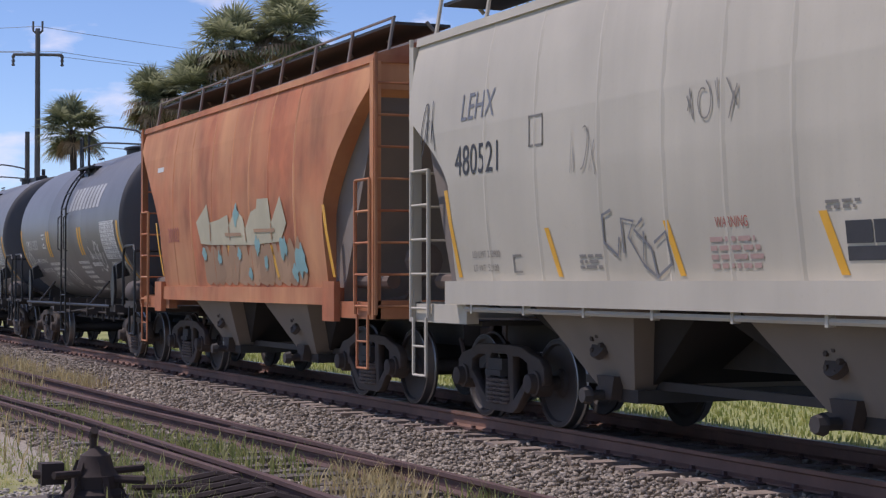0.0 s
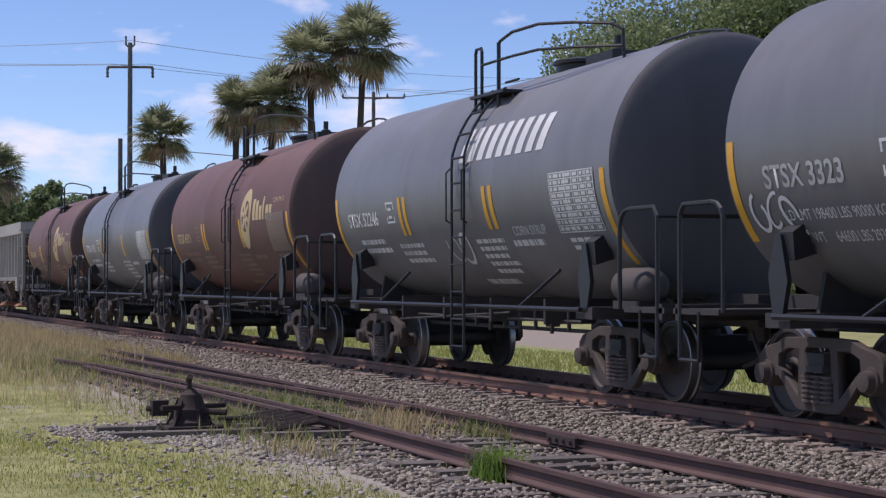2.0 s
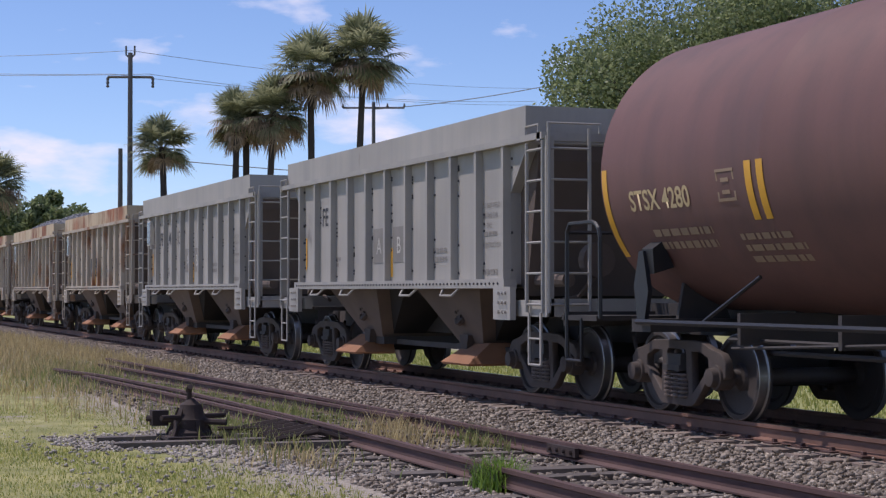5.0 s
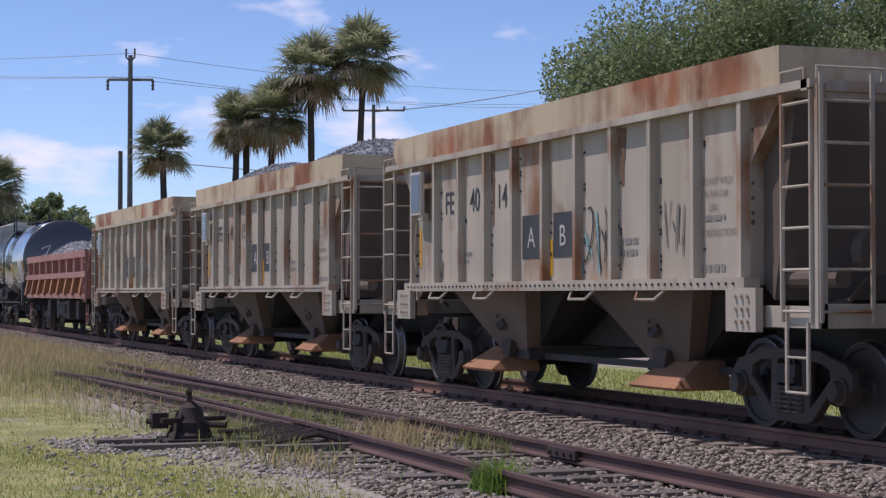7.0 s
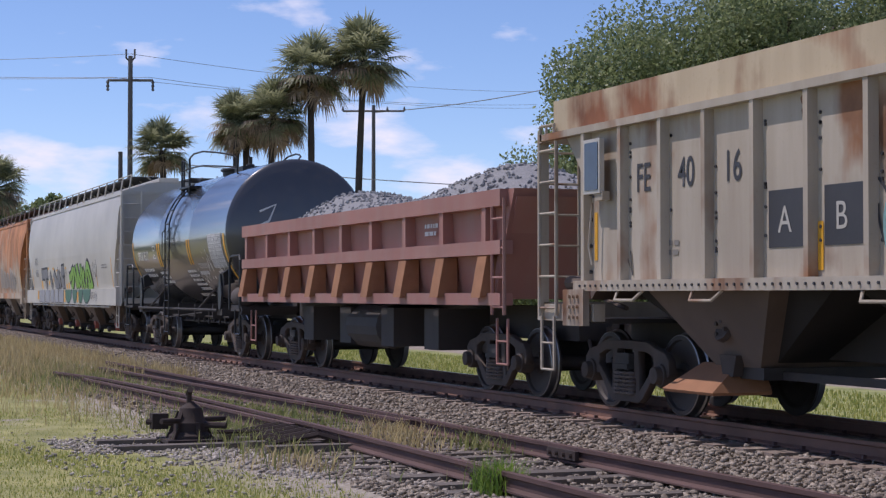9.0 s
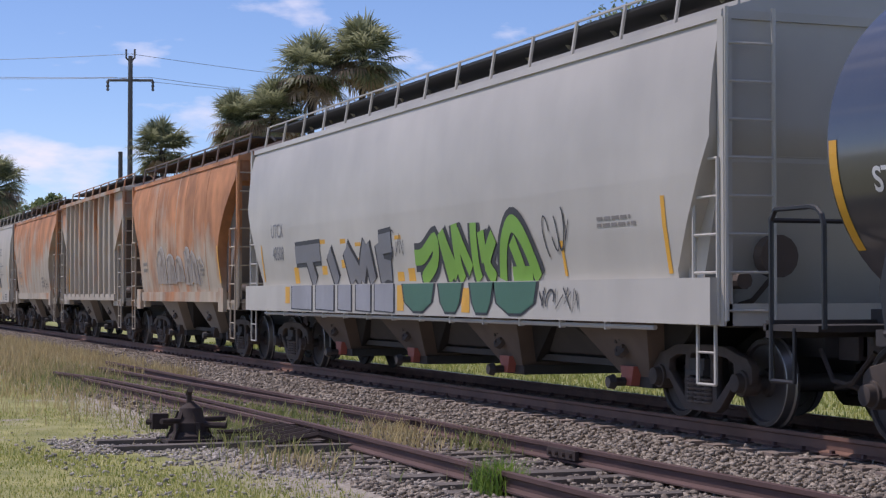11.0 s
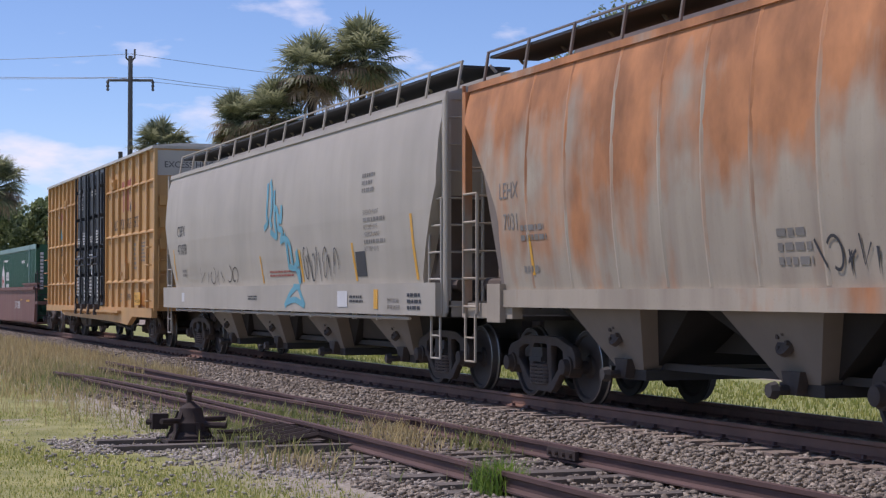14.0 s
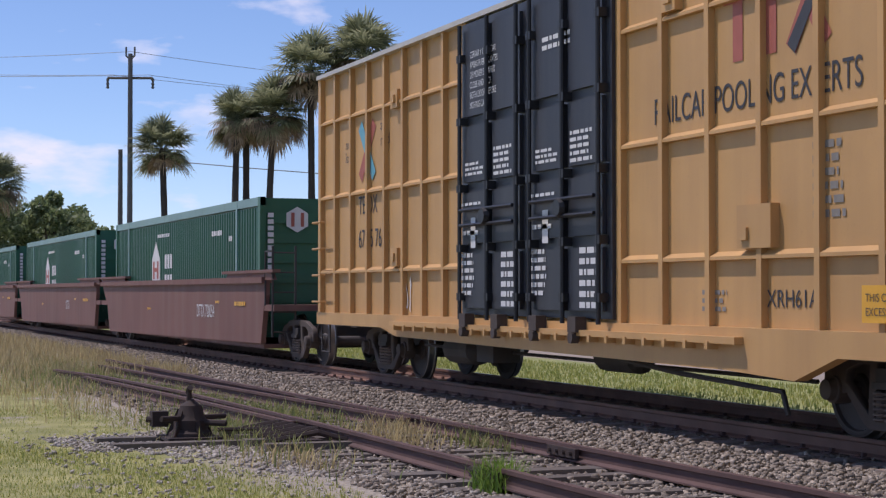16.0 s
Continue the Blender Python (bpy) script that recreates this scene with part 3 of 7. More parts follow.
def truck(car, x):
    """A two-axle freight truck under a car: bolster with side frames, springs, bearings and wheelsets."""
    t = put("truck", shared("bolster", bolster_mesh), car, (x, 0, 0), "two-axle cast steel freight truck")
    for s in (-1, 1):
        put("sideframe", shared("sideframe", sideframe_mesh), t, (0, s * 1.0, 0))
        put("spring_nest", shared("spring", spring_mesh), t, (0, s * 1.03, 0), "rusty coil springs")
    for s in (-1, 1):
        beam = put("brake_beam", shared("brake_beam", brake_beam_mesh), t, (s * 0.36, 0, 0), "brake beam with worn shoes")
        beam.rotation_euler = (0, 0, 0 if s > 0 else math.pi)
    for dx in (-0.89, 0.89):
        put("bearing_cap", shared("cap", cap_mesh), t, (dx, -1.03, WHEEL_R))
        w = put("wheelset", shared("wheelset", wheelset_mesh), t, (dx, 0, WHEEL_R), "steel wheels with shiny worn rims on an axle")
        WHEELSETS.append((w, dx))
    return t


def coupler(car, x, s):
    bm = bmesh.new()
    box(bm, min(x, x + s * 0.75), max(x, x + s * 0.75), -0.11, 0.11, 0.74, 0.94)
    box(bm, min(x + s * 0.55, x + s * 0.9), max(x + s * 0.55, x + s * 0.9), -0.17, 0.17, 0.70, 0.98)
    pipe(bm, [(x, -0.35, 0.8), (x + s * 0.3, -0.4, 0.5), (x + s * 0.75, -0.3, 0.42)], 0.028)
    part("coupler", bm, M_TRUCK, car, "knuckle coupler with hanging air hose")


def stirrup(car, x, material, y=-1.5, top=1.05, wide=0.36, low=0.46):
    bm = bmesh.new()
    for k in (-1, 1):
        box(bm, x + k * wide / 2 - 0.018, x + k * wide / 2 + 0.018, y - 0.012, y + 0.012, low, top)
    bar(bm, (x - wide / 2, y, low), (x + wide / 2, y, low), 0.016)
    bar(bm, (x - wide / 2, y, (low + top) / 2), (x + wide / 2, y, (low + top) / 2), 0.014)
    part("stirrup_step", bm, material, car)


# ------------------------------------------------------------------ tank cars
TANK_R, TANK_Z = 1.56, 2.68


def tank_side(z):
    d = max(-0.999, min(0.999, (z - TANK_Z) / TANK_R))
    return TANK_R * math.sqrt(1 - d * d)


def tank_car(label, body_mat, ts=8.75, lx=-0.69, glossy=False):
    car = thing("tank_car", label, "tank car", "tank cars of the train")
    half = 5.2
    bm = bmesh.new()
    head = [(0.0, 1.0), (0.035, 0.985), (0.07, 0.95), (0.13, 0.85), (0.20, 0.68), (0.26, 0.48), (0.30, 0.25), (0.31, 0.01)]
    prof = [(-half, TANK_R), (-half + 0.02, TANK_R)]
    for x in (-1.75, 1.75):
        prof += [(x - 0.03, TANK_R), (x, TANK_R + 0.004), (x + 0.03, TANK_R)]
    prof += [(half - 0.02, TANK_R), (half, TANK_R)]
    lathe(bm, prof, "x", (0, 0, TANK_Z), 64)
    part("tank", bm, body_mat, car, smooth=True)
    # each head's paint carries the shade of an end turned from the sun
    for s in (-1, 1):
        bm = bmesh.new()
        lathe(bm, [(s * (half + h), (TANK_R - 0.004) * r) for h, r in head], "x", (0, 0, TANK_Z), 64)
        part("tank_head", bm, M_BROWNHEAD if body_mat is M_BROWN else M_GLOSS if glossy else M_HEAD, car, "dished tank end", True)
    # underframe: stub sills, bolsters, side pipe rail and braces
    for s in (-1, 1):
        bm = bmesh.new()
        lo, hi = sorted((s * 3.1, s * 6.35))
        box(bm, lo, hi, -0.33, 0.33, 0.86, 1.22)
        part("stub_sill", bm, M_FRAME, car, bevel=0.01)
        bm = bmesh.new()
        box(bm, s * ts / 2 - 0.22, s * ts / 2 + 0.22, -1.48, 1.48, 0.92, 1.06)
        for y in (-1, 1):
            prism(bm, [(y * 0.35, 1.0), (y * 1.05, 1.0), (y * 0.95, 1.5), (y * 0.5, 1.3)], "x", s * ts / 2 - 0.03, s * ts / 2 + 0.03)
        part("bolster", bm, M_FRAME, car, "saddle bolster that carries the tank")
        for y in (-1, 1):
            bm = bmesh.new()
            x = s * ts / 2
            lo, hi = sorted((y * 1.44, y * 1.49))
            prism(bm, [(x - 0.07, 1.02), (x + 0.09, 1.02), (x + 0.19, 1.36), (x + 0.07, 1.80), (x - 0.03, 1.80), (x - 0.15, 1.42)], "y", lo, hi)
            prism(bm, [(y * 1.20, 1.62), (y * 1.34, 1.90), (y * 1.46, 1.82), (y * 1.44, 1.55)], "x", x - 0.02, x + 0.24)
            part("saddle_strut", bm, M_RAILING, car, "bent steel strut beside the tank")
        bm = bmesh.new()
        lo, hi = sorted((s * 5.45, s * 6.4))
        box(bm, lo, hi, -1.5, 1.5, 1.02, 1.08)
        box(bm, s * 6.3 - 0.05, s * 6.3 + 0.05, -1.5, 1.5, 0.95, 1.12)
        part("end_platform", bm, M_FRAME, car)
        bm = bmesh.new()
        x0, x1 = s * 5.35, s * 6.25
        pipe(bm, [(x0, -1.5, 1.05), (x0, -1.5, 1.98), (x0 + s * 0.04, -1.5, 2.08), (x0 + s * 0.12, -1.5, 2.14), (x0 + s * 0.22, -1.5, 2.16), (x1 - s * 0.08, -1.5, 2.16), (x1, -1.5, 2.06), (x1, -1.5, 0.55)], 0.026)
        part("end_handrail", bm, M_RAILING, car, "bent pipe handrail")
        bm = bmesh.new()
        pipe(bm, [(x1, -1.5, 0.55), (x1 - s * 0.4, -1.5, 0.55), (x1 - s * 0.4, -1.5, 1.05)], 0.024)
        part("stirrup_step", bm, M_RAILING, car)
        bm = bmesh.new()
        pipe(bm, [(x1, -1.5, 2.06), (x1, 1.5, 2.06), (x1, 1.5, 1.05)], 0.026)
        part("end_handrail", bm, M_RAILING, car, "bent pipe handrail")
        coupler(car, s * 6.25, s)
        truck(car, s * ts / 2)
    for y in (-1.53, 1.53):
        bm = bmesh.new()
        bar(bm, (-ts / 2, y, 1.03), (ts / 2, y, 1.03), 0.032)
        for x in (-2.9, 2.6):
            bar(bm, (x, y, 1.05), (x + 0.75, y * 0.86, 1.50), 0.022)
        part("side_rail", bm, M_RAILING if not glossy else M_FRAME, car, "long pipe rail with braces")
    bm = bmesh.new()
    bar(bm, (-3.6, -0.6, 0.72), (3.6, -0.6, 0.72), 0.03)
    box(bm, 2.3, 3.0, -0.4, 0.4, 0.55, 0.95)
    lathe(bm, [(0.72, 0.10), (0.84, 0.13), (1.2, 0.2)], "z", (0.2, 0, 0), 14)
    bar(bm, (-3.3, -1.0, 0.86), (3.3, -1.0, 0.86), 0.022)
    bar(bm, (-2.9, -1.2, 0.78), (1.5, -1.2, 0.95), 0.018)
    for k in range(7):
        x = -0.2 + 0.52 * k
        bar(bm, (x, -1.0, 1.03), (x, -1.0, 0.74 - 0.05 * (k % 2)), 0.026)
    for x in (-2.7, -0.9, 0.9, 2.7):
        box(bm, x - 0.03, x + 0.03, -1.24, 1.24, 0.82, 1.14)
    part("brake_gear", bm, M_FRAME, car, "brake rods, reservoir and bottom outlet")
    bm = bmesh.new()
    lathe(bm, [(4.72, 0.04), (4.74, 0.12), (4.80, 0.18), (4.90, 0.21), (5.45, 0.21), (5.55, 0.18), (5.61, 0.12), (5.63, 0.04)], "x", (0, -1.16, 1.31), 24)
    part("brake_cylinder", bm, M_RESERVOIR, car, "dusty air reservoir on the end platform", True)
    bm = bmesh.new()
    box(bm, 4.85, 5.5, -1.34, -0.98, 1.05, 1.14)
    part("reservoir_bracket", bm, M_FRAME, car)
    # ladder up the side, bent over the shell
    bm = bmesh.new()
    dx = lx + 0.69
    xs = (-0.92, -0.46)
    low = 0.42
    for x in xs:
        pts = [(x, -1.62, low), (x, -1.62, 2.9)]
        for k in range(1, 8):
            a = 0.12 + k * 0.115
            pts.append((x, -(TANK_R + 0.10) * math.cos(a), TANK_Z + (TANK_R + 0.10) * math.sin(a)))
        pipe(bm, pts, 0.019)
    for k in range(7):
        z = low + 0.06 + 0.37 * k
        bar(bm, (xs[0], -1.62, z), (xs[1], -1.62, z), 0.015)
    for k in range(5):
        a = 0.22 + k * 0.21
        y, z = -(TANK_R + 0.10) * math.cos(a), TANK_Z + (TANK_R + 0.10) * math.sin(a)
        bar(bm, (xs[0], y, z), (xs[1], y, z), 0.018)
    part("ladder", bm, M_RAILING, car, "black side ladder bent over the tank", at=(dx, 0, 0))
    for x in (-0.98, -0.40):
        bm = bmesh.new()
        pipe(bm, [(x, -1.60, 2.15), (x, -1.68, 2.2), (x, -1.68, 2.85), (x, -1.58, 2.95)], 0.013)
        part("ladder_grip", bm, M_RAILING, car, at=(dx, 0, 0))
    # top platform and rails
    for y0, y1 in ((-1.22, -0.82), (0.82, 1.22)):
        bm = bmesh.new()
        box(bm, -1.25, -0.05, y0, y1, 3.90, 3.94)
        for x in (-1.15, -0.15):
            bar(bm, (x, (y0 + y1) / 2, 3.70), (x, (y0 + y1) / 2, 3.92), 0.03)
        part("top_platform", bm, M_RAILING, car, "steel grating platform", at=(dx, 0, 0))
    for y in (-1.15, 1.15):
        bm = bmesh.new()
        pipe(bm, [(-1.2, y, 3.70), (-1.2, y, 4.54), (-1.17, y, 4.60), (-1.0, y, 4.60), (-0.97, y, 4.54), (-0.97, y, 3.72)], 0.024)
        part("railing_post", bm, M_RAILING, car, "bent pipe grab post", at=(dx, 0, 0))
        bm = bmesh.new()
        bar(bm, (-0.36, y, 3.72), (-0.36, y, 4.60), 0.028)
        part("railing_post", bm, M_RAILING, car, at=(dx, 0, 0))
        bm = bmesh.new()
        pipe(bm, [(-0.36, y, 4.57), (-0.32, y, 4.61), (0.1, y, 4.68), (0.9, y * 0.97, 4.68), (1.7, y * 0.85, 4.60), (2.4, y * 0.7, 4.50), (2.52, y * 0.62, 4.42), (2.52, y * 0.6, 4.0)], 0.022)
        part("platform_railing", bm, M_RAILING, car, "humped pipe railing round the top hatch", at=(dx, 0, 0))
        bm = bmesh.new()
        pipe(bm, [(-0.97, y, 4.36), (0.1, y, 4.36), (0.9, y * 0.97, 4.35), (1.7, y * 0.85, 4.29), (2.52, y * 0.62, 4.22)], 0.02)
        part("platform_railing", bm, M_RAILING, car, "lower pipe railing round the top hatch", at=(dx, 0, 0))
    bm = bmesh.new()
    lathe(bm, [(4.05, 0.42), (4.28, 0.42), (4.30, 0.47), (4.34, 0.47), (4.38, 0.30), (4.39, 0.05)], "z", n=28)
    lathe(bm, [(4.1, 0.10), (4.4, 0.10), (4.42, 0.05), (4.58, 0.05)], "z", (0.95, 0, 0), 10)
    box(bm, 0.55, 1.35, -0.28, 0.28, 4.2, 4.34)
    part("manway", bm, M_RAILING, car, "domed hatch with valves", True, at=(dx, 0, 0))
    return car


def strips(car, spans, side, slant=0.0, material=M_STRIPE):
    for x0, x1, z0, z1 in spans:
        bm = bmesh.new()
        n = 8
        for k in range(n):
            a, b = k / n, (k + 1) / n
            za, zb = z0 + (z1 - z0) * a, z0 + (z1 - z0) * b
            v = [bm.verts.new(c) for c in ((x0 + slant * (1 - a), 0, za), (x1 + slant * (1 - a), 0, za), (x1 + slant * (1 - b), 0, zb), (x0 + slant * (1 - b), 0, zb))]
            bm.faces.new(v)
        on_side("reflective_strip", bm, material, car, side, "yellow reflective strip")


def lettering(car, text, x, z, size, material, side, wide=1.0, slant=0.0, bold=0.0):
    return put("lettering", wrap(words(text, size, material, wide, slant, bold), x, z, side), car)


def small_print(car, spans, material, side, seed=1):
    rng = random.Random(seed)
    for x0, x1, z0, z1, rows in spans:
        bm = bmesh.new()
        bars_of_print(bm, x0, x1, z0, z1, rows, rng)
        on_side("small_print", bm, material, car, side)


def data_panel(car, x0, x1, z0, z1, side, material, dark):
    """A printed table: pale ground with dark rows and columns."""
    bm = bmesh.new()
    quads(bm, x0, x1, z0, z1, 10)
    p = on_side("data_panel", bm, dark, car, side, "printed data table")
    bm = bmesh.new()
    rng = random.Random(7)
    n = 9
    for k in range(n + 1):
        z = z0 + (z1 - z0) * k / n
        quad(bm, x0, x1, z - 0.007, z + 0.007)
    for f in (0.0, 0.36, 0.52, 0.68, 0.84, 1.0):
        x = x0 + (x1 - x0) * f
        quads(bm, x - 0.009, x + 0.009, z0, z1, 8)
    bars_of_print(bm, x0 + 0.03, x0 + (x1 - x0) * 0.42, z0, z1, n, rng)
    for f in (0.39, 0.55, 0.71, 0.87):
        bars_of_print(bm, x0 + (x1 - x0) * f, x0 + (x1 - x0) * (f + 0.12), z0, z1, n, rng)
    on_side("table_print", bm, material, p, side, off=0.010)


def scribble(car, x0, x1, z0, z1, material, side, seed, n=5, w=0.035, name="graffiti"):
    rng = random.Random(seed)
    bm = bmesh.new()
    for k in range(n):
        cx = x0 + (x1 - x0) * (k + 0.5) / n
        rx, rz = (x1 - x0) / n * 0.6, (z1 - z0) * 0.5
        if rng.random() < 0.6:
            m = rng.randint(3, 5)
            zig = [(cx + rx * rng.uniform(-0.9, 0.9), z0 + (z1 - z0) * (rng.uniform(0.0, 0.35) if i % 2 else rng.uniform(0.6, 1.0))) for i in range(m)]
            stroke(bm, zig, w * rng.uniform(0.6, 1.1), k)
            continue
        cz = (z0 + z1) / 2
        a0, turn = rng.random() * 6.28, rng.choice((-1, 1)) * (3.5 + 3 * rng.random())
        sh = rng.uniform(-0.4, 0.4)
        pts = []
        for i in range(15):
            a = a0 + turn * i / 14
            r = 0.55 + 0.45 * i / 14
            dz = rz * r * math.sin(a)
            pts.append((cx + rx * r * math.cos(a) + sh * dz, cz + dz))
        stroke(bm, pts, w * rng.uniform(0.7, 1.2), k)
    on_side(name, bm, material, car, side, "spray-painted scrawl", 0.011)


def brand_block(car, x, z, n, h, w, material, side, slant=0.18, label=""):
    """A brand's lettering as plain slanted bars of its size and colour."""
    rng = random.Random(n)
    bm = bmesh.new()
    for k in range(n):
        xx = x + k * w
        m = 4
        for i in range(m):
            a, b = i / m, (i + 1) / m
            v = [(xx + slant * h * a, z + h * a), (xx + w * 0.62 + slant * h * a, z + h * a), (xx + w * 0.62 + slant * h * b, z + h * b), (xx + slant * h * b, z + h * b)]
            bm.faces.new([bm.verts.new((p, 0, q)) for p, q in v])
    on_side("brand_mark", bm, material, car, side, label)


def dress_tank(car, marks, letter, brand=None, seed=1, scrawl=(), strip_x=((-2.05, -1.93), (-1.83, -1.71)), right=((1.35, 1.47), (1.57, 1.69)), panel=True, print_mat=None, syrup="", body=M_BROWN):
    pm = print_mat or letter
    if marks:
        lettering(car, marks, -4.55, 2.24, 0.30, letter, tank_side, 1.0, 0, 0.006)
    strips(car, [(x0, x1, 2.05, 2.62) for x0, x1 in strip_x + right], tank_side)
    strips(car, [(4.95, 5.07, 1.55, 2.65), (-5.17, -5.05, 1.75, 2.72)], tank_side, 0.0)
    small_print(car, ([(-4.2, -2.7, 1.78, 2.05, 2)] if seed > 1 else []) + [(-2.45, -1.3, 1.62, 1.95, 3), (0.7, 1.75, 1.45, 1.95, 5), (1.95, 3.0, 1.78, 1.92, 1), (-0.1, 1.3, 1.3, 1.42, 1)], pm, tank_side, seed)
    if panel:
        data_panel(car, 3.55, 4.78, 1.95, 2.66, tank_side, pm, M_BLACK)
        small_print(car, [(3.7, 4.4, 1.72, 1.9, 2)], pm, tank_side, seed + 3)
    if syrup:
        lettering(car, syrup, 2.1, 1.95, 0.17, pm, tank_side)
    bm = bmesh.new()
    for x0, x1, z0, z1 in ((-2.62, -2.27, 2.25, 2.28), (-2.62, -2.27, 2.54, 2.57), (-2.62, -2.59, 2.25, 2.57), (-2.30, -2.27, 2.25, 2.57), (-2.52, -2.37, 2.32, 2.36), (-2.52, -2.37, 2.44, 2.48)):
        quad(bm, x0, x1, z0, z1)
    on_side("stencil_box", bm, pm, car, tank_side)
    if brand == "serif":
        brand_block(car, 0.45, 2.98, 9, 0.46, 0.33, letter, tank_side, 0.22, "white block brand mark")
    elif brand == "leaf":
        for cx, cz, rx, rz, off, mt in ((1.98, 2.74, 0.40, 0.47, 0.006, letter), (1.84, 2.42, 0.33, 0.40, 0.008, letter), (1.95, 2.66, 0.27, 0.31, 0.011, body)):
            oval = [(cx + rx * math.cos(a) + 0.10 * math.sin(a), cz + rz * math.sin(a)) for a in [2 * math.pi * i / 28 for i in range(28)]]
            put("brand_emblem", wrap(flat_mesh("brand_emblem", [oval], mt), 0, 0, tank_side, off), car, label="tan oval emblem")
        for k in range(6):
            a = 0.4 + k * math.pi / 3
            bm = bmesh.new()
            stroke(bm, [(1.95 + 0.05 * math.cos(a), 2.66 + 0.05 * math.sin(a)), (1.95 + 0.17 * math.cos(a + 0.35), 2.66 + 0.19 * math.sin(a + 0.35)), (1.95 + 0.30 * math.cos(a + 0.3), 2.66 + 0.34 * math.sin(a + 0.3))], 0.10)
            on_side("brand_emblem", bm, letter, car, tank_side, "tan leaf of an emblem", 0.014)
        bm = bmesh.new()
        for k, (lo, hi) in enumerate(((0.0, 0.42), (0.0, 0.38), (0.0, 0.27), (0.0, 0.44), (0.0, 0.27), (-0.12, 0.27))):
            x = 2.50 + 0.25 * k
            w = 0.11 if k == 3 else 0.185
            for q in range(4):
                a, b = 2.56 + lo + (hi - lo) * q / 4, 2.56 + lo + (hi - lo) * (q + 1) / 4
                sl = 0.12
                v = [(x + sl * (a - 2.56), a), (x + w + sl * (a - 2.56), a), (x + w + sl * (b - 2.56), b), (x + sl * (b - 2.56), b)]
                bm.faces.new([bm.verts.new((p, 0, z)) for p, z in v])
        on_side("brand_mark", bm, letter, car, tank_side, "tan block brand mark")
        lettering(car, "CORN SYRUP", 4.02, 2.86, 0.13, letter, tank_side)
    for x0, x1, z0, z1, sd, n in scrawl:
        scribble(car, x0, x1, z0, z1, M_LETTER, tank_side, sd, n, 0.04)


# ------------------------------------------------------------------ hoppers


def end_works(car, Lb, Le, ts, material, eave, frame_mat=M_FRAME, wide=1.52, sill=1.05, ladders=True, dark=M_INNER, side_top=2.72):
    """End sills, ladders, corner posts, couplers, steps and trucks common to the hoppers."""
    for s in (-1, 1):
        lo, hi = sorted((s * (Lb - 0.25), s * Le))
        bm = bmesh.new()
        box(bm, lo, hi, -wide + 0.02, -wide + 0.16, sill, sill + 0.20)
        box(bm, lo, hi, wide - 0.16, wide - 0.02, sill, sill + 0.20)
        box(bm, s * Le - 0.06, s * Le + 0.06, -wide + 0.02, wide - 0.02, sill, sill + 0.22)
        part("end_sill", bm, material, car, bevel=0.008)
        bm = bmesh.new()
        box(bm, min(s * (ts / 2 - 1.4), s * Le), max(s * (ts / 2 - 1.4), s * Le), -0.33, 0.33, 0.72, 1.08)
        box(bm, lo, hi, -wide + 0.2, wide - 0.2, sill - 0.02, sill + 0.03)
        part("draft_sill", bm, frame_mat, car)
        if ladders:
            ladder("side_ladder", car, (s * (Le - 0.03), -wide - 0.02), (s * (Le - 0.52), -wide - 0.02), sill + 0.05, side_top or eave - 0.15, material, "steel ladder on the side")
            ladder("end_ladder", car, (s * (Le + 0.07), -wide + 0.02), (s * (Le + 0.07), -wide + 0.56), sill + 0.05, eave + 0.1, material)
        for y0, y1 in ((-wide - 0.01, -wide + 0.09), (wide - 0.09, wide + 0.01)):
            bm = bmesh.new()
            box(bm, s * Le - 0.06, s * Le + 0.06, y0, y1, sill, eave)
            part("corner_post", bm, material, car)
        bm = bmesh.new()
        lathe(bm, [(-0.08, 0.22), (0.08, 0.22)], "x", (s * (Le - 0.25), -0.75, 1.75), 14)
        pipe(bm, [(s * (Le - 0.3), -0.7, 1.6), (s * (Le - 0.45), -0.9, 1.3), (s * (Lb), -1.0, 1.2)], 0.03)
        bar(bm, (s * (Lb + 0.1), -1.2, 1.5), (s * (Le - 0.1), -1.2, 1.5), 0.09, 10)
        part("brake_gear", bm, dark, car, "brake cylinder, rods and pipes on the end sill")
        stirrup(car, s * (Le - 0.27), material, -wide - 0.02, sill + 0.05)
        coupler(car, s * (Le - 0.05), s)
        truck(car, s * ts / 2)


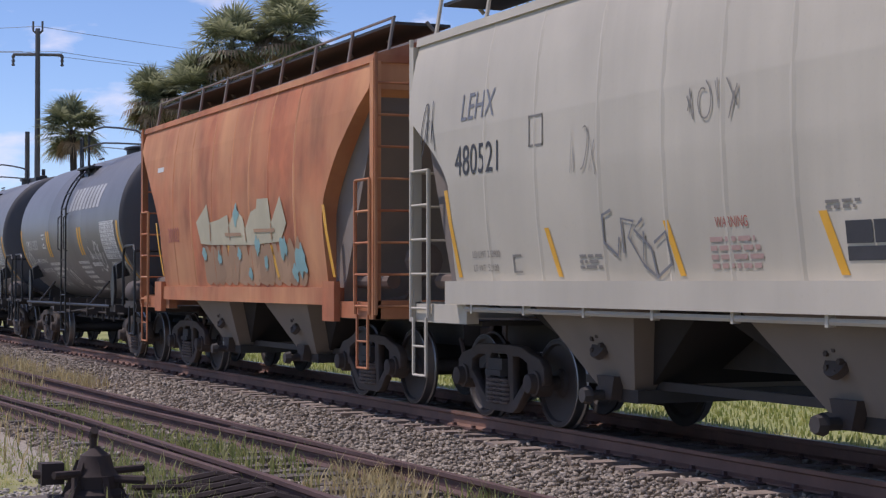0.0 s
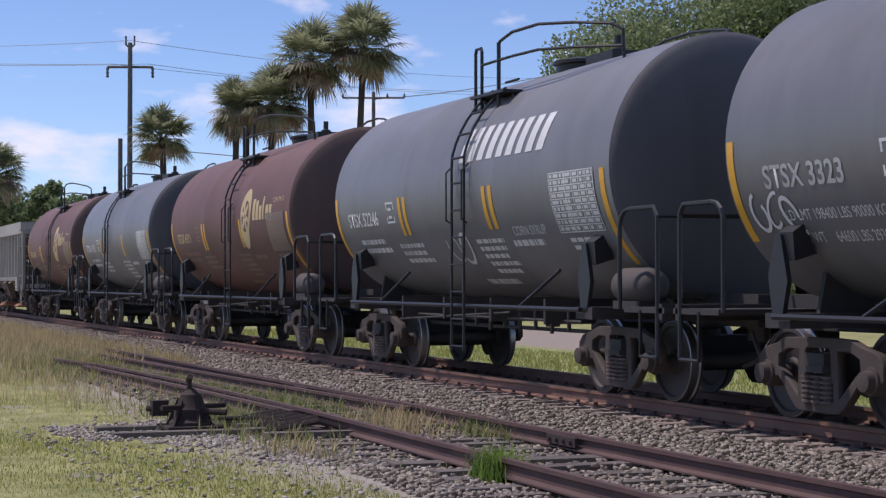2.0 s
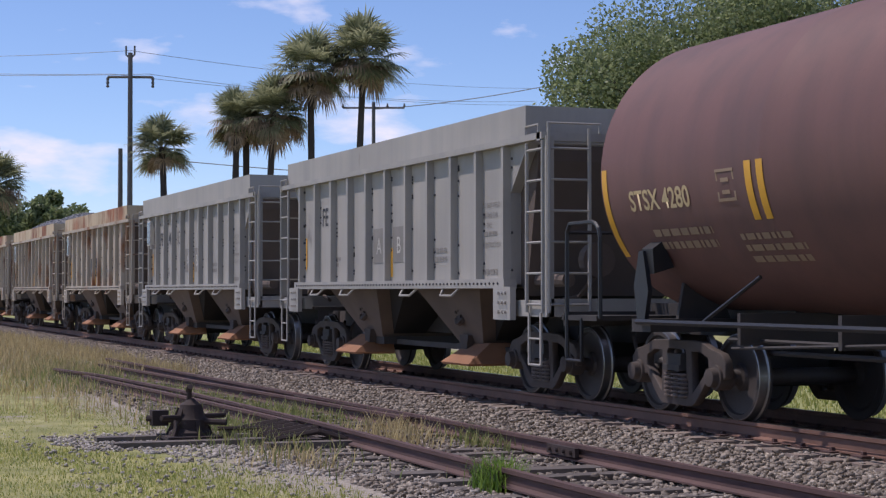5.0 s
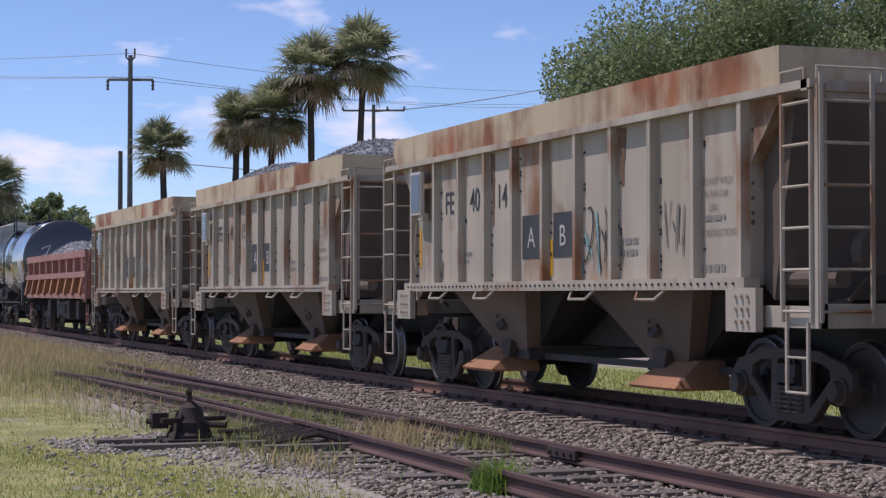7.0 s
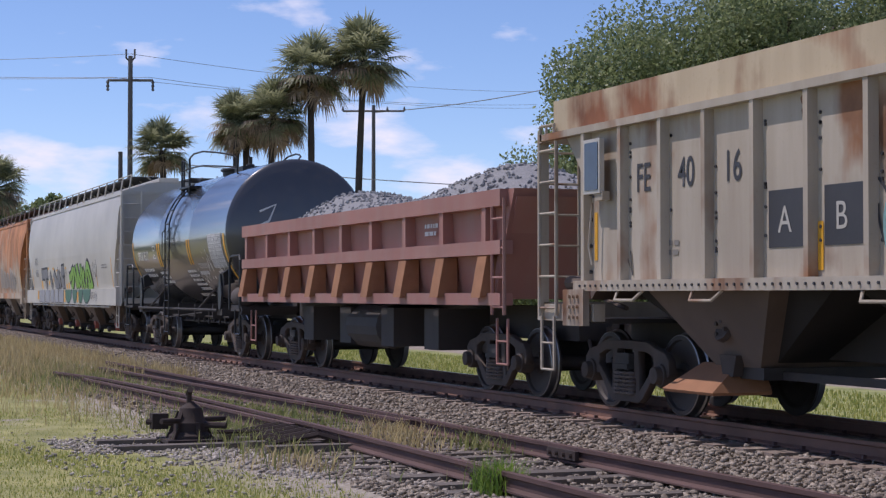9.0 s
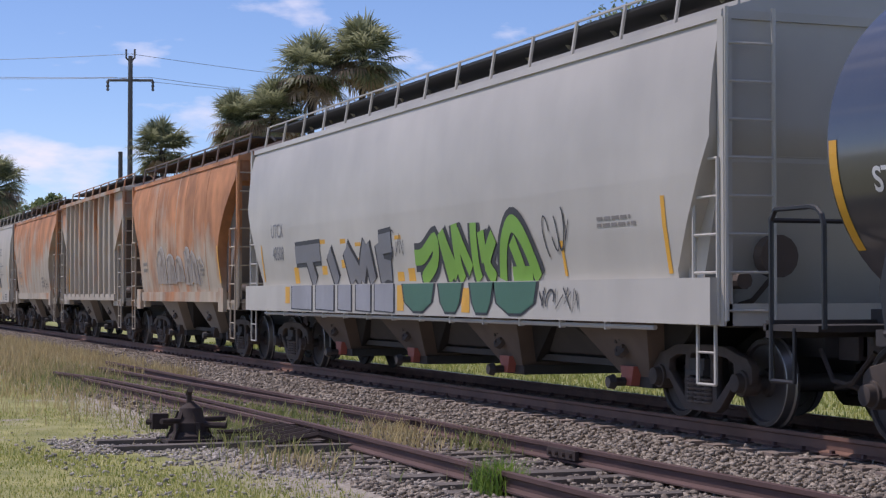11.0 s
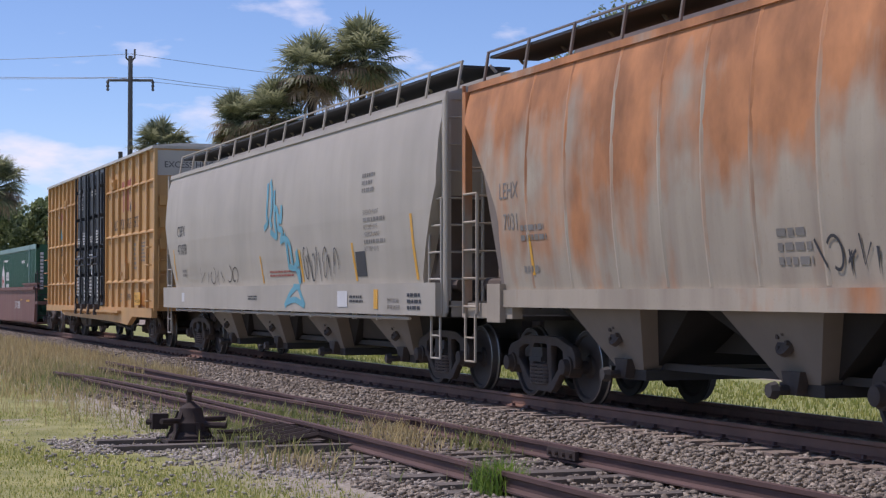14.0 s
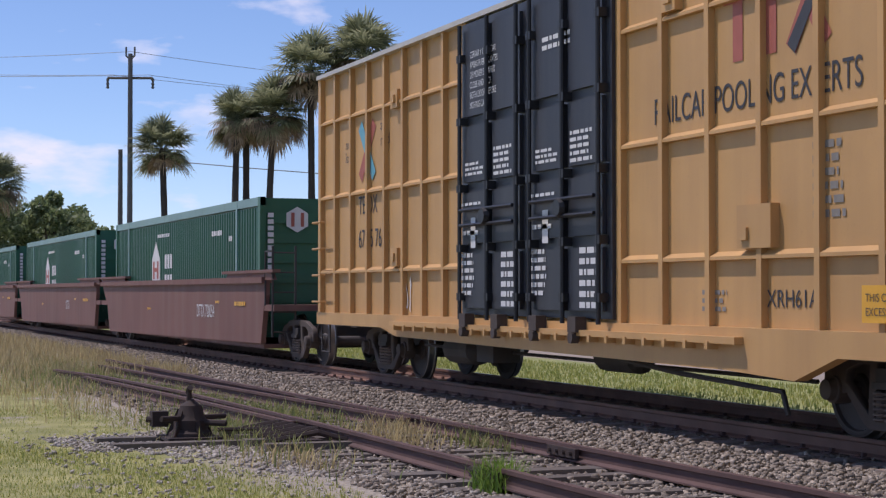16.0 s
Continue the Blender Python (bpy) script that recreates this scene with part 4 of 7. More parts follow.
def bays(car, centres, top, halfx, zt=1.32, zb=0.48, material=M_BAY, w=1.42, cranks=True, gate=0.34, reach=1.85, handle_mat=M_TRUCK):
    for c in centres:
        bm = bmesh.new()
        loft(bm, [(zb, c - gate, c + gate, -1.02, 1.02), (zt, c - halfx, c + halfx, -w, w)])
        b = part("discharge_bay", bm, material, car, "sloping steel discharge hopper")
        bm = bmesh.new()
        box(bm, c - gate - 0.06, c + gate + 0.06, -1.02, 1.02, zb - 0.12, zb)
        if cranks:
            bar(bm, (c - 0.05, -1.32, zb - 0.06), (c - 0.05, -0.95, zb - 0.06), 0.05, 8)
            lathe(bm, [(-1.36, 0.07), (-1.28, 0.09)], "y", (c - 0.05, 0, zb - 0.06), 8)
        part("outlet_gate", bm, M_FRAME, b)
        bm = bmesh.new()
        prism(bm, [(c - 0.17, zb + 0.12), (c + 0.17, zb + 0.12), (c + 0.10, zb - 0.10), (c - 0.10, zb - 0.10)], "y", -1.14, -1.03)
        part("gate_lock", bm, handle_mat, b)
        bm = bmesh.new()
        zc = (zb + zt) / 2
        yc = -(0.95 + w) / 2 - 0.03
        bar(bm, (c + 0.02, yc - 0.005, zc), (c + 0.02, yc + 0.05, zc - 0.03), 0.13, 14)
        for k in range(5):
            a = 1.257 * k
            px, pz = c + 0.02 + 0.09 * math.cos(a), zc + 0.09 * math.sin(a)
            bar(bm, (px, yc - 0.05, pz), (px, yc + 0.02, pz), 0.025, 6)
        part("vibrator_bracket", bm, M_TRUCK, b)
    # inner slopes coloured near-black to stand in for shade under the car
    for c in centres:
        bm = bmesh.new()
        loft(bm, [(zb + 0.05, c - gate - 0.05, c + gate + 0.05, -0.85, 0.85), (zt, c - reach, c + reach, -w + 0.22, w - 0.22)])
        part("inner_slope", bm, M_DEEPSHADE, car)
    bm = bmesh.new()
    box(bm, centres[0] - halfx, centres[-1] + halfx, -0.3, 0.3, 0.7, zt)
    if len(centres) > 2:
        loft(bm, [(0.50, centres[0], centres[-1], -0.45, 0.45), (0.62, centres[0], centres[-1], -0.8, 0.8), (zt, centres[0] - 1, centres[-1] + 1, -1.15, 1.15)])
    box(bm, centres[0] - halfx, centres[-1] + halfx, -0.8, -0.72, 0.5, 0.58)
    part("centre_sill", bm, M_FRAME, car)


def running_boards(car, Le, z, material, posts, y=0.95):
    bm = bmesh.new()
    for s in (-1, 1):
        lo, hi = sorted((s * (y - 0.72), s * y))
        box(bm, -Le, Le, lo, hi, z - 0.05, z - 0.015)
    part("running_board", bm, M_ROOFBLACK, car, "dark steel walkway along the roof")
    bm = bmesh.new()
    n = int(2 * Le / 1.25)
    for k in range(n + 1):
        x = -Le + 2 * Le * k / n
        for s in (-1, 1):
            bar(bm, (x, s * (y + 0.10), z - 0.44), (x, s * (y + 0.02), z + 0.04), 0.024, 5)
            bar(bm, (x, s * (y - 0.5), z - 0.1), (x, s * (y - 0.4), z), 0.025, 5)
    bar(bm, (-Le, -y - 0.01, z + 0.04), (Le, -y - 0.01, z + 0.04), 0.018, 5)
    part("walkway_bracket", bm, posts, car, "slanted walkway supports")
    bm = bmesh.new()
    box(bm, -Le + 0.8, Le - 0.8, -0.28, 0.28, z - 0.12, z + 0.02)
    part("hatch_cover", bm, posts, car, "long roof hatch cover", bevel=0.02)


ROUND_PROFILE = ((1.28, 1.47), (1.6, 1.52), (2.1, 1.58), (2.6, 1.61), (3.1, 1.61), (3.6, 1.57), (3.95, 1.51), (4.12, 1.46))


def side_of(profile):
    zs, ws = [p[0] for p in profile], [p[1] for p in profile]

    def side(z):
        return float(np.interp(z, zs, ws))
    return side


ROUND = side_of(ROUND_PROFILE)


def seams(car, xs, z0, z1, side, material):
    """Upright weld ridges between the side sheets of a hopper."""
    for x in xs:
        bm = bmesh.new()
        rows = [[bm.verts.new((x + dx, dy, z0 + (z1 - z0) * k / 12)) for dx, dy in ((-0.05, 0.01), (0, -0.04), (0.05, 0.01))] for k in range(13)]
        for a, b in zip(rows, rows[1:]):
            for i in (0, 1):
                bm.faces.new((a[i], a[i + 1], b[i + 1], b[i]))
        on_side("panel_seam", bm, material, car, side, off=0.001)


def covered_hopper(label, material, Lb, Le, ts, n_bays, sill_mat=None, profile=ROUND_PROFILE, taper=(2.5, 3.45), band=False, roofmat=None):
    car = thing("covered_hopper", label, "hopper car", "covered hopper cars of the train")
    side = side_of(profile)
    z0, eave = profile[0][0], profile[-1][0]
    rise = taper[1] - taper[0]
    zs = sorted(set([p[0] for p in profile] + [taper[0] + rise * k / 7 for k in range(8)]))

    def reach(z):
        u = min(1.0, max(0.0, (z - taper[0]) / rise))
        return Lb + (Le - 0.08 - Lb) * u ** (1.4 if n_bays == 2 else 1.0)

    bm = bmesh.new()
    levels = []
    for z in zs:
        lx = reach(z)
        levels.append((z, -lx, lx, -side(z), side(z)))
    loft(bm, levels)
    part("body", bm, material, car, smooth=True)
    # dark slope sheet recess under each tapering end
    for s in (-1, 1):
        bm = bmesh.new()
        prism(bm, [(s * (Lb + 0.006), 1.25), (s * (Lb + 0.006), taper[0])] + [(s * (reach(taper[0] + rise * k / 7) + 0.004), taper[0] + rise * k / 7) for k in range(1, 7)] + [(s * (Le - 0.2), taper[1]), (s * (Le - 0.2), taper[1] - 0.25), (s * (Lb + 0.25), 1.25)], "y", -1.40, 1.40)
        part("slope_sheet", bm, M_ENDSHEET if n_bays == 2 else M_INNER if material is M_CBFX else material, car, "grimy sloping end sheet")
    bm = bmesh.new()
    loft(bm, [(eave, -Le + 0.05, Le - 0.05, -profile[-1][1] - 0.03, profile[-1][1] + 0.03), (eave + 0.09, -Le + 0.05, Le - 0.05, -profile[-1][1] - 0.02, profile[-1][1] + 0.02), (eave + 0.32, -Le + 0.1, Le - 0.1, -0.75, 0.75), (eave + 0.38, -Le + 0.1, Le - 0.1, -0.4, 0.4)])
    part("roof", bm, roofmat or material, car, bevel=0.02)
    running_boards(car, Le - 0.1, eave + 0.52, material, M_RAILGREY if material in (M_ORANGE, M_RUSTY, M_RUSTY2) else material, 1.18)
    if material not in (M_CREAM, M_CBFX):
        seams(car, [Lb * (k / 4 - 1) + 0.15 * math.sin(5 * k) for k in range(1, 8)], z0 + 0.16, eave, side, material)
    bm = bmesh.new()
    sl = Le - 0.02 if n_bays > 2 else Lb
    if band:
        box(bm, -sl, sl, -1.64, -1.44, band[0], band[1])
        box(bm, -sl, sl, 1.44, 1.64, band[0], band[1])
        part("side_sill", bm, sill_mat or material, car, "deep flat side sill", bevel=0.012)
        bm = bmesh.new()
        bar(bm, (-Lb + 0.4, -1.58, band[0] - 0.05), (Lb - 0.4, -1.58, band[0] - 0.05), 0.028)
        for k in range(int(Lb * 1.6)):
            x = -Lb + 0.6 + 1.22 * k
            box(bm, x - 0.02, x + 0.02, -1.61, -1.54, band[0] - 0.09, band[0])
        part("sill_pipe", bm, sill_mat or material, car)
    else:
        box(bm, -Lb - 0.3, Lb + 0.3, -1.54, -1.40, 1.20, 1.42)
        box(bm, -Lb - 0.3, Lb + 0.3, 1.40, 1.54, 1.20, 1.42)
        for s in (-1, 1):
            box(bm, s * Lb - 0.22 + s * 0.2, s * Lb + 0.22 + s * 0.2, -1.58, -1.5, 1.0, 1.5)
        part("side_sill", bm, sill_mat or material, car, bevel=0.01)
    spots = (-1.7, 1.95) if n_bays == 2 else (-4.7, -0.95, 2.8, 6.45)
    bays(car, spots, 1.3, 1.02, 1.3 if not band else band[0] + 0.06, 0.5 if n_bays < 3 else 0.42, M_BAY if n_bays == 2 or material is M_CBFX else M_INNER, handle_mat=M_PINK if material is M_CREAM else M_TRUCK)
    end_works(car, Lb, Le, ts, sill_mat or material, eave)
    return car


def ribs(car, xs, z0, z1, y, material, w=0.05, d=0.09):
    for x in xs:
        bm = bmesh.new()
        prism(bm, [(x - w, y), (x + w, y), (x + w * 0.7, y - d), (x - w * 0.7, y - d)], "z", z0, z1)
        part("side_rib", bm, material, car)


def ribbed_covered_hopper():
    car = thing("covered_hopper", "chalky grey ribbed covered hopper with rust runs", "hopper car", "covered hopper cars of the train")
    Lb, Le = 4.3, 5.55
    bm = bmesh.new()
    loft(bm, [(1.28, -Lb, Lb, -1.50, 1.50), (2.6, -Lb, Lb, -1.52, 1.52), (3.5, -Le + 0.1, Le - 0.1, -1.52, 1.52), (4.22, -Le + 0.1, Le - 0.1, -1.50, 1.50)])
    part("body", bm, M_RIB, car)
    bm = bmesh.new()
    loft(bm, [(4.2, -Le, Le, -1.60, 1.60), (4.3, -Le, Le, -1.60, 1.60), (4.48, -Le + 0.1, Le - 0.1, -0.8, 0.8)])
    part("roof", bm, M_RIB, car)
    ribs(car, [-4.0 + 0.89 * k for k in range(10)], 1.3, 4.2, -1.51, M_RIB, 0.06, 0.10)
    running_boards(car, Le - 0.1, 4.66, M_RIB, M_RIB, 1.15)
    for s in (-1, 1):
        bm = bmesh.new()
        prism(bm, [(s * (Lb + 0.006), 1.25), (s * (Lb + 0.006), 2.6), (s * (Le - 0.2), 3.45), (s * (Le - 0.2), 3.2), (s * (Lb + 0.25), 1.25)], "y", -1.36, 1.36)
        part("slope_sheet", bm, M_INNER, car, "grimy sloping end sheet")
    bm = bmesh.new()
    box(bm, -Lb - 0.3, Lb + 0.3, -1.58, -1.42, 1.2, 1.38)
    box(bm, -Lb - 0.3, Lb + 0.3, 1.42, 1.58, 1.2, 1.38)
    part("side_sill", bm, M_RIB, car, bevel=0.01)
    bays(car, [-1.75, 1.85], 1.3, 1.05)
    end_works(car, Lb, Le, 8.45, M_RIB, 4.2)
    return car


def gravel_heap(bm, x0, x1, w, z, rise, rng, n):
    """A heap of loose stones over a rounded mound."""
    nx, ny = 24, 10
    grid = []
    for i in range(nx + 1):
        row = []
        for j in range(ny + 1):
            u, v = i / nx, j / ny
            hgt = rise * (1 - (2 * v - 1) ** 2) * min(1, 5 * u, 5 * (1 - u)) ** 0.7 * (0.8 + 0.25 * math.sin(u * 9.4))
            row.append(bm.verts.new((x0 + (x1 - x0) * u, -w + 2 * w * v, z + hgt + 0.03 * rng.random())))
        grid.append(row)
    for i in range(nx):
        for j in range(ny):
            bm.faces.new((grid[i][j], grid[i + 1][j], grid[i + 1][j + 1], grid[i][j + 1]))
    for k in range(n):
        u, v = rng.random(), rng.random()
        hgt = rise * (1 - (2 * v - 1) ** 2) * min(1, 5 * u, 5 * (1 - u)) ** 0.7 * (0.8 + 0.25 * math.sin(u * 9.4))
        c = Vector((x0 + (x1 - x0) * u, -w + 2 * w * v, z + hgt + 0.02))
        r = 0.022 + 0.03 * rng.random()
        q = Euler((rng.random() * 6, rng.random() * 6, 0)).to_matrix()
        p = [bm.verts.new(c + q @ (Vector(o) * r)) for o in ((1, 0, 0), (-1, 0, 0), (0, 0.8, 0), (0, -0.8, 0), (0, 0, 0.9), (0, 0, -0.9))]
        for a, b, d in ((0, 2, 4), (2, 1, 4), (1, 3, 4), (3, 0, 4), (2, 0, 5), (1, 2, 5), (3, 1, 5), (0, 3, 5)):
            bm.faces.new((p[a], p[b], p[d]))


def FLAT(z):
    return 1.52


def PLATE(z):
    return 1.501


def open_hopper(label, body, topmat, marks="", load=True, seed=1, panel=True, letters=True, scrawl=False):
    """Ribbed open-top stone hopper, with an extension board round its top."""
    car = thing("open_hopper", label, "hopper car", "open stone hoppers of the train")
    Lb, Le, ts = 4.78, 6.0, 9.45
    bm = bmesh.new()
    loft(bm, [(1.45, -Lb, Lb, -1.50, 1.50), (2.62, -Lb, Lb, -1.50, 1.50), (3.22, -Le + 0.65, Le - 0.65, -1.50, 1.50), (3.28, -Le + 0.65, Le - 0.65, -1.5, 1.5)])
    part("body", bm, body, car)
    bm = bmesh.new()
    for y in (-1, 1):
        lo, hi = sorted((y * 1.50, y * 1.56))
        box(bm, -5.6, 5.4, lo, hi, 3.28, 3.68)
    for s in (-5.6, 5.34):
        box(bm, s, s + 0.06, -1.5, 1.5, 3.28, 3.68)
    part("extension_board", bm, topmat, car, "rust-edged board that raises the side")
    bm = bmesh.new()
    for y in (-1, 1):
        lo, hi = sorted((y * 1.49, y * 1.61))
        box(bm, -5.9, 6.0, lo, hi, 3.22, 3.30)
    for s in (-5.95, 5.85):
        box(bm, s, s + 0.1, -1.61, 1.61, 3.2, 3.30)
    part("top_chord", bm, body, car, bevel=0.01)
    ribs(car, [-4.72 + 0.944 * k for k in range(11)], 1.45, 3.22, -1.498, body, 0.055, 0.10)
    bm = bmesh.new()
    box(bm, -Lb - 0.1, Lb + 0.1, -1.64, -1.46, 1.40, 1.52)
    box(bm, -Lb - 0.1, Lb + 0.1, 1.46, 1.64, 1.40, 1.52)
    part("side_sill", bm, body, car, bevel=0.01)
    rng = random.Random(seed)
    for s in (-1, 1):
        bm = bmesh.new()
        box(bm, s * 4.85 - 0.28, s * 4.85 + 0.28, -1.66, -1.58, 1.0, 1.42)
        for i in range(3):
            for j in range(3):
                bar(bm, (s * 4.85 - 0.08 + 0.11 * i, -1.69, 1.1 + 0.12 * j), (s * 4.85 - 0.08 + 0.11 * i, -1.65, 1.1 + 0.12 * j), 0.022, 6)
        part("jacking_pad", bm, body, car, "riveted plate")
        bm = bmesh.new()
        prism(bm, [(s * (Lb + 0.01), 1.45), (s * (Lb + 0.01), 2.62), (s * (Le - 0.66), 3.2), (s * (Le - 0.66), 3.0), (s * (Lb + 0.2), 1.3)], "y", -1.36, 1.36)
        part("slope_sheet", bm, M_INNER, car, "grimy sloping end sheet")
        bm = bmesh.new()
        for i in range(6):
            z = 1.62 + 0.3 * i
            for dx in (-0.02,):
                bar(bm, (s * (Lb - 0.12), -1.53, z), (s * (Lb - 0.12), -1.49, z), 0.024, 6)
        for i in range(60):
            x, z = rng.uniform(-Lb, Lb), rng.uniform(1.6, 3.1)
            x = -4.72 + 0.944 * round((x + 4.72) / 0.944) + rng.choice((-0.11, 0.11))
            bar(bm, (x, -1.515, z), (x, -1.495, z), 0.018, 5)
        for i in range(34):
            x = s * (0.07 + 0.14 * i)
            bar(bm, (x, -1.655, 1.46), (x, -1.63, 1.46), 0.016, 5)
        part("rivets", bm, M_DARK, car)
    bays(car, [-2.2, 2.2], 1.4, 1.25, 1.40, 0.62, M_INNER, 1.40, False, 0.45, 2.0)
    for c in (-2.6, 2.5):
        bm = bmesh.new()
        loft(bm, [(0.33, c - 0.52, c + 0.52, -1.38, -0.7), (0.36, c - 0.54, c + 0.54, -1.40, -0.7), (0.64, c - 0.36, c + 0.36, -1.0, -0.7)])
        part("discharge_door", bm, M_RUSTDOOR, car, "rust-red discharge door")
    for x in (-3.5, -1.8, 1.2, 2.9):
        bm = bmesh.new()
        pipe(bm, [(x - 0.3, -1.6, 1.40), (x - 0.22, -1.68, 1.30), (x + 0.22, -1.68, 1.30), (x + 0.3, -1.6, 1.40)], 0.018)
        part("grab_iron", bm, body, car)
    end_works(car, Lb, Le, ts, body, 3.25, wide=1.56, side_top=3.2)
    for s in (-1, 1):
        bm = bmesh.new()
        pipe(bm, [(s * 5.95, -1.5, 3.3), (s * 5.95, -1.5, 3.42), (s * 5.95, -0.8, 3.42), (s * 5.95, -0.8, 3.3)], 0.02)
        part("top_grab", bm, body, car)
        bm = bmesh.new()
        pipe(bm, [(s * 5.9, -1.6, 3.3), (s * 5.9, -1.6, 3.40), (s * 5.5, -1.6, 3.40), (s * 5.5, -1.6, 3.3)], 0.02)
        part("top_grab", bm, body, car)
    if load:
        bm = bmesh.new()
        gravel_heap(bm, -5.5, 5.3, 1.48, 3.5, 0.62, random.Random(seed), 5000)
        part("stone_load", bm, M_LOAD, car, "heaped grey crushed stone")
    if panel:
        bm = bmesh.new()
        box(bm, -4.55, -4.13, -1.66, -1.60, 2.5, 3.12)
        sp = part("solar_panel", bm, M_CREAM, car, "small framed solar panel")
        bm = bmesh.new()
        box(bm, -4.51, -4.17, -1.668, -1.658, 2.54, 3.08)
        part("panel_glass", bm, M_GLASS, sp)
        bm = bmesh.new()
        box(bm, -4.3, -4.1, -1.64, -1.55, 2.42, 2.52)
        pipe(bm, [(-4.45, -1.6, 2.4), (-4.5, -1.62, 1.9), (-4.45, -1.6, 1.7)], 0.012)
        part("panel_bracket", bm, body, sp)
    if letters:
        for txt, x in marks:
            lettering(car, txt, x - 0.03, 2.48, 0.44, M_DARK, PLATE, 0.82, 0, 0.004)
        for x0, ch in ((-0.78, "A"), (0.17, "B")):
            bm = bmesh.new()
            quad(bm, x0, x0 + 0.62, 1.80, 2.34)
            on_side("marking_patch", bm, M_PALEDARK if body is M_SILVER else M_DARK, car, PLATE)
            me = wrap(words(ch, 0.36, M_CREAM), x0 + 0.17, 1.94, PLATE, 0.011)
            put("lettering", me, car)
        for k, line in enumerate(("DO NOT WELD", "ON THIS CAR", "CALL", "", "FOR INSTRUCTIONS")):
            if not line:
                small_print(car, [(3.88, 4.38, 2.07, 2.17, 1)], M_PALEDARK, PLATE, seed)
                continue
            lettering(car, line, 4.05 - 0.02 * len(line), 2.46 - 0.13 * k, 0.10, M_PALEDARK, PLATE, 0.85)
        small_print(car, [(1.9, 2.5, 1.75, 2.0, 2), (3.75, 4.45, 1.55, 1.68, 1), (-4.0, -3.75, 1.9, 2.2, 3), (-3.0, -2.5, 1.75, 1.95, 2)], M_PALEDARK, PLATE, seed)
    if body is M_FEC:
        for k in range(4):
            rib = rng.choice((1, 3, 5, 7, 8, 9))
            x = -4.72 + 0.944 * rib + rng.choice((-0.13, 0.13)) + 0.01 * k
            n, long, wide = 14, rng.uniform(0.5, 1.5), rng.uniform(0.05, 0.10)
            edge = [(x + wide * (1.1 - 0.7 * i / n) * rng.uniform(0.6, 1.1), 3.2 - long * i / n) for i in range(n + 1)]
            back = [(x - wide * (1.1 - 0.7 * i / n) * rng.uniform(0.6, 1.1), 3.2 - long * i / n) for i in range(n + 1)]
            bm = bmesh.new()
            for p, q, e, f in zip(edge, edge[1:], back, back[1:]):
                bm.faces.new([bm.verts.new((u, 0, z)) for u, z in (e, f, q, p)])
            on_side("rust_run", bm, M_STAIN, car, PLATE, "dark rust run beside a rib", 0.004 + 0.0015 * k)
    strips(car, [(4.56, 4.64, 1.6, 2.45), (0.06, 0.15, 1.58, 2.02), (-4.58, -4.5, 1.75, 2.3)], PLATE)
    if scrawl:
        scribble(car, 0.75, 2.0, 1.55, 2.35, M_CYAN, PLATE, seed + 2, 4, 0.05)
        scribble(car, 0.72, 2.05, 1.56, 2.38, M_DARK, PLATE, seed + 5, 5, 0.03)
        scribble(car, 3.0, 3.6, 1.7, 2.4, M_PALEDARK, PLATE, seed + 6, 3, 0.03)
        scribble(car, -4.0, -3.6, 1.56, 1.85, M_DARK, PLATE, seed + 7, 3, 0.025)
    return car

# ------------------------------------------------------------------ side-dump gondola


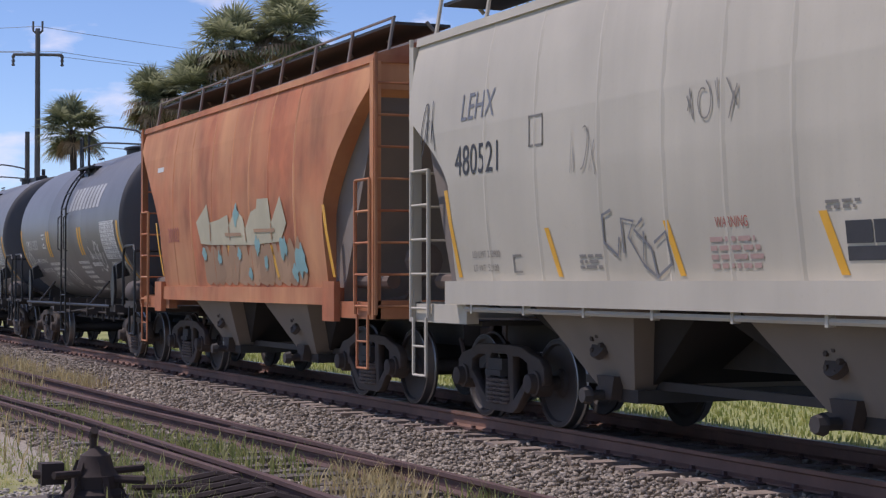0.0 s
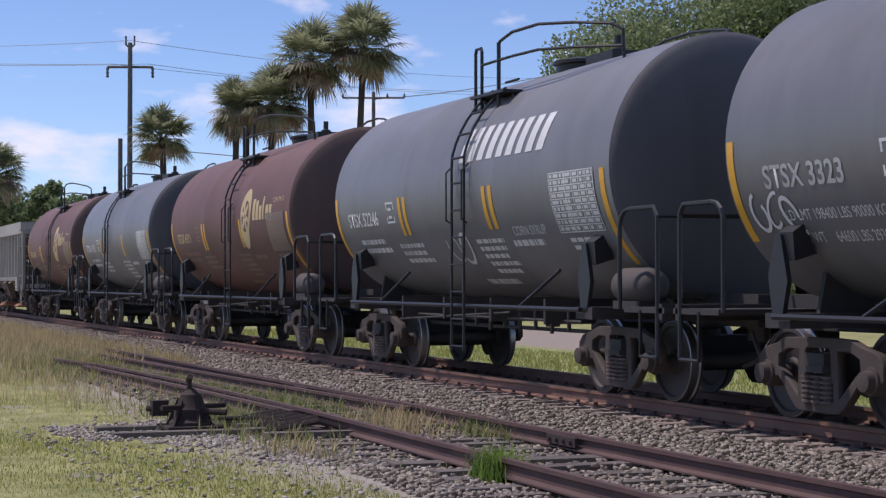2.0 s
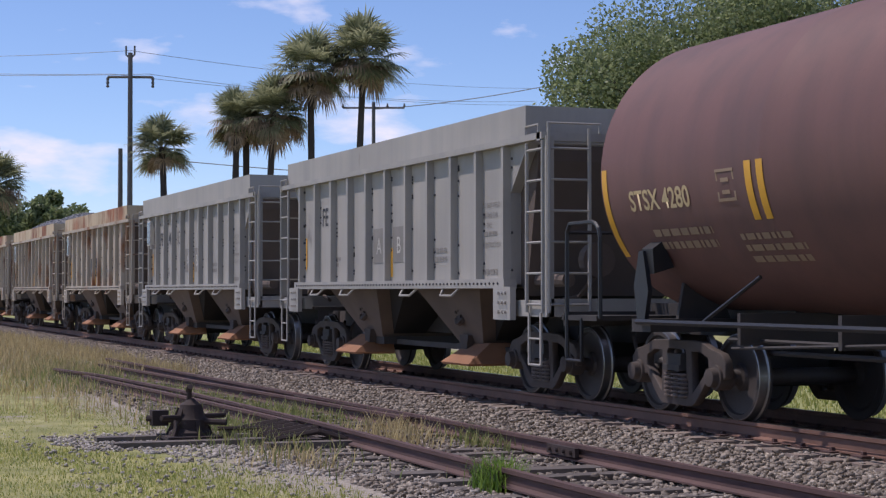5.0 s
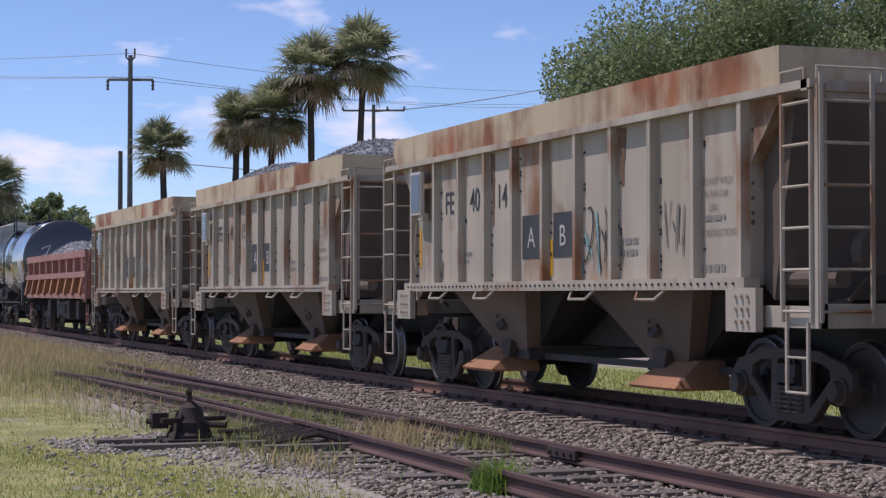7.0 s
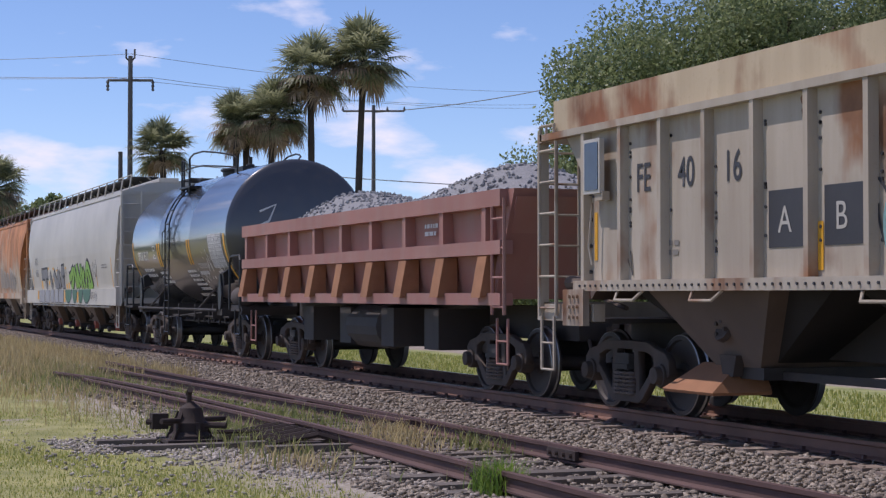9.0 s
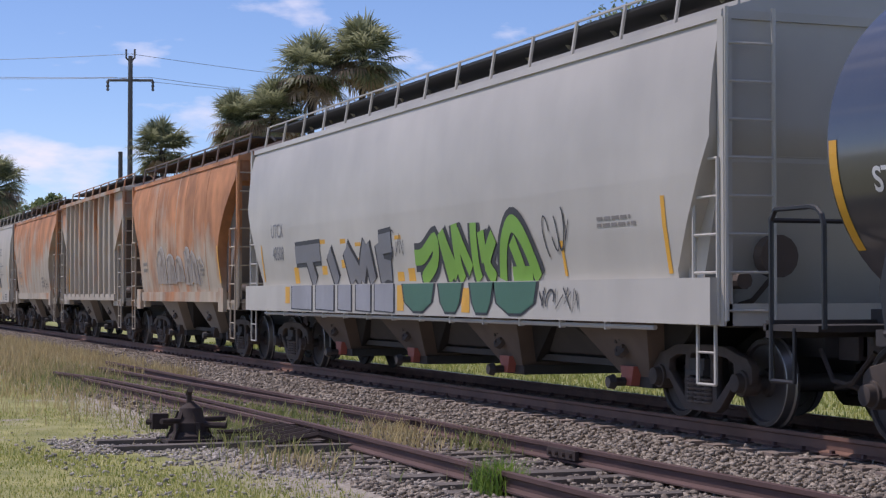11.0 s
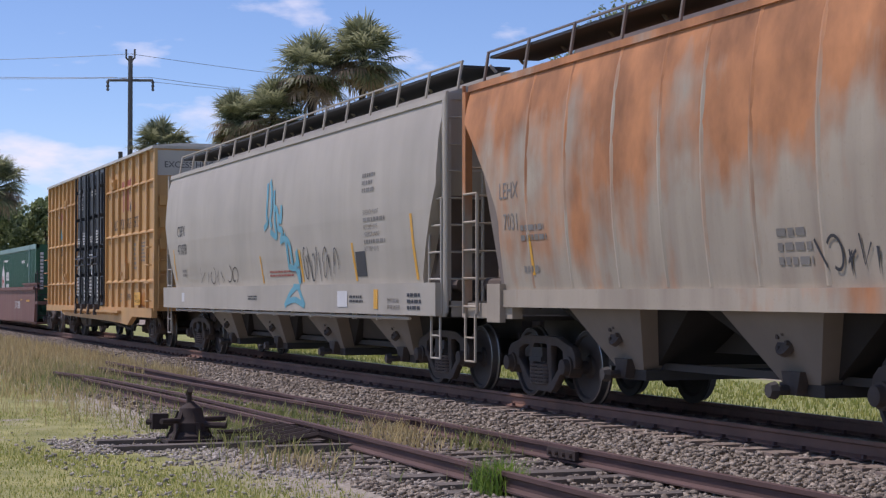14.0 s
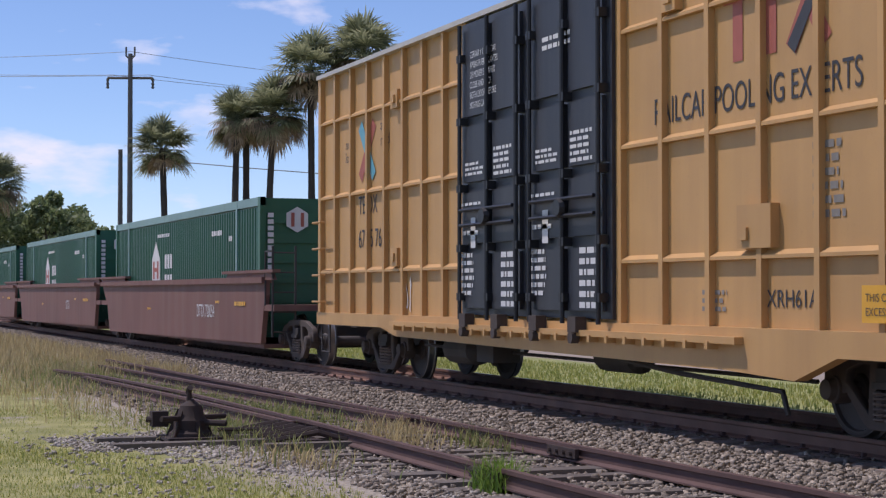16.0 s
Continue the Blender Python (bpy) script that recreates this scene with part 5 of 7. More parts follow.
def dump_gondola():
    car = thing("gondola_car", "faded red side-dump gondola heaped with grey stone", "gondola car")
    Le, ts = 6.9, 10.1
    bm = bmesh.new()
    loft(bm, [(1.35, -Le + 0.4, Le - 0.9, -1.32, 1.32), (1.9, -Le + 0.3, Le - 0.5, -1.42, 1.42), (2.62, -Le, Le - 0.1, -1.46, 1.46)])
    part("body", bm, M_GONDOLA, car)
    for z0, z1 in ((2.50, 2.72), (1.88, 2.06), (1.22, 1.38)):
        bm = bmesh.new()
        box(bm, -Le, Le - 0.3, -1.62, -1.44, z0, z1)
        part("side_beam", bm, M_GONDOLA, car, bevel=0.01)
    for k in range(9):
        x = -Le + 0.25 + k * 1.58
        bm = bmesh.new()
        box(bm, x - 0.07, x + 0.07, -1.60, -1.42, 2.06, 2.50)
        part("side_stake", bm, M_GONDOLA, car)
        bm = bmesh.new()
        prism(bm, [(-1.42, 1.88), (-1.62, 1.86), (-1.72, 1.32), (-1.42, 1.38)], "x", x - 0.16, x + 0.16)
        part("lower_flare", bm, M_RUSTDOOR, car, "rusty flared foot of a side stake")
    bm = bmesh.new()
    box(bm, Le - 0.95, Le - 0.85, -1.5, 1.5, 1.3, 2.6)
    prism(bm, [(Le - 0.9, 1.3), (Le - 0.3, 2.72), (Le - 0.1, 2.72), (Le - 0.75, 1.3)], "y", -1.5, 1.5)
    part("end_wall", bm, M_GONDOLA, car)
    bm = bmesh.new()
    box(bm, -Le + 0.3, Le - 0.3, -0.5, 0.5, 0.75, 1.2)
    part("centre_beam", bm, M_FRAME, car)
    for x in (-3.2, -1.0, 1.2, 3.2):
        bm = bmesh.new()
        box(bm, x - 0.3, x + 0.3, -1.3, -0.5, 0.55, 1.15)
        part("dump_cylinder", bm, M_FRAME, car, bevel=0.03)
    bm = bmesh.new()
    lathe(bm, [(-0.9, 0.2), (-0.8, 0.36), (0.8, 0.36), (0.9, 0.2)], "x", (0, -1.0, 0.85), 16)
    part("air_tank", bm, M_FRAME, car, "round air tank")
    bm = bmesh.new()
    gravel_heap(bm, -Le + 0.3, Le - 0.6, 1.40, 2.5, 0.75, random.Random(9), 2200)
    part("stone_load", bm, M_LOAD, car, "heaped grey crushed stone")
    for s in (-1, 1):
        stirrup(car, s * (Le - 0.5), M_GONDOLA)
        coupler(car, s * (Le - 0.35), s)
        truck(car, s * ts / 2)
    ladder("side_ladder", car, (Le - 0.2, -1.6), (Le - 0.6, -1.6), 1.1, 2.6, M_GONDOLA)
    small_print(car, [(3.4, 4.0, 2.18, 2.4, 2)], M_LETTER, lambda z: 1.47, 4)
    return car


# ------------------------------------------------------------------ boxcar


def BOXWALL(z):
    return 1.482


def boxcar():
    car = thing("boxcar", "tall yellow ribbed boxcar with black double plug doors", "boxcar")
    x0, x1, zb, zt = -9.05, 9.5, 0.95, 5.02
    bm = bmesh.new()
    box(bm, x0, x1, -1.48, 1.48, zb, zt)
    part("body", bm, M_YELLOW, car)
    bm = bmesh.new()
    loft(bm, [(zt, x0 - 0.04, x1 + 0.04, -1.60, 1.60), (zt + 0.07, x0 - 0.04, x1 + 0.04, -1.60, 1.60), (zt + 0.15, x0, x1, -0.9, 0.9)])
    part("roof", bm, M_CREAM, car)
    d0, d1 = -2.18, 2.52
    for a, b, n in ((x0, d0, 8), (d1, x1, 7)):
        xs = [a + (b - a) * k / n for k in range(n + 1)]
        for i, x in enumerate(xs):
            bm = bmesh.new()
            w = 0.045 if 0 < i < n else 0.07
            box(bm, x - w, x + w, -1.555, -1.475, zb, zt)
            part("side_post", bm, M_YELLOW, car, bevel=0.012)
        for zr in (1.72, 2.98, 4.26):
            bm = bmesh.new()
            prism(bm, [(-1.47, zr - 0.045), (-1.55, zr - 0.04), (-1.55, zr - 0.005), (-1.47, zr + 0.05)], "x", a, b)
            part("side_rail", bm, M_YELLOW, car)
    bm = bmesh.new()
    prism(bm, [(x0, 0.82), (-5.6, 0.82), (-4.9, 0.70), (5.0, 0.60), (6.2, 0.55), (6.9, 0.78), (x1, 0.78), (x1, 1.02), (x0, 1.02)], "y", -1.60, -1.46)
    prism(bm, [(x0, 0.82), (-5.6, 0.82), (5.0, 0.62), (6.2, 0.58), (6.9, 0.78), (x1, 0.78), (x1, 1.02), (x0, 1.02)], "y", 1.46, 1.60)
    part("side_sill", bm, M_YELLOW, car, "long deep side sill", bevel=0.01)
    bm = bmesh.new()
    box(bm, -4.9, 5.3, -1.70, -1.60, 0.86, 0.93)
    for k in range(22):
        box(bm, -4.7 + k * 0.45, -4.64 + k * 0.45, -1.72, -1.60, 0.80, 0.88)
    part("door_track", bm, M_YELLOW, car, "toothed door track")
    mid = 0.17
    for a, b, name in ((d0 + 0.05, mid - 0.05, "l"), (mid + 0.05, d1 - 0.05, "r")):
        bm = bmesh.new()
        box(bm, a, b, -1.60, -1.46, 1.06, 4.98)
        door = part("plug_door", bm, M_DOOR, car, "black panelled plug door with lock rods")
        n = 2
        for j, (z0, z1) in enumerate(((1.12, 1.9), (1.98, 2.72), (2.80, 3.6), (3.68, 4.9))):
            for i in range(n):
                pa = a + 0.10 + (b - a - 0.2) * i / n
                pb = a + 0.10 + (b - a - 0.2) * (i + 1) / n
                bm = bmesh.new()
                prism(bm, [(pa + 0.06, z0 + 0.03), (pb - 0.06, z0 + 0.03), (pb - 0.06, z1 - 0.03), (pa + 0.06, z1 - 0.03)], "y", -1.645, -1.595)
                part("door_panel", bm, M_DOOR, door, bevel=0.02)
        w = b - a
        for fx in (0.07, 0.5, 0.93):
            bm = bmesh.new()
            bar(bm, (a + w * fx, -1.70, 1.0), (a + w * fx, -1.70, 4.95), 0.03, 8)
            for z in (1.3, 1.95, 2.75, 3.65, 4.5):
                box(bm, a + w * fx - 0.07, a + w * fx + 0.07, -1.72, -1.60, z - 0.05, z + 0.05)
            part("lock_rod", bm, M_RAILING, door, "vertical lock rod with brackets")
        bm = bmesh.new()
        for z in (2.25, 2.45):
            bar(bm, (a + w * 0.1, -1.72, z), (a + w * 0.9, -1.72, z), 0.025, 6)
        lathe(bm, [(-1.78, 0.10), (-1.72, 0.12), (-1.68, 0.04)], "y", (a + w * 0.5, 0, 2.35), 12)
        part("lock_handle", bm, M_RAILING, door, "round lock wheel and cross bars")
        bm = bmesh.new()
        for fx in (0.1, 0.6):
            box(bm, a + w * fx, a + w * fx + 0.22, -1.74, -1.60, 0.9, 1.08)
            bar(bm, (a + w * fx + 0.11, -1.76, 0.84), (a + w * fx + 0.11, -1.66, 0.84), 0.07, 10)
        part("door_roller", bm, M_TRUCK, door, "brown rollers at the door's foot")

        def door_side(z):
            return 1.648
        small_print(car, [(a + 0.15, a + 0.75, 2.1, 2.2, 1), (a + 1.25, a + 1.85, 2.85, 3.25, 5), (a + 0.1, a + 0.6, 1.3, 1.9, 6), (a + 1.5, a + 2.0, 1.15, 1.9, 6), (a + 0.25, a + 0.9, 2.9, 3.1, 3), (a + 0.1, a + 1.0, 2.5, 2.57, 1)], M_LETTER, door_side, 3)
        bm = bmesh.new()
        quad(bm, a + 0.45, a + 0.62, 1.95, 2.35)
        on_side("white_label", bm, M_LETTER, car, door_side)
        if name == "l":
            for k, line in enumerate(("CERRAR Y BLOQUEAR", "AMBAS PUERTAS ANTES", "DE MOVER EL CARRO", "CLOSE AND LOCK", "BOTH DOORS BEFORE", "MOVING CAR")):
                put("lettering", wrap(words(line, 0.125, M_LETTER, 0.72), a + 0.42, 4.48 - 0.135 * k, door_side, 0.004), car)
        else:
            small_print(car, [(a + 0.45, a + 1.3, 4.25, 4.45, 2)], M_LETTER, door_side, 8)
    # markings
    for txt, x, z in (("TE OX", -7.05, 2.62), ("67 15 76", -7.05, 2.08)):
        lettering(car, txt, x, z, 0.42, M_DARK, BOXWALL, 0.78)
    lettering(car, "RAILCAR POOLING EXPERTS", 3.25, 3.15, 0.40, M_DARK, BOXWALL, 0.76)
    bm = bmesh.new()
    for k in range(3):
        x = 4.75 + k * 0.62
        if k < 2:
            quad(bm, x, x + 0.55, 4.2, 4.45)
            quad(bm, x + 0.18, x + 0.37, 3.62, 4.2)
        else:
            stroke(bm, [(x, 3.62), (x + 0.6, 4.48)], 0.2)
            stroke(bm, [(x + 0.6, 3.62), (x, 4.48)], 0.2)
    on_side("brand_mark", bm, M_PINK, car, BOXWALL, "faded red block brand mark")
    bm = bmesh.new()
    stroke(bm, [(6.0, 3.62), (6.35, 4.05), (6.15, 4.48)], 0.16)
    on_side("brand_arrow", bm, M_DARK, car, BOXWALL, off=0.011)
    for mat_, pts in ((M_PINK, ((-6.95, 3.2), (-6.25, 4.05))), (M_BLUE, ((-6.25, 3.2), (-6.95, 4.05)))):
        bm = bmesh.new()
        stroke(bm, pts, 0.22)
        on_side("cross_emblem", bm, mat_, car, BOXWALL, off=0.008 if mat_ is M_PINK else 0.012)
    lettering(car, "next", -7.75, 3.72, 0.24, M_DARK, BOXWALL)
    lettering(car, "load", -7.75, 3.5, 0.24, M_DARK, BOXWALL)
    lettering(car, "any", -5.95, 3.9, 0.24, M_DARK, BOXWALL)
    lettering(car, "road", -5.95, 3.66, 0.24, M_DARK, BOXWALL)
    lettering(car, "XRH61A", 5.55, 1.22, 0.24, M_DARK, BOXWALL)
    bm = bmesh.new()
    quad(bm, 7.3, 8.1, 1.1, 1.42)
    on_side("yellow_placard", bm, M_STRIPE, car, lambda z: 1.61, "bright yellow warning placard")
    for k, line in enumerate(("THIS CAR", "EXCESS HEIGHT")):
        put("lettering", wrap(words(line, 0.10, M_DARK), 7.36, 1.28 - 0.12 * k, lambda z: 1.61, 0.012), car)
    small_print(car, [(6.35, 6.9, 2.0, 2.75, 6), (7.4, 8.1, 2.2, 2.75, 6), (4.3, 4.8, 1.15, 1.4, 3)], M_PALEDARK, BOXWALL, 5)
    for x, z in ((5.15, 1.78), (-5.2, 4.15), (-5.2, 1.75), (3.6, 4.3)):
        bm = bmesh.new()
        box(bm, x, x + (0.62 if x > 5 else 0.30), -1.58, -1.48, z, z + (0.42 if x > 5 else 0.28))
        box(bm, x + 0.08, x + 0.22, -1.61, -1.58, z + 0.08, z + 0.2)
        part("anchor_plate", bm, M_YELLOW, car, bevel=0.01)
    scribble(car, -5.0, -4.5, 1.05, 1.65, M_LETTER, BOXWALL, 12, 3, 0.03)
    # end with its stiffeners, ladder and the white band on top
    for s, xe in ((-1, x0), (1, x1)):
        for z in (1.4, 1.95, 2.5, 3.05, 3.6):
            bm = bmesh.new()
            lo, hi = sorted((xe, xe + s * 0.09))
            box(bm, lo, hi, -1.42, 1.42, z, z + 0.24)
            part("end_corrugation", bm, M_YELLOW, car, bevel=0.04)
        bm = bmesh.new()
        lo, hi = sorted((xe, xe + s * 0.012))
        box(bm, lo, hi, -1.48, 1.48, 4.35, 4.98)
        part("height_band", bm, M_CREAM, car, "white band at the top of the end")
        ladder("end_ladder", car, (xe + s * 0.13, -1.45), (xe + s * 0.13, -1.0), 1.0, 2.6, M_YELLOW)
        bm = bmesh.new()
        for z in (1.2, 1.65, 2.1, 2.55):
            pipe(bm, [(xe - s * 0.02, -1.6, z), (xe - s * 0.02, -1.68, z), (xe - s * 0.5, -1.68, z), (xe - s * 0.5, -1.6, z)], 0.02)
        part("grab_iron", bm, M_YELLOW, car)
        bm = bmesh.new()
        box(bm, min(s * 6.0, xe), max(s * 6.0, xe), -0.35, 0.35, 0.7, 1.0)
        part("draft_sill", bm, M_FRAME, car)
        stirrup(car, xe - s * 0.3, M_FRAME, -1.52, 0.9, 0.45, 0.35)
        coupler(car, xe, s)
    if True:
        me = words("EXCESS HEIGHT CAR", 0.22, M_DARK)
        me.transform(Matrix.Translation((x1 + 0.016, -1.3, 4.55)) @ pose(0, 0, 0, 0, 0, 90))
        put("lettering", me, car)
    truck(car, -6.95)
    truck(car, 6.90)
    bm = bmesh.new()
    box(bm, -6, 6, -0.3, 0.3, 0.62, 1.0)
    bar(bm, (-5.5, -0.9, 0.55), (5.5, -0.9, 0.5), 0.025)
    lathe(bm, [(-4.0, 0.1), (-3.9, 0.22), (-3.0, 0.22), (-2.9, 0.1)], "x", (0, -1.0, 0.55), 12)
    lathe(bm, [(0.6, 0.05), (0.7, 0.2), (1.6, 0.2), (1.7, 0.05)], "x", (0, -0.8, 0.6), 12)
    box(bm, -2.6, -2.0, -1.2, -0.8, 0.4, 0.8)
    pipe(bm, [(1.5, -1.2, 0.62), (3.5, -1.3, 0.50), (5.6, -1.35, 0.42), (5.7, -1.35, 0.2)], 0.03)
    part("brake_gear", bm, M_FRAME, car, "brake rods and reservoirs under the floor")
    return car


# ------------------------------------------------------------------ well cars and containers


def WELLSIDE(z):
    return 1.47


def well_car(first=False):
    car = thing("well_car", "faded maroon articulated container well car unit", "well car", "well car units")
    for y in (-1, 1):
        bm = bmesh.new()
        prism(bm, [(-9.4, 1.55), (9.0, 1.55), (9.0, 1.30), (8.7, 0.36), (-8.2, 0.26), (-8.6, 1.0)], "y", min(y * 1.36, y * 1.46), max(y * 1.36, y * 1.46))
        part("side_wall", bm, M_WELL, car, bevel=0.01)
        bm = bmesh.new()
        lo, hi = sorted((y * 1.30, y * 1.53))
        box(bm, -9.4, 9.0, lo, hi, 1.54, 1.66)
        part("top_chord", bm, M_WELL, car, bevel=0.01)
    bm = bmesh.new()
    box(bm, -8.1, 8.6, -1.36, 1.36, 0.26, 0.34)
    part("well_floor", bm, M_WELL, car)
    for s in (-1, 1):
        bm = bmesh.new()
        prism(bm, [(s * 6.2, 1.64), (s * 9.7, 1.90), (s * 9.7, 1.82), (s * 9.0, 1.6)], "y", -1.5, 1.5) if False else None
        lo, hi = sorted((s * 8.7, s * 9.65))
        box(bm, lo, hi, -1.45, 1.45, 1.0, 1.12)
        lo, hi = sorted((s * 5.6, s * 9.7))
        box(bm, lo, hi, -1.50, -1.34, 1.74, 1.80)
        prism(bm, [(s * 5.7, 1.60), (s * 9.6, 1.60), (s * 9.4, 1.76), (s * 6.0, 1.76)], "y", -1.46, -1.38)
        part("end_platform", bm, M_WELL, car)
    bm = bmesh.new()
    if first:
        ladder("end_ladder", car, (9.55, -1.45), (9.55, -1.0), 0.5, 2.25, M_FRAME)
        pipe(bm, [(9.0, -1.45, 1.1), (9.0, -1.45, 2.15), (9.5, -1.45, 2.15)], 0.02)
        coupler(car, 9.9, 1)
        truck(car, 9.85)
        part("end_railing", bm, M_FRAME, car, "brake platform railing")
    else:
        bm.free()
    truck(car, -9.75)
    bm = bmesh.new()
    box(bm, -10.4, -8.8, -0.6, 0.6, 0.75, 1.3)
    part("articulation", bm, M_FRAME, car, "articulated joint over the shared truck")
    lettering(car, "DTTX 720054" if first else "DTTX", 3.1, 0.82, 0.40, M_LETTER, WELLSIDE, 0.72)
    small_print(car, [(6.6, 7.8, 1.05, 1.2, 1), (4.9, 5.3, 1.1, 1.2, 1), (-2.6, -2.2, 0.9, 1.0, 1)], M_STRIPE, WELLSIDE, 2)
    return car


def container(group_label=""):
    c = thing("container", "green corrugated fifty-three foot steel container", "container", "green containers on the well cars")
    h0, h1, L = 0.36, 3.27, 8.07
    bm = bmesh.new()
    box(bm, -L + 0.05, L - 0.05, -1.24, 1.24, h0 + 0.1, h1 - 0.02)
    part("shell", bm, M_GREEN, c)
    bm = bmesh.new()
    for k in range(72):
        x = -L + 0.25 + k * 0.218
        prism(bm, [(x, -1.24), (x + 0.03, -1.29), (x + 0.11, -1.29), (x + 0.14, -1.24)], "z", h0 + 0.2, h1 - 0.2)
    part("side_corrugation", bm, M_GREEN, c, "pressed side corrugations")
    bm = bmesh.new()
    for y in (-1, 1):
        lo, hi = sorted((y * 1.2, y * 1.31))
        box(bm, -L, L, lo, hi, h1 - 0.17, h1)
    part("top_rail", bm, M_TRIM, c, "pale worn top rail")
    for x in (-L, -6.1, 6.1, L):
        w = 0.09 if abs(x) > 7 else 0.07
        xx = x if abs(x) < 7 else x - math.copysign(w, x)
        for y0, y1 in ((-1.315, -1.2), (1.2, 1.315)):
            bm = bmesh.new()
            box(bm, xx - w, xx + w, y0, y1, h0, h1)
            part("post", bm, M_GREEN if abs(x) > 7 else M_TRIM, c)
    for z in (0.75, 1.15, 1.55, 1.95, 2.35, 2.75):
        bm = bmesh.new()
        box(bm, L - 0.06, L, -1.1, 1.1, z, z + 0.2)
        part("end_corrugation", bm, M_GREEN, c, bevel=0.03)
    side = lambda z: 1.295
    small_print(c, [(3.8, 5.0, 2.55, 2.75, 1), (-2.2, -0.6, 2.7, 2.85, 1), (5.4, 5.8, 2.4, 2.6, 1)], M_LETTER, side, 6)
    bm = bmesh.new()
    bm.faces.new([bm.verts.new(p) for p in ((-2.9, 0, 1.6), (-1.9, 0, 1.6), (-1.9, 0, 2.2), (-2.4, 0, 2.65), (-2.9, 0, 2.2))])
    emblem = on_side("brand_emblem", bm, M_LETTER, c, side, "white house-shaped brand emblem")
    bm = bmesh.new()
    quad(bm, -2.75, -2.55, 1.7, 2.15)
    quad(bm, -2.25, -2.05, 1.7, 2.15)
    quad(bm, -2.55, -2.25, 1.88, 1.98)
    on_side("emblem_bars", bm, M_PINK, emblem, side, off=0.012)
    bm = bmesh.new()
    for k in range(3):
        quad(bm, -1.3 + 0.32 * k, -1.08 + 0.32 * k, 1.95, 2.3)
        quad(bm, -1.3 + 0.32 * k, -1.08 + 0.32 * k, 1.55, 1.8)
    on_side("brand_mark", bm, M_LETTER, c, side)
    # hexagon emblem and code on the end that faces forwards
    hexa = flat_mesh("brand_emblem", [[(0.26 * math.sin(a), 0.26 * math.cos(a)) for a in [math.pi / 3 * k for k in range(6)]]], M_LETTER)
    hexa.transform(Matrix.Translation((L + 0.012, -0.55, 2.82)) @ pose(0, 0, 0, 0, 0, 90))
    put("brand_emblem", hexa, c, label="white hexagon brand emblem")
    bm = bmesh.new()
    for y in (-0.68, -0.48):
        bm.faces.new([bm.verts.new(p) for p in ((L + 0.02, y, 2.68), (L + 0.02, y + 0.07, 2.68), (L + 0.02, y + 0.07, 2.96), (L + 0.02, y, 2.96))])
    for k in range(6):
        bm.faces.new([bm.verts.new(p) for p in ((L + 0.02, -0.1 + 0.17 * k, 2.74), (L + 0.02, 0.03 + 0.17 * k, 2.74), (L + 0.02, 0.03 + 0.17 * k, 2.94), (L + 0.02, -0.1 + 0.17 * k, 2.94))])
    part("brand_mark", bm, M_PINK, c)
    bm = bmesh.new()
    for k in range(11):
        bm.faces.new([bm.verts.new(p) for p in ((L + 0.016, -1.16, 2.86 - 0.13 * k), (L + 0.016, -1.04, 2.86 - 0.13 * k), (L + 0.016, -1.04, 2.95 - 0.13 * k), (L + 0.016, -1.16, 2.95 - 0.13 * k))])
    part("code_column", bm, M_LETTER, c)
    return c


# ------------------------------------------------------------------ the train, front to rear: (car, centre along the line at the start)
TRAIN = []


def add(car, u):
    TRAIN.append((car, u))
    return car


# 1: white covered hopper
W_SIDE = side_of(ROUND_PROFILE)
c = add(covered_hopper("dusty white covered hopper with graffiti tags", M_WHITE, 4.3, 5.5, 8.45, 2, band=(1.26, 1.50), taper=(2.5, 3.3)), -17.9)
lettering(c, "LEHX", -3.98, 3.16, 0.40, M_GREYSPRAY, W_SIDE, 0.85, 0.12)
lettering(c, "480521", -4.1, 2.60, 0.44, M_DARK, W_SIDE, 0.86)
lettering(c, "WARNING", 0.88, 1.92, 0.12, M_PINK, W_SIDE, 0.8)
small_print(c, [(0.78, 1.62, 1.58, 1.86, 4)], plain("faint_red_print", (0.5, 0.33, 0.28), 0.6), W_SIDE, 2)
lettering(c, "LD LMT 233900", -3.8, 1.74, 0.10, M_PALEDARK, W_SIDE)
lettering(c, "LT WT  52100", -3.8, 1.60, 0.10, M_PALEDARK, W_SIDE)
small_print(c, [(-1.45, -1.0, 1.6, 1.75, 3), (3.3, 4.0, 1.6, 2.1, 4), (2.35, 2.8, 2.0, 2.08, 2)], M_PALEDARK, W_SIDE, 3)
strips(c, [(-4.40, -4.31, 1.54, 2.46), (-2.10, -2.01, 1.54, 2.0), (0.08, 0.17, 1.54, 2.0), (2.26, 2.36, 1.54, 2.0)], W_SIDE, 0.2)
scribble(c, -5.0, -4.6, 2.85, 3.5, M_DARK, W_SIDE, 5, 3, 0.025)
TAG = (((-0.78, 2.12), (-0.94, 2.08), (-0.95, 1.84), (-0.72, 1.72), (-0.67, 1.88)), ((-0.61, 1.74), (-0.61, 2.04), (-0.4, 2.01), (-0.51, 1.88), (-0.29, 1.64), (-0.24, 1.92)),
       ((-0.24, 2.03), (-0.4, 1.94), (-0.14, 1.78), (-0.08, 1.53)), ((-0.08, 1.82), (0.12, 1.91), (0.17, 1.64), (-0.08, 1.53), (-0.29, 1.64)))
bm = bmesh.new()
for k, pts in enumerate(TAG):
    stroke(bm, pts, 0.03, k)
on_side("graffiti", bm, M_GREYSPRAY, c, W_SIDE, "thin dark spray-painted tag", 0.011)
scribble(c, 0.5, 1.3, 2.75, 3.1, M_PALEDARK, W_SIDE, 9, 4, 0.02)
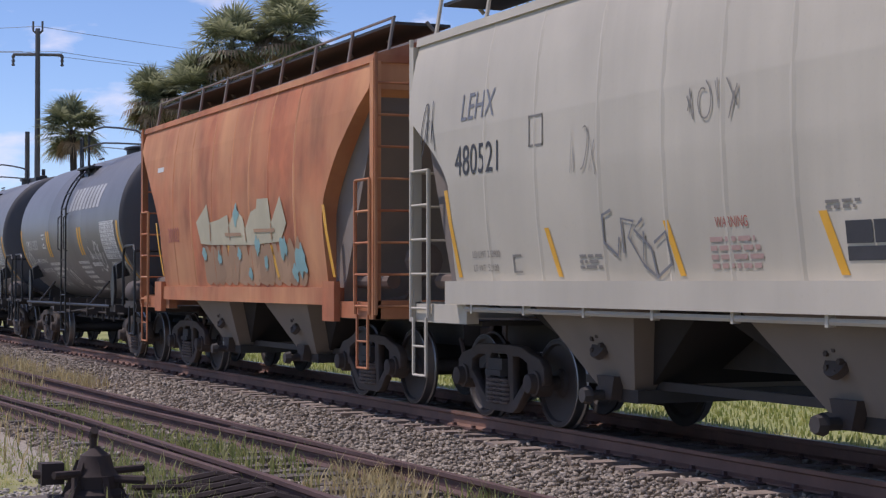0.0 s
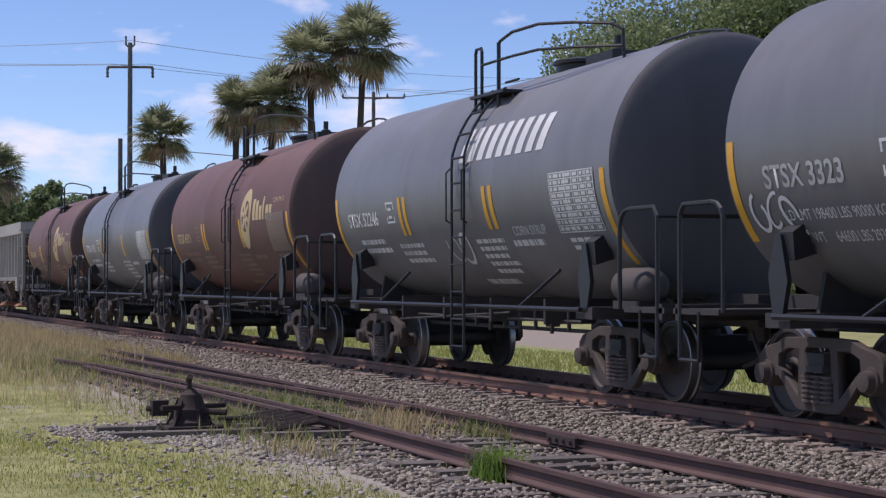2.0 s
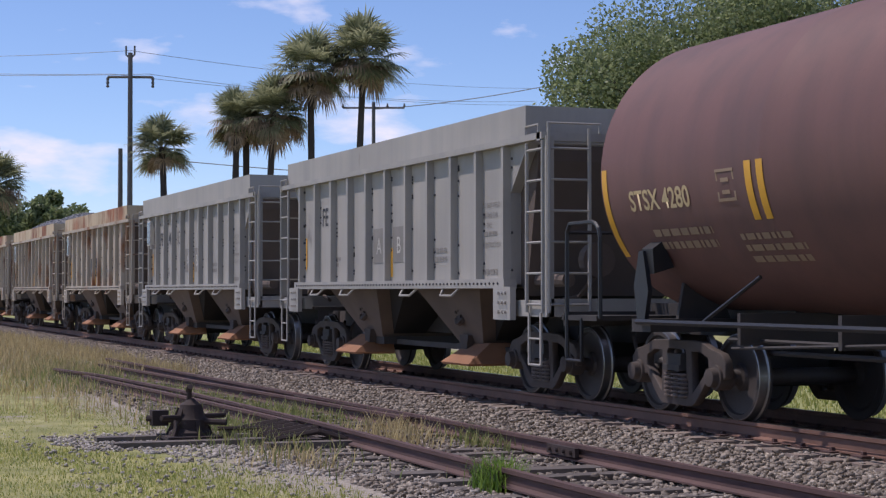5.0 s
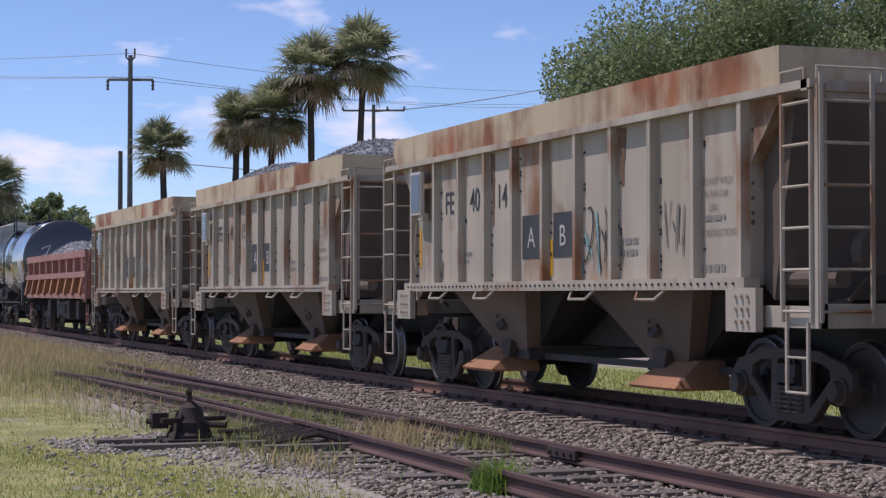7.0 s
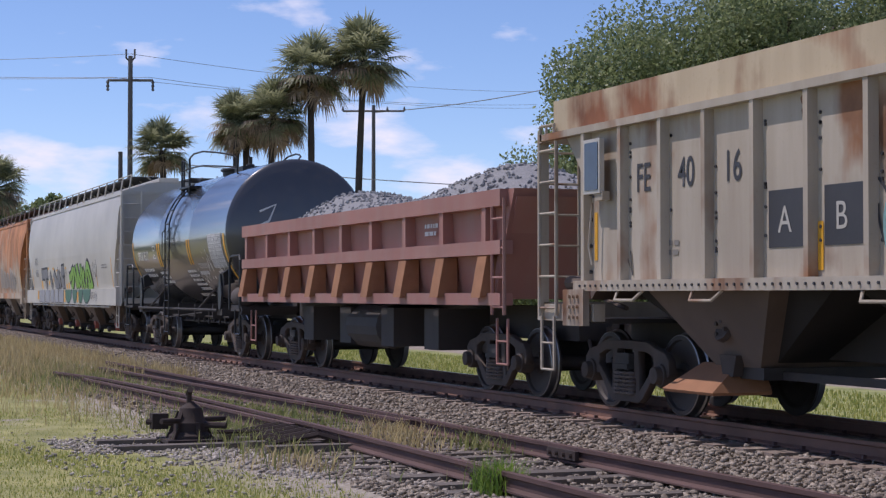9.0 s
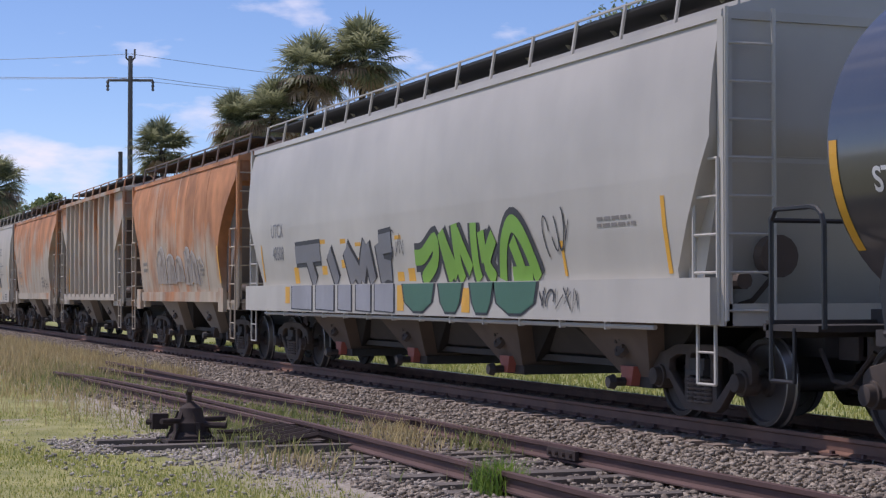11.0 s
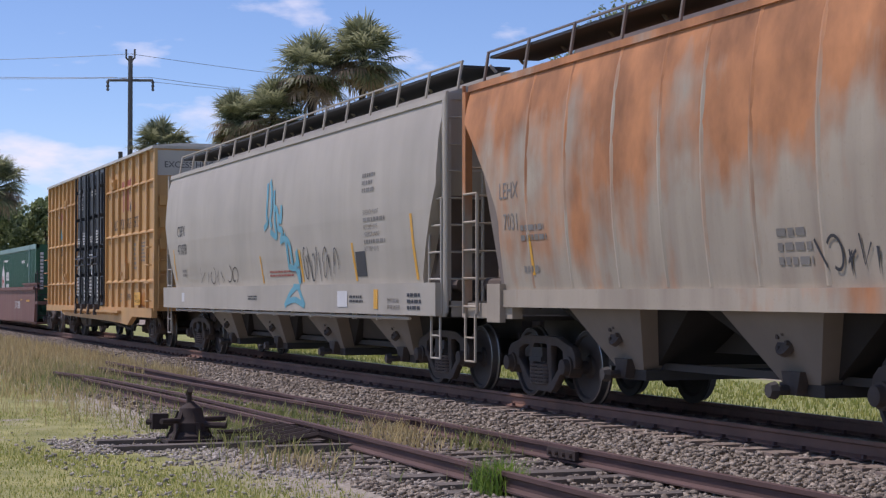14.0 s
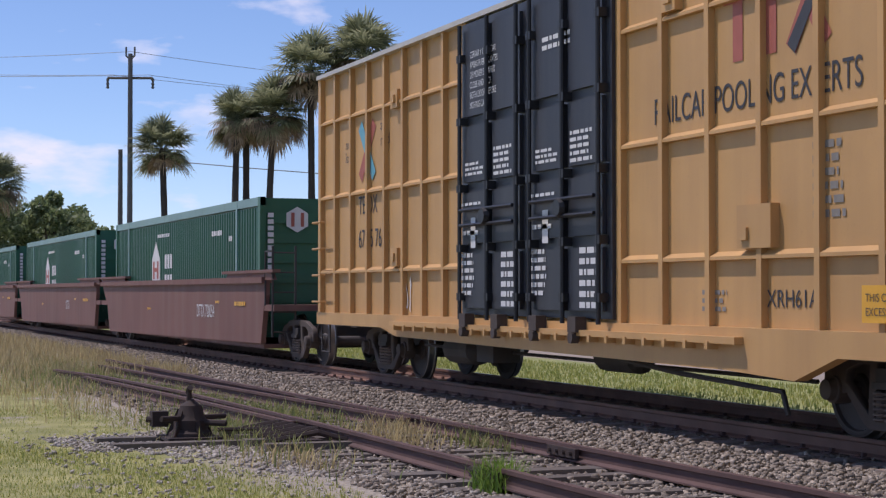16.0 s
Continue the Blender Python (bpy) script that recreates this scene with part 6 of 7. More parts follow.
scribble(c, -1.5, -1.0, 2.4, 2.9, M_PALEDARK, W_SIDE, 10, 3, 0.015)
for x0, x1, z0, z1 in ((2.56, 2.86, 1.76, 1.92), (2.88, 3.04, 1.76, 1.92), (2.56, 3.04, 1.64, 1.74)):
    bm = bmesh.new()
    quad(bm, x0, x1, z0, z1)
    on_side("dark_placard", bm, M_DARK, c, W_SIDE, "dark square placard")
bm = bmesh.new()
for x0, x1, z0, z1 in ((-2.35, -2.05, 2.78, 2.80), (-2.35, -2.05, 3.06, 3.08), (-2.35, -2.33, 2.78, 3.08), (-2.07, -2.05, 2.78, 3.08), (-2.85, -2.65, 1.58, 1.60), (-2.85, -2.65, 1.74, 1.76), (-2.85, -2.82, 1.58, 1.76)):
    quad(bm, x0, x1, z0, z1)
on_side("stencil_box", bm, M_PALEDARK, c, W_SIDE)

# 2: orange covered hopper
c = add(covered_hopper("rust-orange covered hopper with a broad faded mural of spray paint", M_ORANGE, 4.12, 5.7, 8.7, 2, taper=(2.35, 3.8)), -30.35)
lettering(c, "20802", -3.6, 2.15, 0.34, M_PINK, ROUND, 0.85)
MURAL = ((-1.78, 2.43), (-1.15, 2.69), (-1.02, 2.4), (-0.52, 2.43), (-0.04, 2.49), (0.01, 2.33), (0.37, 2.56), (0.72, 2.43), (0.82, 2.25), (1.13, 2.49),
         (1.4, 2.53), (1.44, 2.66), (1.95, 2.65), (2.04, 2.3), (2.47, 2.66), (2.71, 2.28), (2.41, 2.04), (1.2, 2.02), (-0.99, 2.06), (-1.56, 2.09))
M_BUFF = plain("buffed_grey_paint", (0.47, 0.29, 0.165), 0.7, 0, 0.4, 1.0)
put("graffiti", wrap(flat_mesh("graffiti", [MURAL], M_MINT), 0, 0, ROUND, 0.013), c, label="pale cream jagged letters of spray paint")
rng = random.Random(3)
for cx, cz, r in ((3.2, 1.76, 0.27), (2.5, 1.98, 0.18), (0.4, 2.47, 0.16), (-1.4, 1.92, 0.14), (1.35, 2.0, 0.16), (0.45, 1.9, 0.12), (2.9, 1.6, 0.13), (1.7, 1.75, 0.12), (-0.6, 1.85, 0.13), (0.9, 1.62, 0.10)):
    blot = [(cx + r * rng.uniform(0.45, 1.15) * math.cos(0.42 * k), cz + r * rng.uniform(0.45, 1.15) * math.sin(0.42 * k)) for k in range(15)]
    put("graffiti_accent", wrap(flat_mesh("graffiti_accent", [blot], M_CYAN), 0, 0, ROUND, 0.017), c, label="faded cyan blot of spray paint")
for k in range(14):
    x = -1.3 + 0.34 * k
    blot = [(x - 0.2, 1.5), (x + rng.uniform(0, 0.25), 1.44), (x + 0.25, 1.6), (x + rng.uniform(0.1, 0.3), 1.9), (x, 2.05 + 0.1 * rng.random()), (x - 0.22, 1.85)]
    put("graffiti_patch", wrap(flat_mesh("graffiti_patch", [curved(blot)], M_BUFF), 0, 0, ROUND, 0.006 + 0.0007 * (k % 5)), c, label="painted-over buff smear")
for pts in (((-1.0, 2.12), (-0.98, 2.38)), ((0.05, 2.12), (0.0, 2.32)), ((0.85, 2.08), (0.82, 2.26)), ((2.05, 2.08), (2.04, 2.3)), ((-0.2, 2.2), (0.62, 2.18)), ((1.25, 2.22), (2.2, 2.2))):
    bm = bmesh.new()
    stroke(bm, pts, 0.05)
    on_side("graffiti_line", bm, M_BUFF, c, ROUND, "dull line between letters", 0.020)
strips(c, [(-4.38, -4.3, 1.6, 2.5), (4.14, 4.24, 1.55, 2.47), (-0.16, -0.06, 1.52, 2.04), (1.91, 2.01, 1.52, 2.0)], ROUND, 0.2)
bm = bmesh.new()
quad(bm, -4.3, -3.9, 3.35, 3.43)
on_side("white_dash", bm, M_LETTER, c, ROUND)

# 3 to 7: tank cars
c = add(tank_car("black tank car with white brand bars and white scrawls", M_BLACK, lx=0.3), -42.95)
dress_tank(c, "STSX 3323", M_WORN, "serif", 1, ((2.0, 3.4, 1.7, 2.4, 21, 4), (-4.9, -4.1, 1.8, 2.2, 22, 3), (-2.6, -1.2, 1.35, 1.9, 23, 4), (-1.0, -0.3, 1.35, 1.8, 24, 3), (4.3, 5.0, 1.5, 1.9, 25, 3)), print_mat=M_LETTER, syrup="CORN SYRUP")
lettering(c, "LD LMT 198400 LBS 90000 KGS", -4.35, 1.93, 0.14, M_LETTER, tank_side, 0.9)
lettering(c, "LT WT     64600 LBS 29300 KGS", -4.25, 1.72, 0.14, M_LETTER, tank_side, 0.9)
c = add(tank_car("black tank car with white brand bars and lettering", M_GREY, lx=0.65), -55.95)
dress_tank(c, "STSX 52246", M_LETTER, "serif", 2, ((-0.4, 0.4, 1.6, 2.1, 26, 2),), syrup="CORN SYRUP")
c = add(tank_car("chalky brown tank car with a tan leaf emblem", M_BROWN, lx=0.7), -69.2)
dress_tank(c, "STSX 4311", M_LOGO, "leaf", 3, panel=True, print_mat=plain("faint_tan_print", (0.30, 0.20, 0.14), 0.7))
c = add(tank_car("dark grey tank car with a printed data table", M_GREY, lx=-0.62), -82.4)
dress_tank(c, "STSX 61318", M_LETTER, None, 4, strip_x=((-2.1, -1.96),), right=((1.33, 1.5),))
c = add(tank_car("brown tank car with a large tan leaf emblem", M_BROWN, lx=0.85), -95.25)
dress_tank(c, "STSX 4280", M_LOGO, "leaf", 5, print_mat=plain("pale_tan_print", (0.34, 0.24, 0.15), 0.7))

# 8 to 12: stone hoppers
add(open_hopper("silver-grey ribbed open hopper with patched markings", M_SILVER, M_SILVER, (("FE", -3.55),), False, 3, False), -108.0)
add(open_hopper("silver-grey ribbed open hopper with a small solar panel", M_SILVER, M_SILVER, (("FEC", -3.6), ("40", -2.6), ("13", -1.65)), False, 4), -121.8)
add(open_hopper("dusty beige ribbed open hopper with blue graffiti and rust runs", M_FEC, M_FECTOP, (("FE", -3.5), ("40", -2.55), ("14", -1.6)), False, 5, scrawl=True), -135.05)
add(open_hopper("dusty beige ribbed open hopper heaped with stone", M_FEC, M_FECTOP, (("FEC", -3.62), ("40", -2.55), ("15", -1.6)), True, 6), -148.65)
add(open_hopper("dusty beige ribbed open hopper with a rust-red top board", M_FEC, M_FECTOP, (("FE", -3.5), ("40", -2.55), ("16", -1.6)), False, 7, scrawl=True), -162.15)
# 13: gondola
add(dump_gondola(), -175.9)
# 14: glossy tank
c = add(tank_car("glossy black tank car with white graffiti tags", M_GLOSS, lx=-0.45, glossy=True), -189.65)
dress_tank(c, "STSX 4517", M_LETTER, None, 6, ((1.75, 2.7, 1.6, 2.0, 31, 4), (2.75, 3.6, 1.7, 2.4, 32, 4), (3.9, 4.6, 1.7, 2.0, 33, 3)), syrup="CORN SYRUP")
bm = bmesh.new()
for pts in (((-0.9, 3.1), (-0.55, 3.25), (-0.7, 2.9), (-1.0, 2.75)), ((-1.1, 2.45), (-0.95, 2.6), (-1.05, 2.35), (-0.85, 2.4)), ((-0.8, 2.35), (-0.65, 2.65), (-0.7, 2.5), (-0.5, 2.6)), ((-0.45, 2.4), (-0.35, 2.7), (-0.25, 2.5), (-0.1, 2.6))):
    stroke(bm, pts, 0.05)
me = bpy.data.meshes.new("graffiti")
bm.to_mesh(me)
bm.free()
me.materials.append(M_LETTER)
me.transform(Matrix.Translation((5.5, 0, 0)) @ pose(0, 0, 0, 0, 0, 90))
put("graffiti", me, c, label="white scrawl on the tank end")
# 15: white hopper with graffiti
SIDE15 = side_of(ROUND_PROFILE)
c = add(covered_hopper("pale grey covered hopper with large green and grey graffiti", M_CREAM, 8.4, 9.3, 16.0, 4, band=(1.06, 1.53), taper=(1.62, 2.95)), -206.1)
lettering(c, "UTCX", -7.5, 2.42, 0.36, M_GREYSPRAY, SIDE15, 0.85)
lettering(c, "48508", -7.45, 2.0, 0.36, M_GREYSPRAY, SIDE15, 0.85)
SILL = lambda z: 1.642


def fat_strokes(name, paths, w, material, side, off, label):
    bm = bmesh.new()
    for k, pts in enumerate(paths):
        stroke(bm, curved(pts), w, k)
    on_side(name, bm, material, c, side, label, off)


GREYS = (((-5.91, 2.07), (-4.35, 2.09)), ((-5.12, 2.05), (-4.8, 1.56)), ((-3.84, 2.08), (-3.5, 1.56)), ((-2.88, 2.11), (-2.62, 1.56)), ((-2.88, 2.09), (-2.2, 1.6)),
         ((-2.2, 1.6), (-1.8, 2.15)), ((-1.8, 2.15), (-1.6, 1.56)), ((-1.17, 2.16), (-1.05, 1.56)), ((-1.17, 2.13), (-0.57, 2.16)), ((-1.08, 1.77), (-0.66, 1.72)))
LIMES = (((0.43, 1.9), (0.79, 1.92), (1.32, 2.13), (1.26, 1.83), (0.79, 1.6), (0.83, 1.55)), ((1.56, 2.24), (1.74, 1.82), (1.86, 1.55)), ((1.59, 2.2), (2.07, 1.62)),
         ((2.11, 2.33), (2.17, 1.81), (2.3, 1.55)), ((2.17, 2.21), (2.62, 1.68)), ((2.82, 2.32), (2.82, 1.79), (2.9, 1.55)), ((3.08, 2.2), (3.14, 1.79)),
         ((3.52, 2.12), (3.21, 1.79), (3.45, 1.55)), ((3.72, 1.55), (3.85, 2.0), (4.12, 2.26), (4.45, 2.1), (4.73, 1.75), (4.85, 1.55)), ((4.05, 1.6), (4.67, 1.6)), ((4.11, 2.05), (4.31, 1.76), (4.39, 1.6)))
fat_strokes("graffiti", GREYS, 0.46, M_DARK, SIDE15, 0.004, "dark outline of spray-painted letters")
fat_strokes("graffiti", GREYS, 0.31, M_GREYSPRAY, SIDE15, 0.011, "grey spray-painted letters")
fat_strokes("graffiti", LIMES, 0.42, M_DARK, SIDE15, 0.005, "dark outline of spray-painted letters")
fat_strokes("graffiti", LIMES, 0.23, M_LIME, SIDE15, 0.013, "lime green spray-painted letters")
for x0, x1 in ((-5.95, -4.6), (-4.45, -3.3), (-3.15, -2.35), (-2.2, -1.35), (-1.25, -0.25)):
    put("graffiti", wrap(flat_mesh("graffiti", [[(x0, 1.10), (x1, 1.08), (x1, 1.52), (x0, 1.52)]], M_DARK), 0, 0, SILL, 0.003), c)
    put("graffiti", wrap(flat_mesh("graffiti", [[(x0 + 0.06, 1.12), (x1 - 0.06, 1.10), (x1 - 0.06, 1.52), (x0 + 0.06, 1.52)]], plain("pale_grey_spray_paint", (0.36, 0.36, 0.38), 0.5)), 0, 0, SILL, 0.007), c)
for x0, x1 in ((0.05, 1.5), (1.55, 2.6), (2.75, 3.7), (3.6, 5.1)):
    m_ = (x0 + x1) / 2
    for k, (g, mt) in enumerate(((0.0, M_DARK), (0.07, M_TEAL))):
        lo = [(x0 + g, 1.52), (x0 + 0.1 + g, 1.25), (m_ - 0.2, 1.09 + g / 2), (m_ + 0.2, 1.09 + g / 2), (x1 - 0.1 - g, 1.25), (x1 - g, 1.52)]
        put("graffiti", wrap(flat_mesh("graffiti", [lo], mt), 0, 0, SILL, 0.004 + 0.005 * k), c, label="dark green spray-painted letters")
for x, z0, z1 in ((-6.1, 1.56, 1.85), (-4.35, 1.7, 2.3), (-3.2, 1.8, 2.28), (-2.4, 1.7, 2.2), (-0.45, 1.56, 2.25), (-0.15, 1.12, 1.5), (0.05, 1.56, 1.75), (2.5, 1.12, 1.45), (-6.35, 1.2, 1.5)):
    bm = bmesh.new()
    quad(bm, x, x + 0.3, z0, z1)
    on_side("graffiti_accent", bm, M_STRIPE, c, SIDE15 if z0 > 1.5 else SILL, "amber accents", 0.003)
scribble(c, -0.95, 0.0, 1.8, 2.35, M_DARK, SIDE15, 41, 4, 0.025)
scribble(c, 5.1, 5.9, 1.8, 2.4, M_DARK, SIDE15, 42, 4, 0.03)
scribble(c, 5.1, 6.3, 1.15, 1.45, M_DARK, SILL, 43, 5, 0.03)
small_print(c, [(6.6, 7.6, 2.1, 2.25, 2)], M_PALEDARK, SIDE15, 5)
strips(c, [(8.15, 8.24, 1.58, 2.4), (5.55, 5.63, 1.58, 2.0), (-8.3, -8.22, 1.6, 2.3)], SIDE15, 0.06)

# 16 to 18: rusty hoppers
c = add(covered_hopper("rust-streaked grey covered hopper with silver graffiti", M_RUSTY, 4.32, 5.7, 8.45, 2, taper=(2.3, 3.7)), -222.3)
SILVER_INNER = []
SILVER = (((-2.14, 1.63), (-2.06, 2.21), (-1.55, 2.51), (-1.2, 2.24), (-1.14, 1.62)), ((-1.0, 1.62), (-0.86, 2.22), (-0.47, 2.3), (-0.16, 2.16), (-0.04, 1.61)),
          ((0.02, 1.66), (0.14, 2.18), (0.44, 2.23), (0.72, 2.1), (0.89, 1.65)), ((1.0, 1.59), (1.11, 2.3), (1.33, 2.43), (1.59, 2.28), (1.63, 1.58)),
          ((1.68, 1.64), (1.74, 2.27), (1.99, 2.28), (2.23, 2.09), (2.41, 1.57)), ((2.5, 1.57), (2.51, 2.13), (2.69, 2.17), (2.95, 1.96)))
for pts in SILVER:
    mx, mz = sum(p[0] for p in pts) / len(pts), sum(p[1] for p in pts) / len(pts)
    SILVER_INNER.append(tuple((mx + 0.10 + (x - mx) * 0.45, mz - 0.12 + (z - mz) * 0.62) for x, z in pts))
    SILVER_INNER.append(tuple((mx - 0.22 + (x - mx) * 0.75, mz - 0.02 + (z - mz) * 0.85) for x, z in pts[1:]))
M_SILVERSPRAY = plain("silver_spray_paint", (0.42, 0.355, 0.29), 0.6, 0, 0.35, 2)
for k, pts in enumerate(SILVER[:5]):
    put("graffiti", wrap(flat_mesh("graffiti", [curved(pts)], M_SILVERSPRAY), 0, 0, ROUND, 0.009), c, label="dull silver spray-painted letter")
fat_strokes("graffiti", SILVER, 0.05, plain("pale_spray_outline", (0.50, 0.46, 0.42), 0.6), ROUND, 0.013, "pale outline of spray-painted letters")
fat_strokes("graffiti", SILVER_INNER, 0.035, plain("dim_spray_line", (0.30, 0.26, 0.225), 0.6), ROUND, 0.020, "dim inner line of spray-painted letters")
strips(c, [(-1.9, -1.8, 1.6, 2.1), (-0.3, -0.2, 1.6, 2.1), (1.5, 1.62, 1.6, 2.15), (4.2, 4.3, 1.6, 2.4)], ROUND, 0.08)
small_print(c, [(-3.9, -3.3, 1.9, 2.2, 2), (2.5, 3.0, 1.75, 2.05, 3)], M_PALEDARK, ROUND, 7)
c = add(ribbed_covered_hopper(), -235.05)
for txt, x, z in (("CB", -3.90, 2.40), ("FX", -3.02, 2.40), ("82", -3.88, 1.92), ("480", -3.02, 1.92)):
    lettering(c, txt, x, z, 0.42, M_GREYSPRAY, FLAT, 0.82)
strips(c, [(-3.93, -3.84, 1.45, 2.2)], FLAT)
strips(c, [(3.9, 3.98, 1.5, 2.2)], FLAT)
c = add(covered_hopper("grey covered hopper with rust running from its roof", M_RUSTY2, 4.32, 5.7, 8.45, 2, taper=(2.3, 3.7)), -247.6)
small_print(c, [(-3.6, -2.8, 2.0, 2.25, 2), (-3.6, -3.0, 1.6, 1.75, 1), (2.4, 3.0, 1.6, 2.0, 3)], M_PALEDARK, ROUND, 9)
scribble(c, 3.0, 4.2, 1.5, 1.9, M_DARK, ROUND, 55, 5, 0.03)
lettering(c, "LEHX", -4.25, 2.58, 0.30, M_PALEDARK, ROUND, 0.85)
lettering(c, "7031", -4.15, 2.18, 0.30, M_PALEDARK, ROUND, 0.85)
strips(c, [(-3.4, -3.32, 1.6, 2.1)], ROUND, 0.05)
# 19: warm grey long hopper
c = add(covered_hopper("warm grey four-bay covered hopper with blue graffiti", M_CBFX, 8.55, 9.4, 16.2, 4, band=(1.06, 1.53), taper=(1.62, 2.95)), -263.5)
lettering(c, "CBFX", -7.95, 2.70, 0.34, M_DARK, W_SIDE, 0.95)
lettering(c, "471078", -7.95, 2.28, 0.34, M_DARK, W_SIDE, 0.92)
for k, line in enumerate(("EXTERIOR PAINT", "", "RCT 2007  10 15", "INTERIOR LINING", "", "RCT 2007  10 15")):
    if not line:
        small_print(c, [(6.0, 7.1, 2.60 - 0.115 * k, 2.71 - 0.115 * k, 1)], M_PALEDARK, W_SIDE, k)
        continue
    lettering(c, line, 6.0, 2.62 - 0.115 * k, 0.11, M_PALEDARK, W_SIDE, 0.9)
small_print(c, [(5.95, 6.6, 2.95, 3.3, 3), (-7.6, -7.1, 1.75, 1.95, 2)], M_PALEDARK, W_SIDE, 4)
small_print(c, [(0.1, 2.2, 1.68, 1.82, 2)], M_PINK, W_SIDE, 4)
strips(c, [(-0.55, -0.47, 1.58, 2.1), (2.2, 2.3, 1.58, 2.15), (5.3, 5.4, 1.58, 2.2), (8.2, 8.3, 1.58, 2.55), (-8.45, -8.37, 1.7, 2.4)], W_SIDE, 0.10)
scribble(c, -5.8, -2.4, 1.55, 1.95, M_DARK, W_SIDE, 61, 7, 0.025)
scribble(c, 2.5, 4.6, 1.55, 2.2, M_DARK, W_SIDE, 62, 9, 0.03)
BLUE = (((0.12, 3.47), (0.16, 3.18), (0.12, 2.87), (0.19, 2.72), (-0.07, 2.62)), ((0.29, 3.52), (0.44, 3.29), (0.48, 3.01), (0.38, 2.75), (0.51, 2.64)),
        ((0.63, 3.32), (0.67, 3.04), (0.72, 2.7), (0.81, 2.44), (0.38, 2.54)), ((0.62, 2.99), (0.86, 2.93), (0.99, 2.68)),
        ((1.18, 3.01), (1.13, 2.72), (0.99, 2.8), (0.95, 2.6), (1.22, 2.53), (1.08, 2.36)), ((1.35, 2.48), (1.48, 2.2), (1.52, 1.87)),
        ((1.04, 2.34), (1.43, 2.38), (1.69, 2.24), (1.77, 1.92)), ((1.47, 1.88), (1.85, 1.84), (2.06, 1.92), (2.1, 2.13), (2.17, 1.87)), ((1.89, 1.92), (2.05, 1.74), (2.11, 1.56)), ((2.16, 1.83), (2.14, 1.56)))
fat_strokes("graffiti", BLUE, 0.12, M_BLUE, W_SIDE, 0.010, "blue drippy spray-painted tag")
fat_strokes("graffiti", (((2.09, 1.50), (2.52, 1.49)), ((2.21, 1.48), (1.89, 1.38), (1.51, 1.15)), ((2.41, 1.48), (2.63, 1.31), (2.82, 1.16)), ((1.59, 1.2), (2.17, 1.27), (2.78, 1.17))), 0.11, M_BLUE, SILL, 0.004, "blue drippy spray-painted tag")
for x0, x1, z0, z1, m_ in ((5.5, 6.0, 1.65, 2.05, M_DARK), (4.75, 5.3, 1.16, 1.42, M_LETTER), (6.65, 6.85, 1.14, 1.44, M_STRIPE), (-7.3, -7.0, 1.2, 1.4, M_LETTER)):
    bm = bmesh.new()
    quad(bm, x0, x1, z0, z1)
    on_side("placard", bm, m_, c, W_SIDE if z0 > 1.53 else SILL, off=0.006)
for txt, x, z in (("EMPTY LOAD", 7.3, 1.24), ("W/ A/L BLOCK", 7.3, 1.14)):
    lettering(c, txt, x, z, 0.09, M_DARK, SILL)
small_print(c, [(5.4, 6.2, 1.22, 1.36, 2), (8.2, 8.9, 1.12, 1.4, 3), (-1.2, -0.4, 1.25, 1.35, 2)], M_DARK, SILL, 6)
# 20: boxcar
add(boxcar(), -284.05)
# 21 to 23: well cars, each with a container
for k in range(3):
    add(well_car(k == 0), -306.1 - 19.5 * k)
    add(container(), -306.1 - 19.5 * k)

# ------------------------------------------------------------------ poles and wires


def utility_pole(label, at, height, r, arm=None, arm_z=0.0, arm_half=1.2, fork=False):
    p = thing("utility_pole", label, "utility pole", "utility poles")
    p.location = at
    bm = bmesh.new()
    lathe(bm, [(0, r), (height, r * 0.72)], "z", n=10)
    part("pole", bm, M_POLE, p, smooth=True)
    if arm:
        bm = bmesh.new()
        d = Vector((math.cos(arm), math.sin(arm), 0)) * arm_half
        bar(bm, (-d.x, -d.y, arm_z), (d.x, d.y, arm_z), 0.075, 6)
        part("crossarm", bm, M_POLE, p)
        for k in (-1, -0.45, 0.45, 1):
            if fork and abs(k) < 1:
                continue
            bm = bmesh.new()
            lathe(bm, [(-0.55, 0.04), (-0.5, 0.09), (-0.4, 0.05), (-0.3, 0.09), (-0.2, 0.05), (-0.1, 0.09), (0, 0.04)] if fork else [(0, 0.05), (0.1, 0.09), (0.25, 0.05), (0.3, 0.03)], "z", (d.x * k, d.y * k, arm_z), 8)
            part("insulator", bm, M_POLE, p)
    if fork:
        bm = bmesh.new()
        for k in (-1, 1):
            pipe(bm, [(0, 0, height - 0.3), (0.1 * k, 0.2 * k, height - 0.1), (0.1 * k, 0.2 * k, height + 0.35)], 0.05)
        part("fork_top", bm, M_POLE, p)
    return p


def wire(a, b, sag, r=0.018):
    bm = bmesh.new()
    a, b = Vector(a), Vector(b)
    pts = []
    for k in range(17):
        u = k / 16
        q = a.lerp(b, u)
        q.z -= sag * 4 * u * (1 - u)
        pts.append(q)
    pipe(bm, pts, r, 4)
    me = finish(bm, "overhead_wire", M_WIRE)
    return tagged(new("overhead_wire", me), "thin overhead power cable between poles", "cable", "overhead wires")


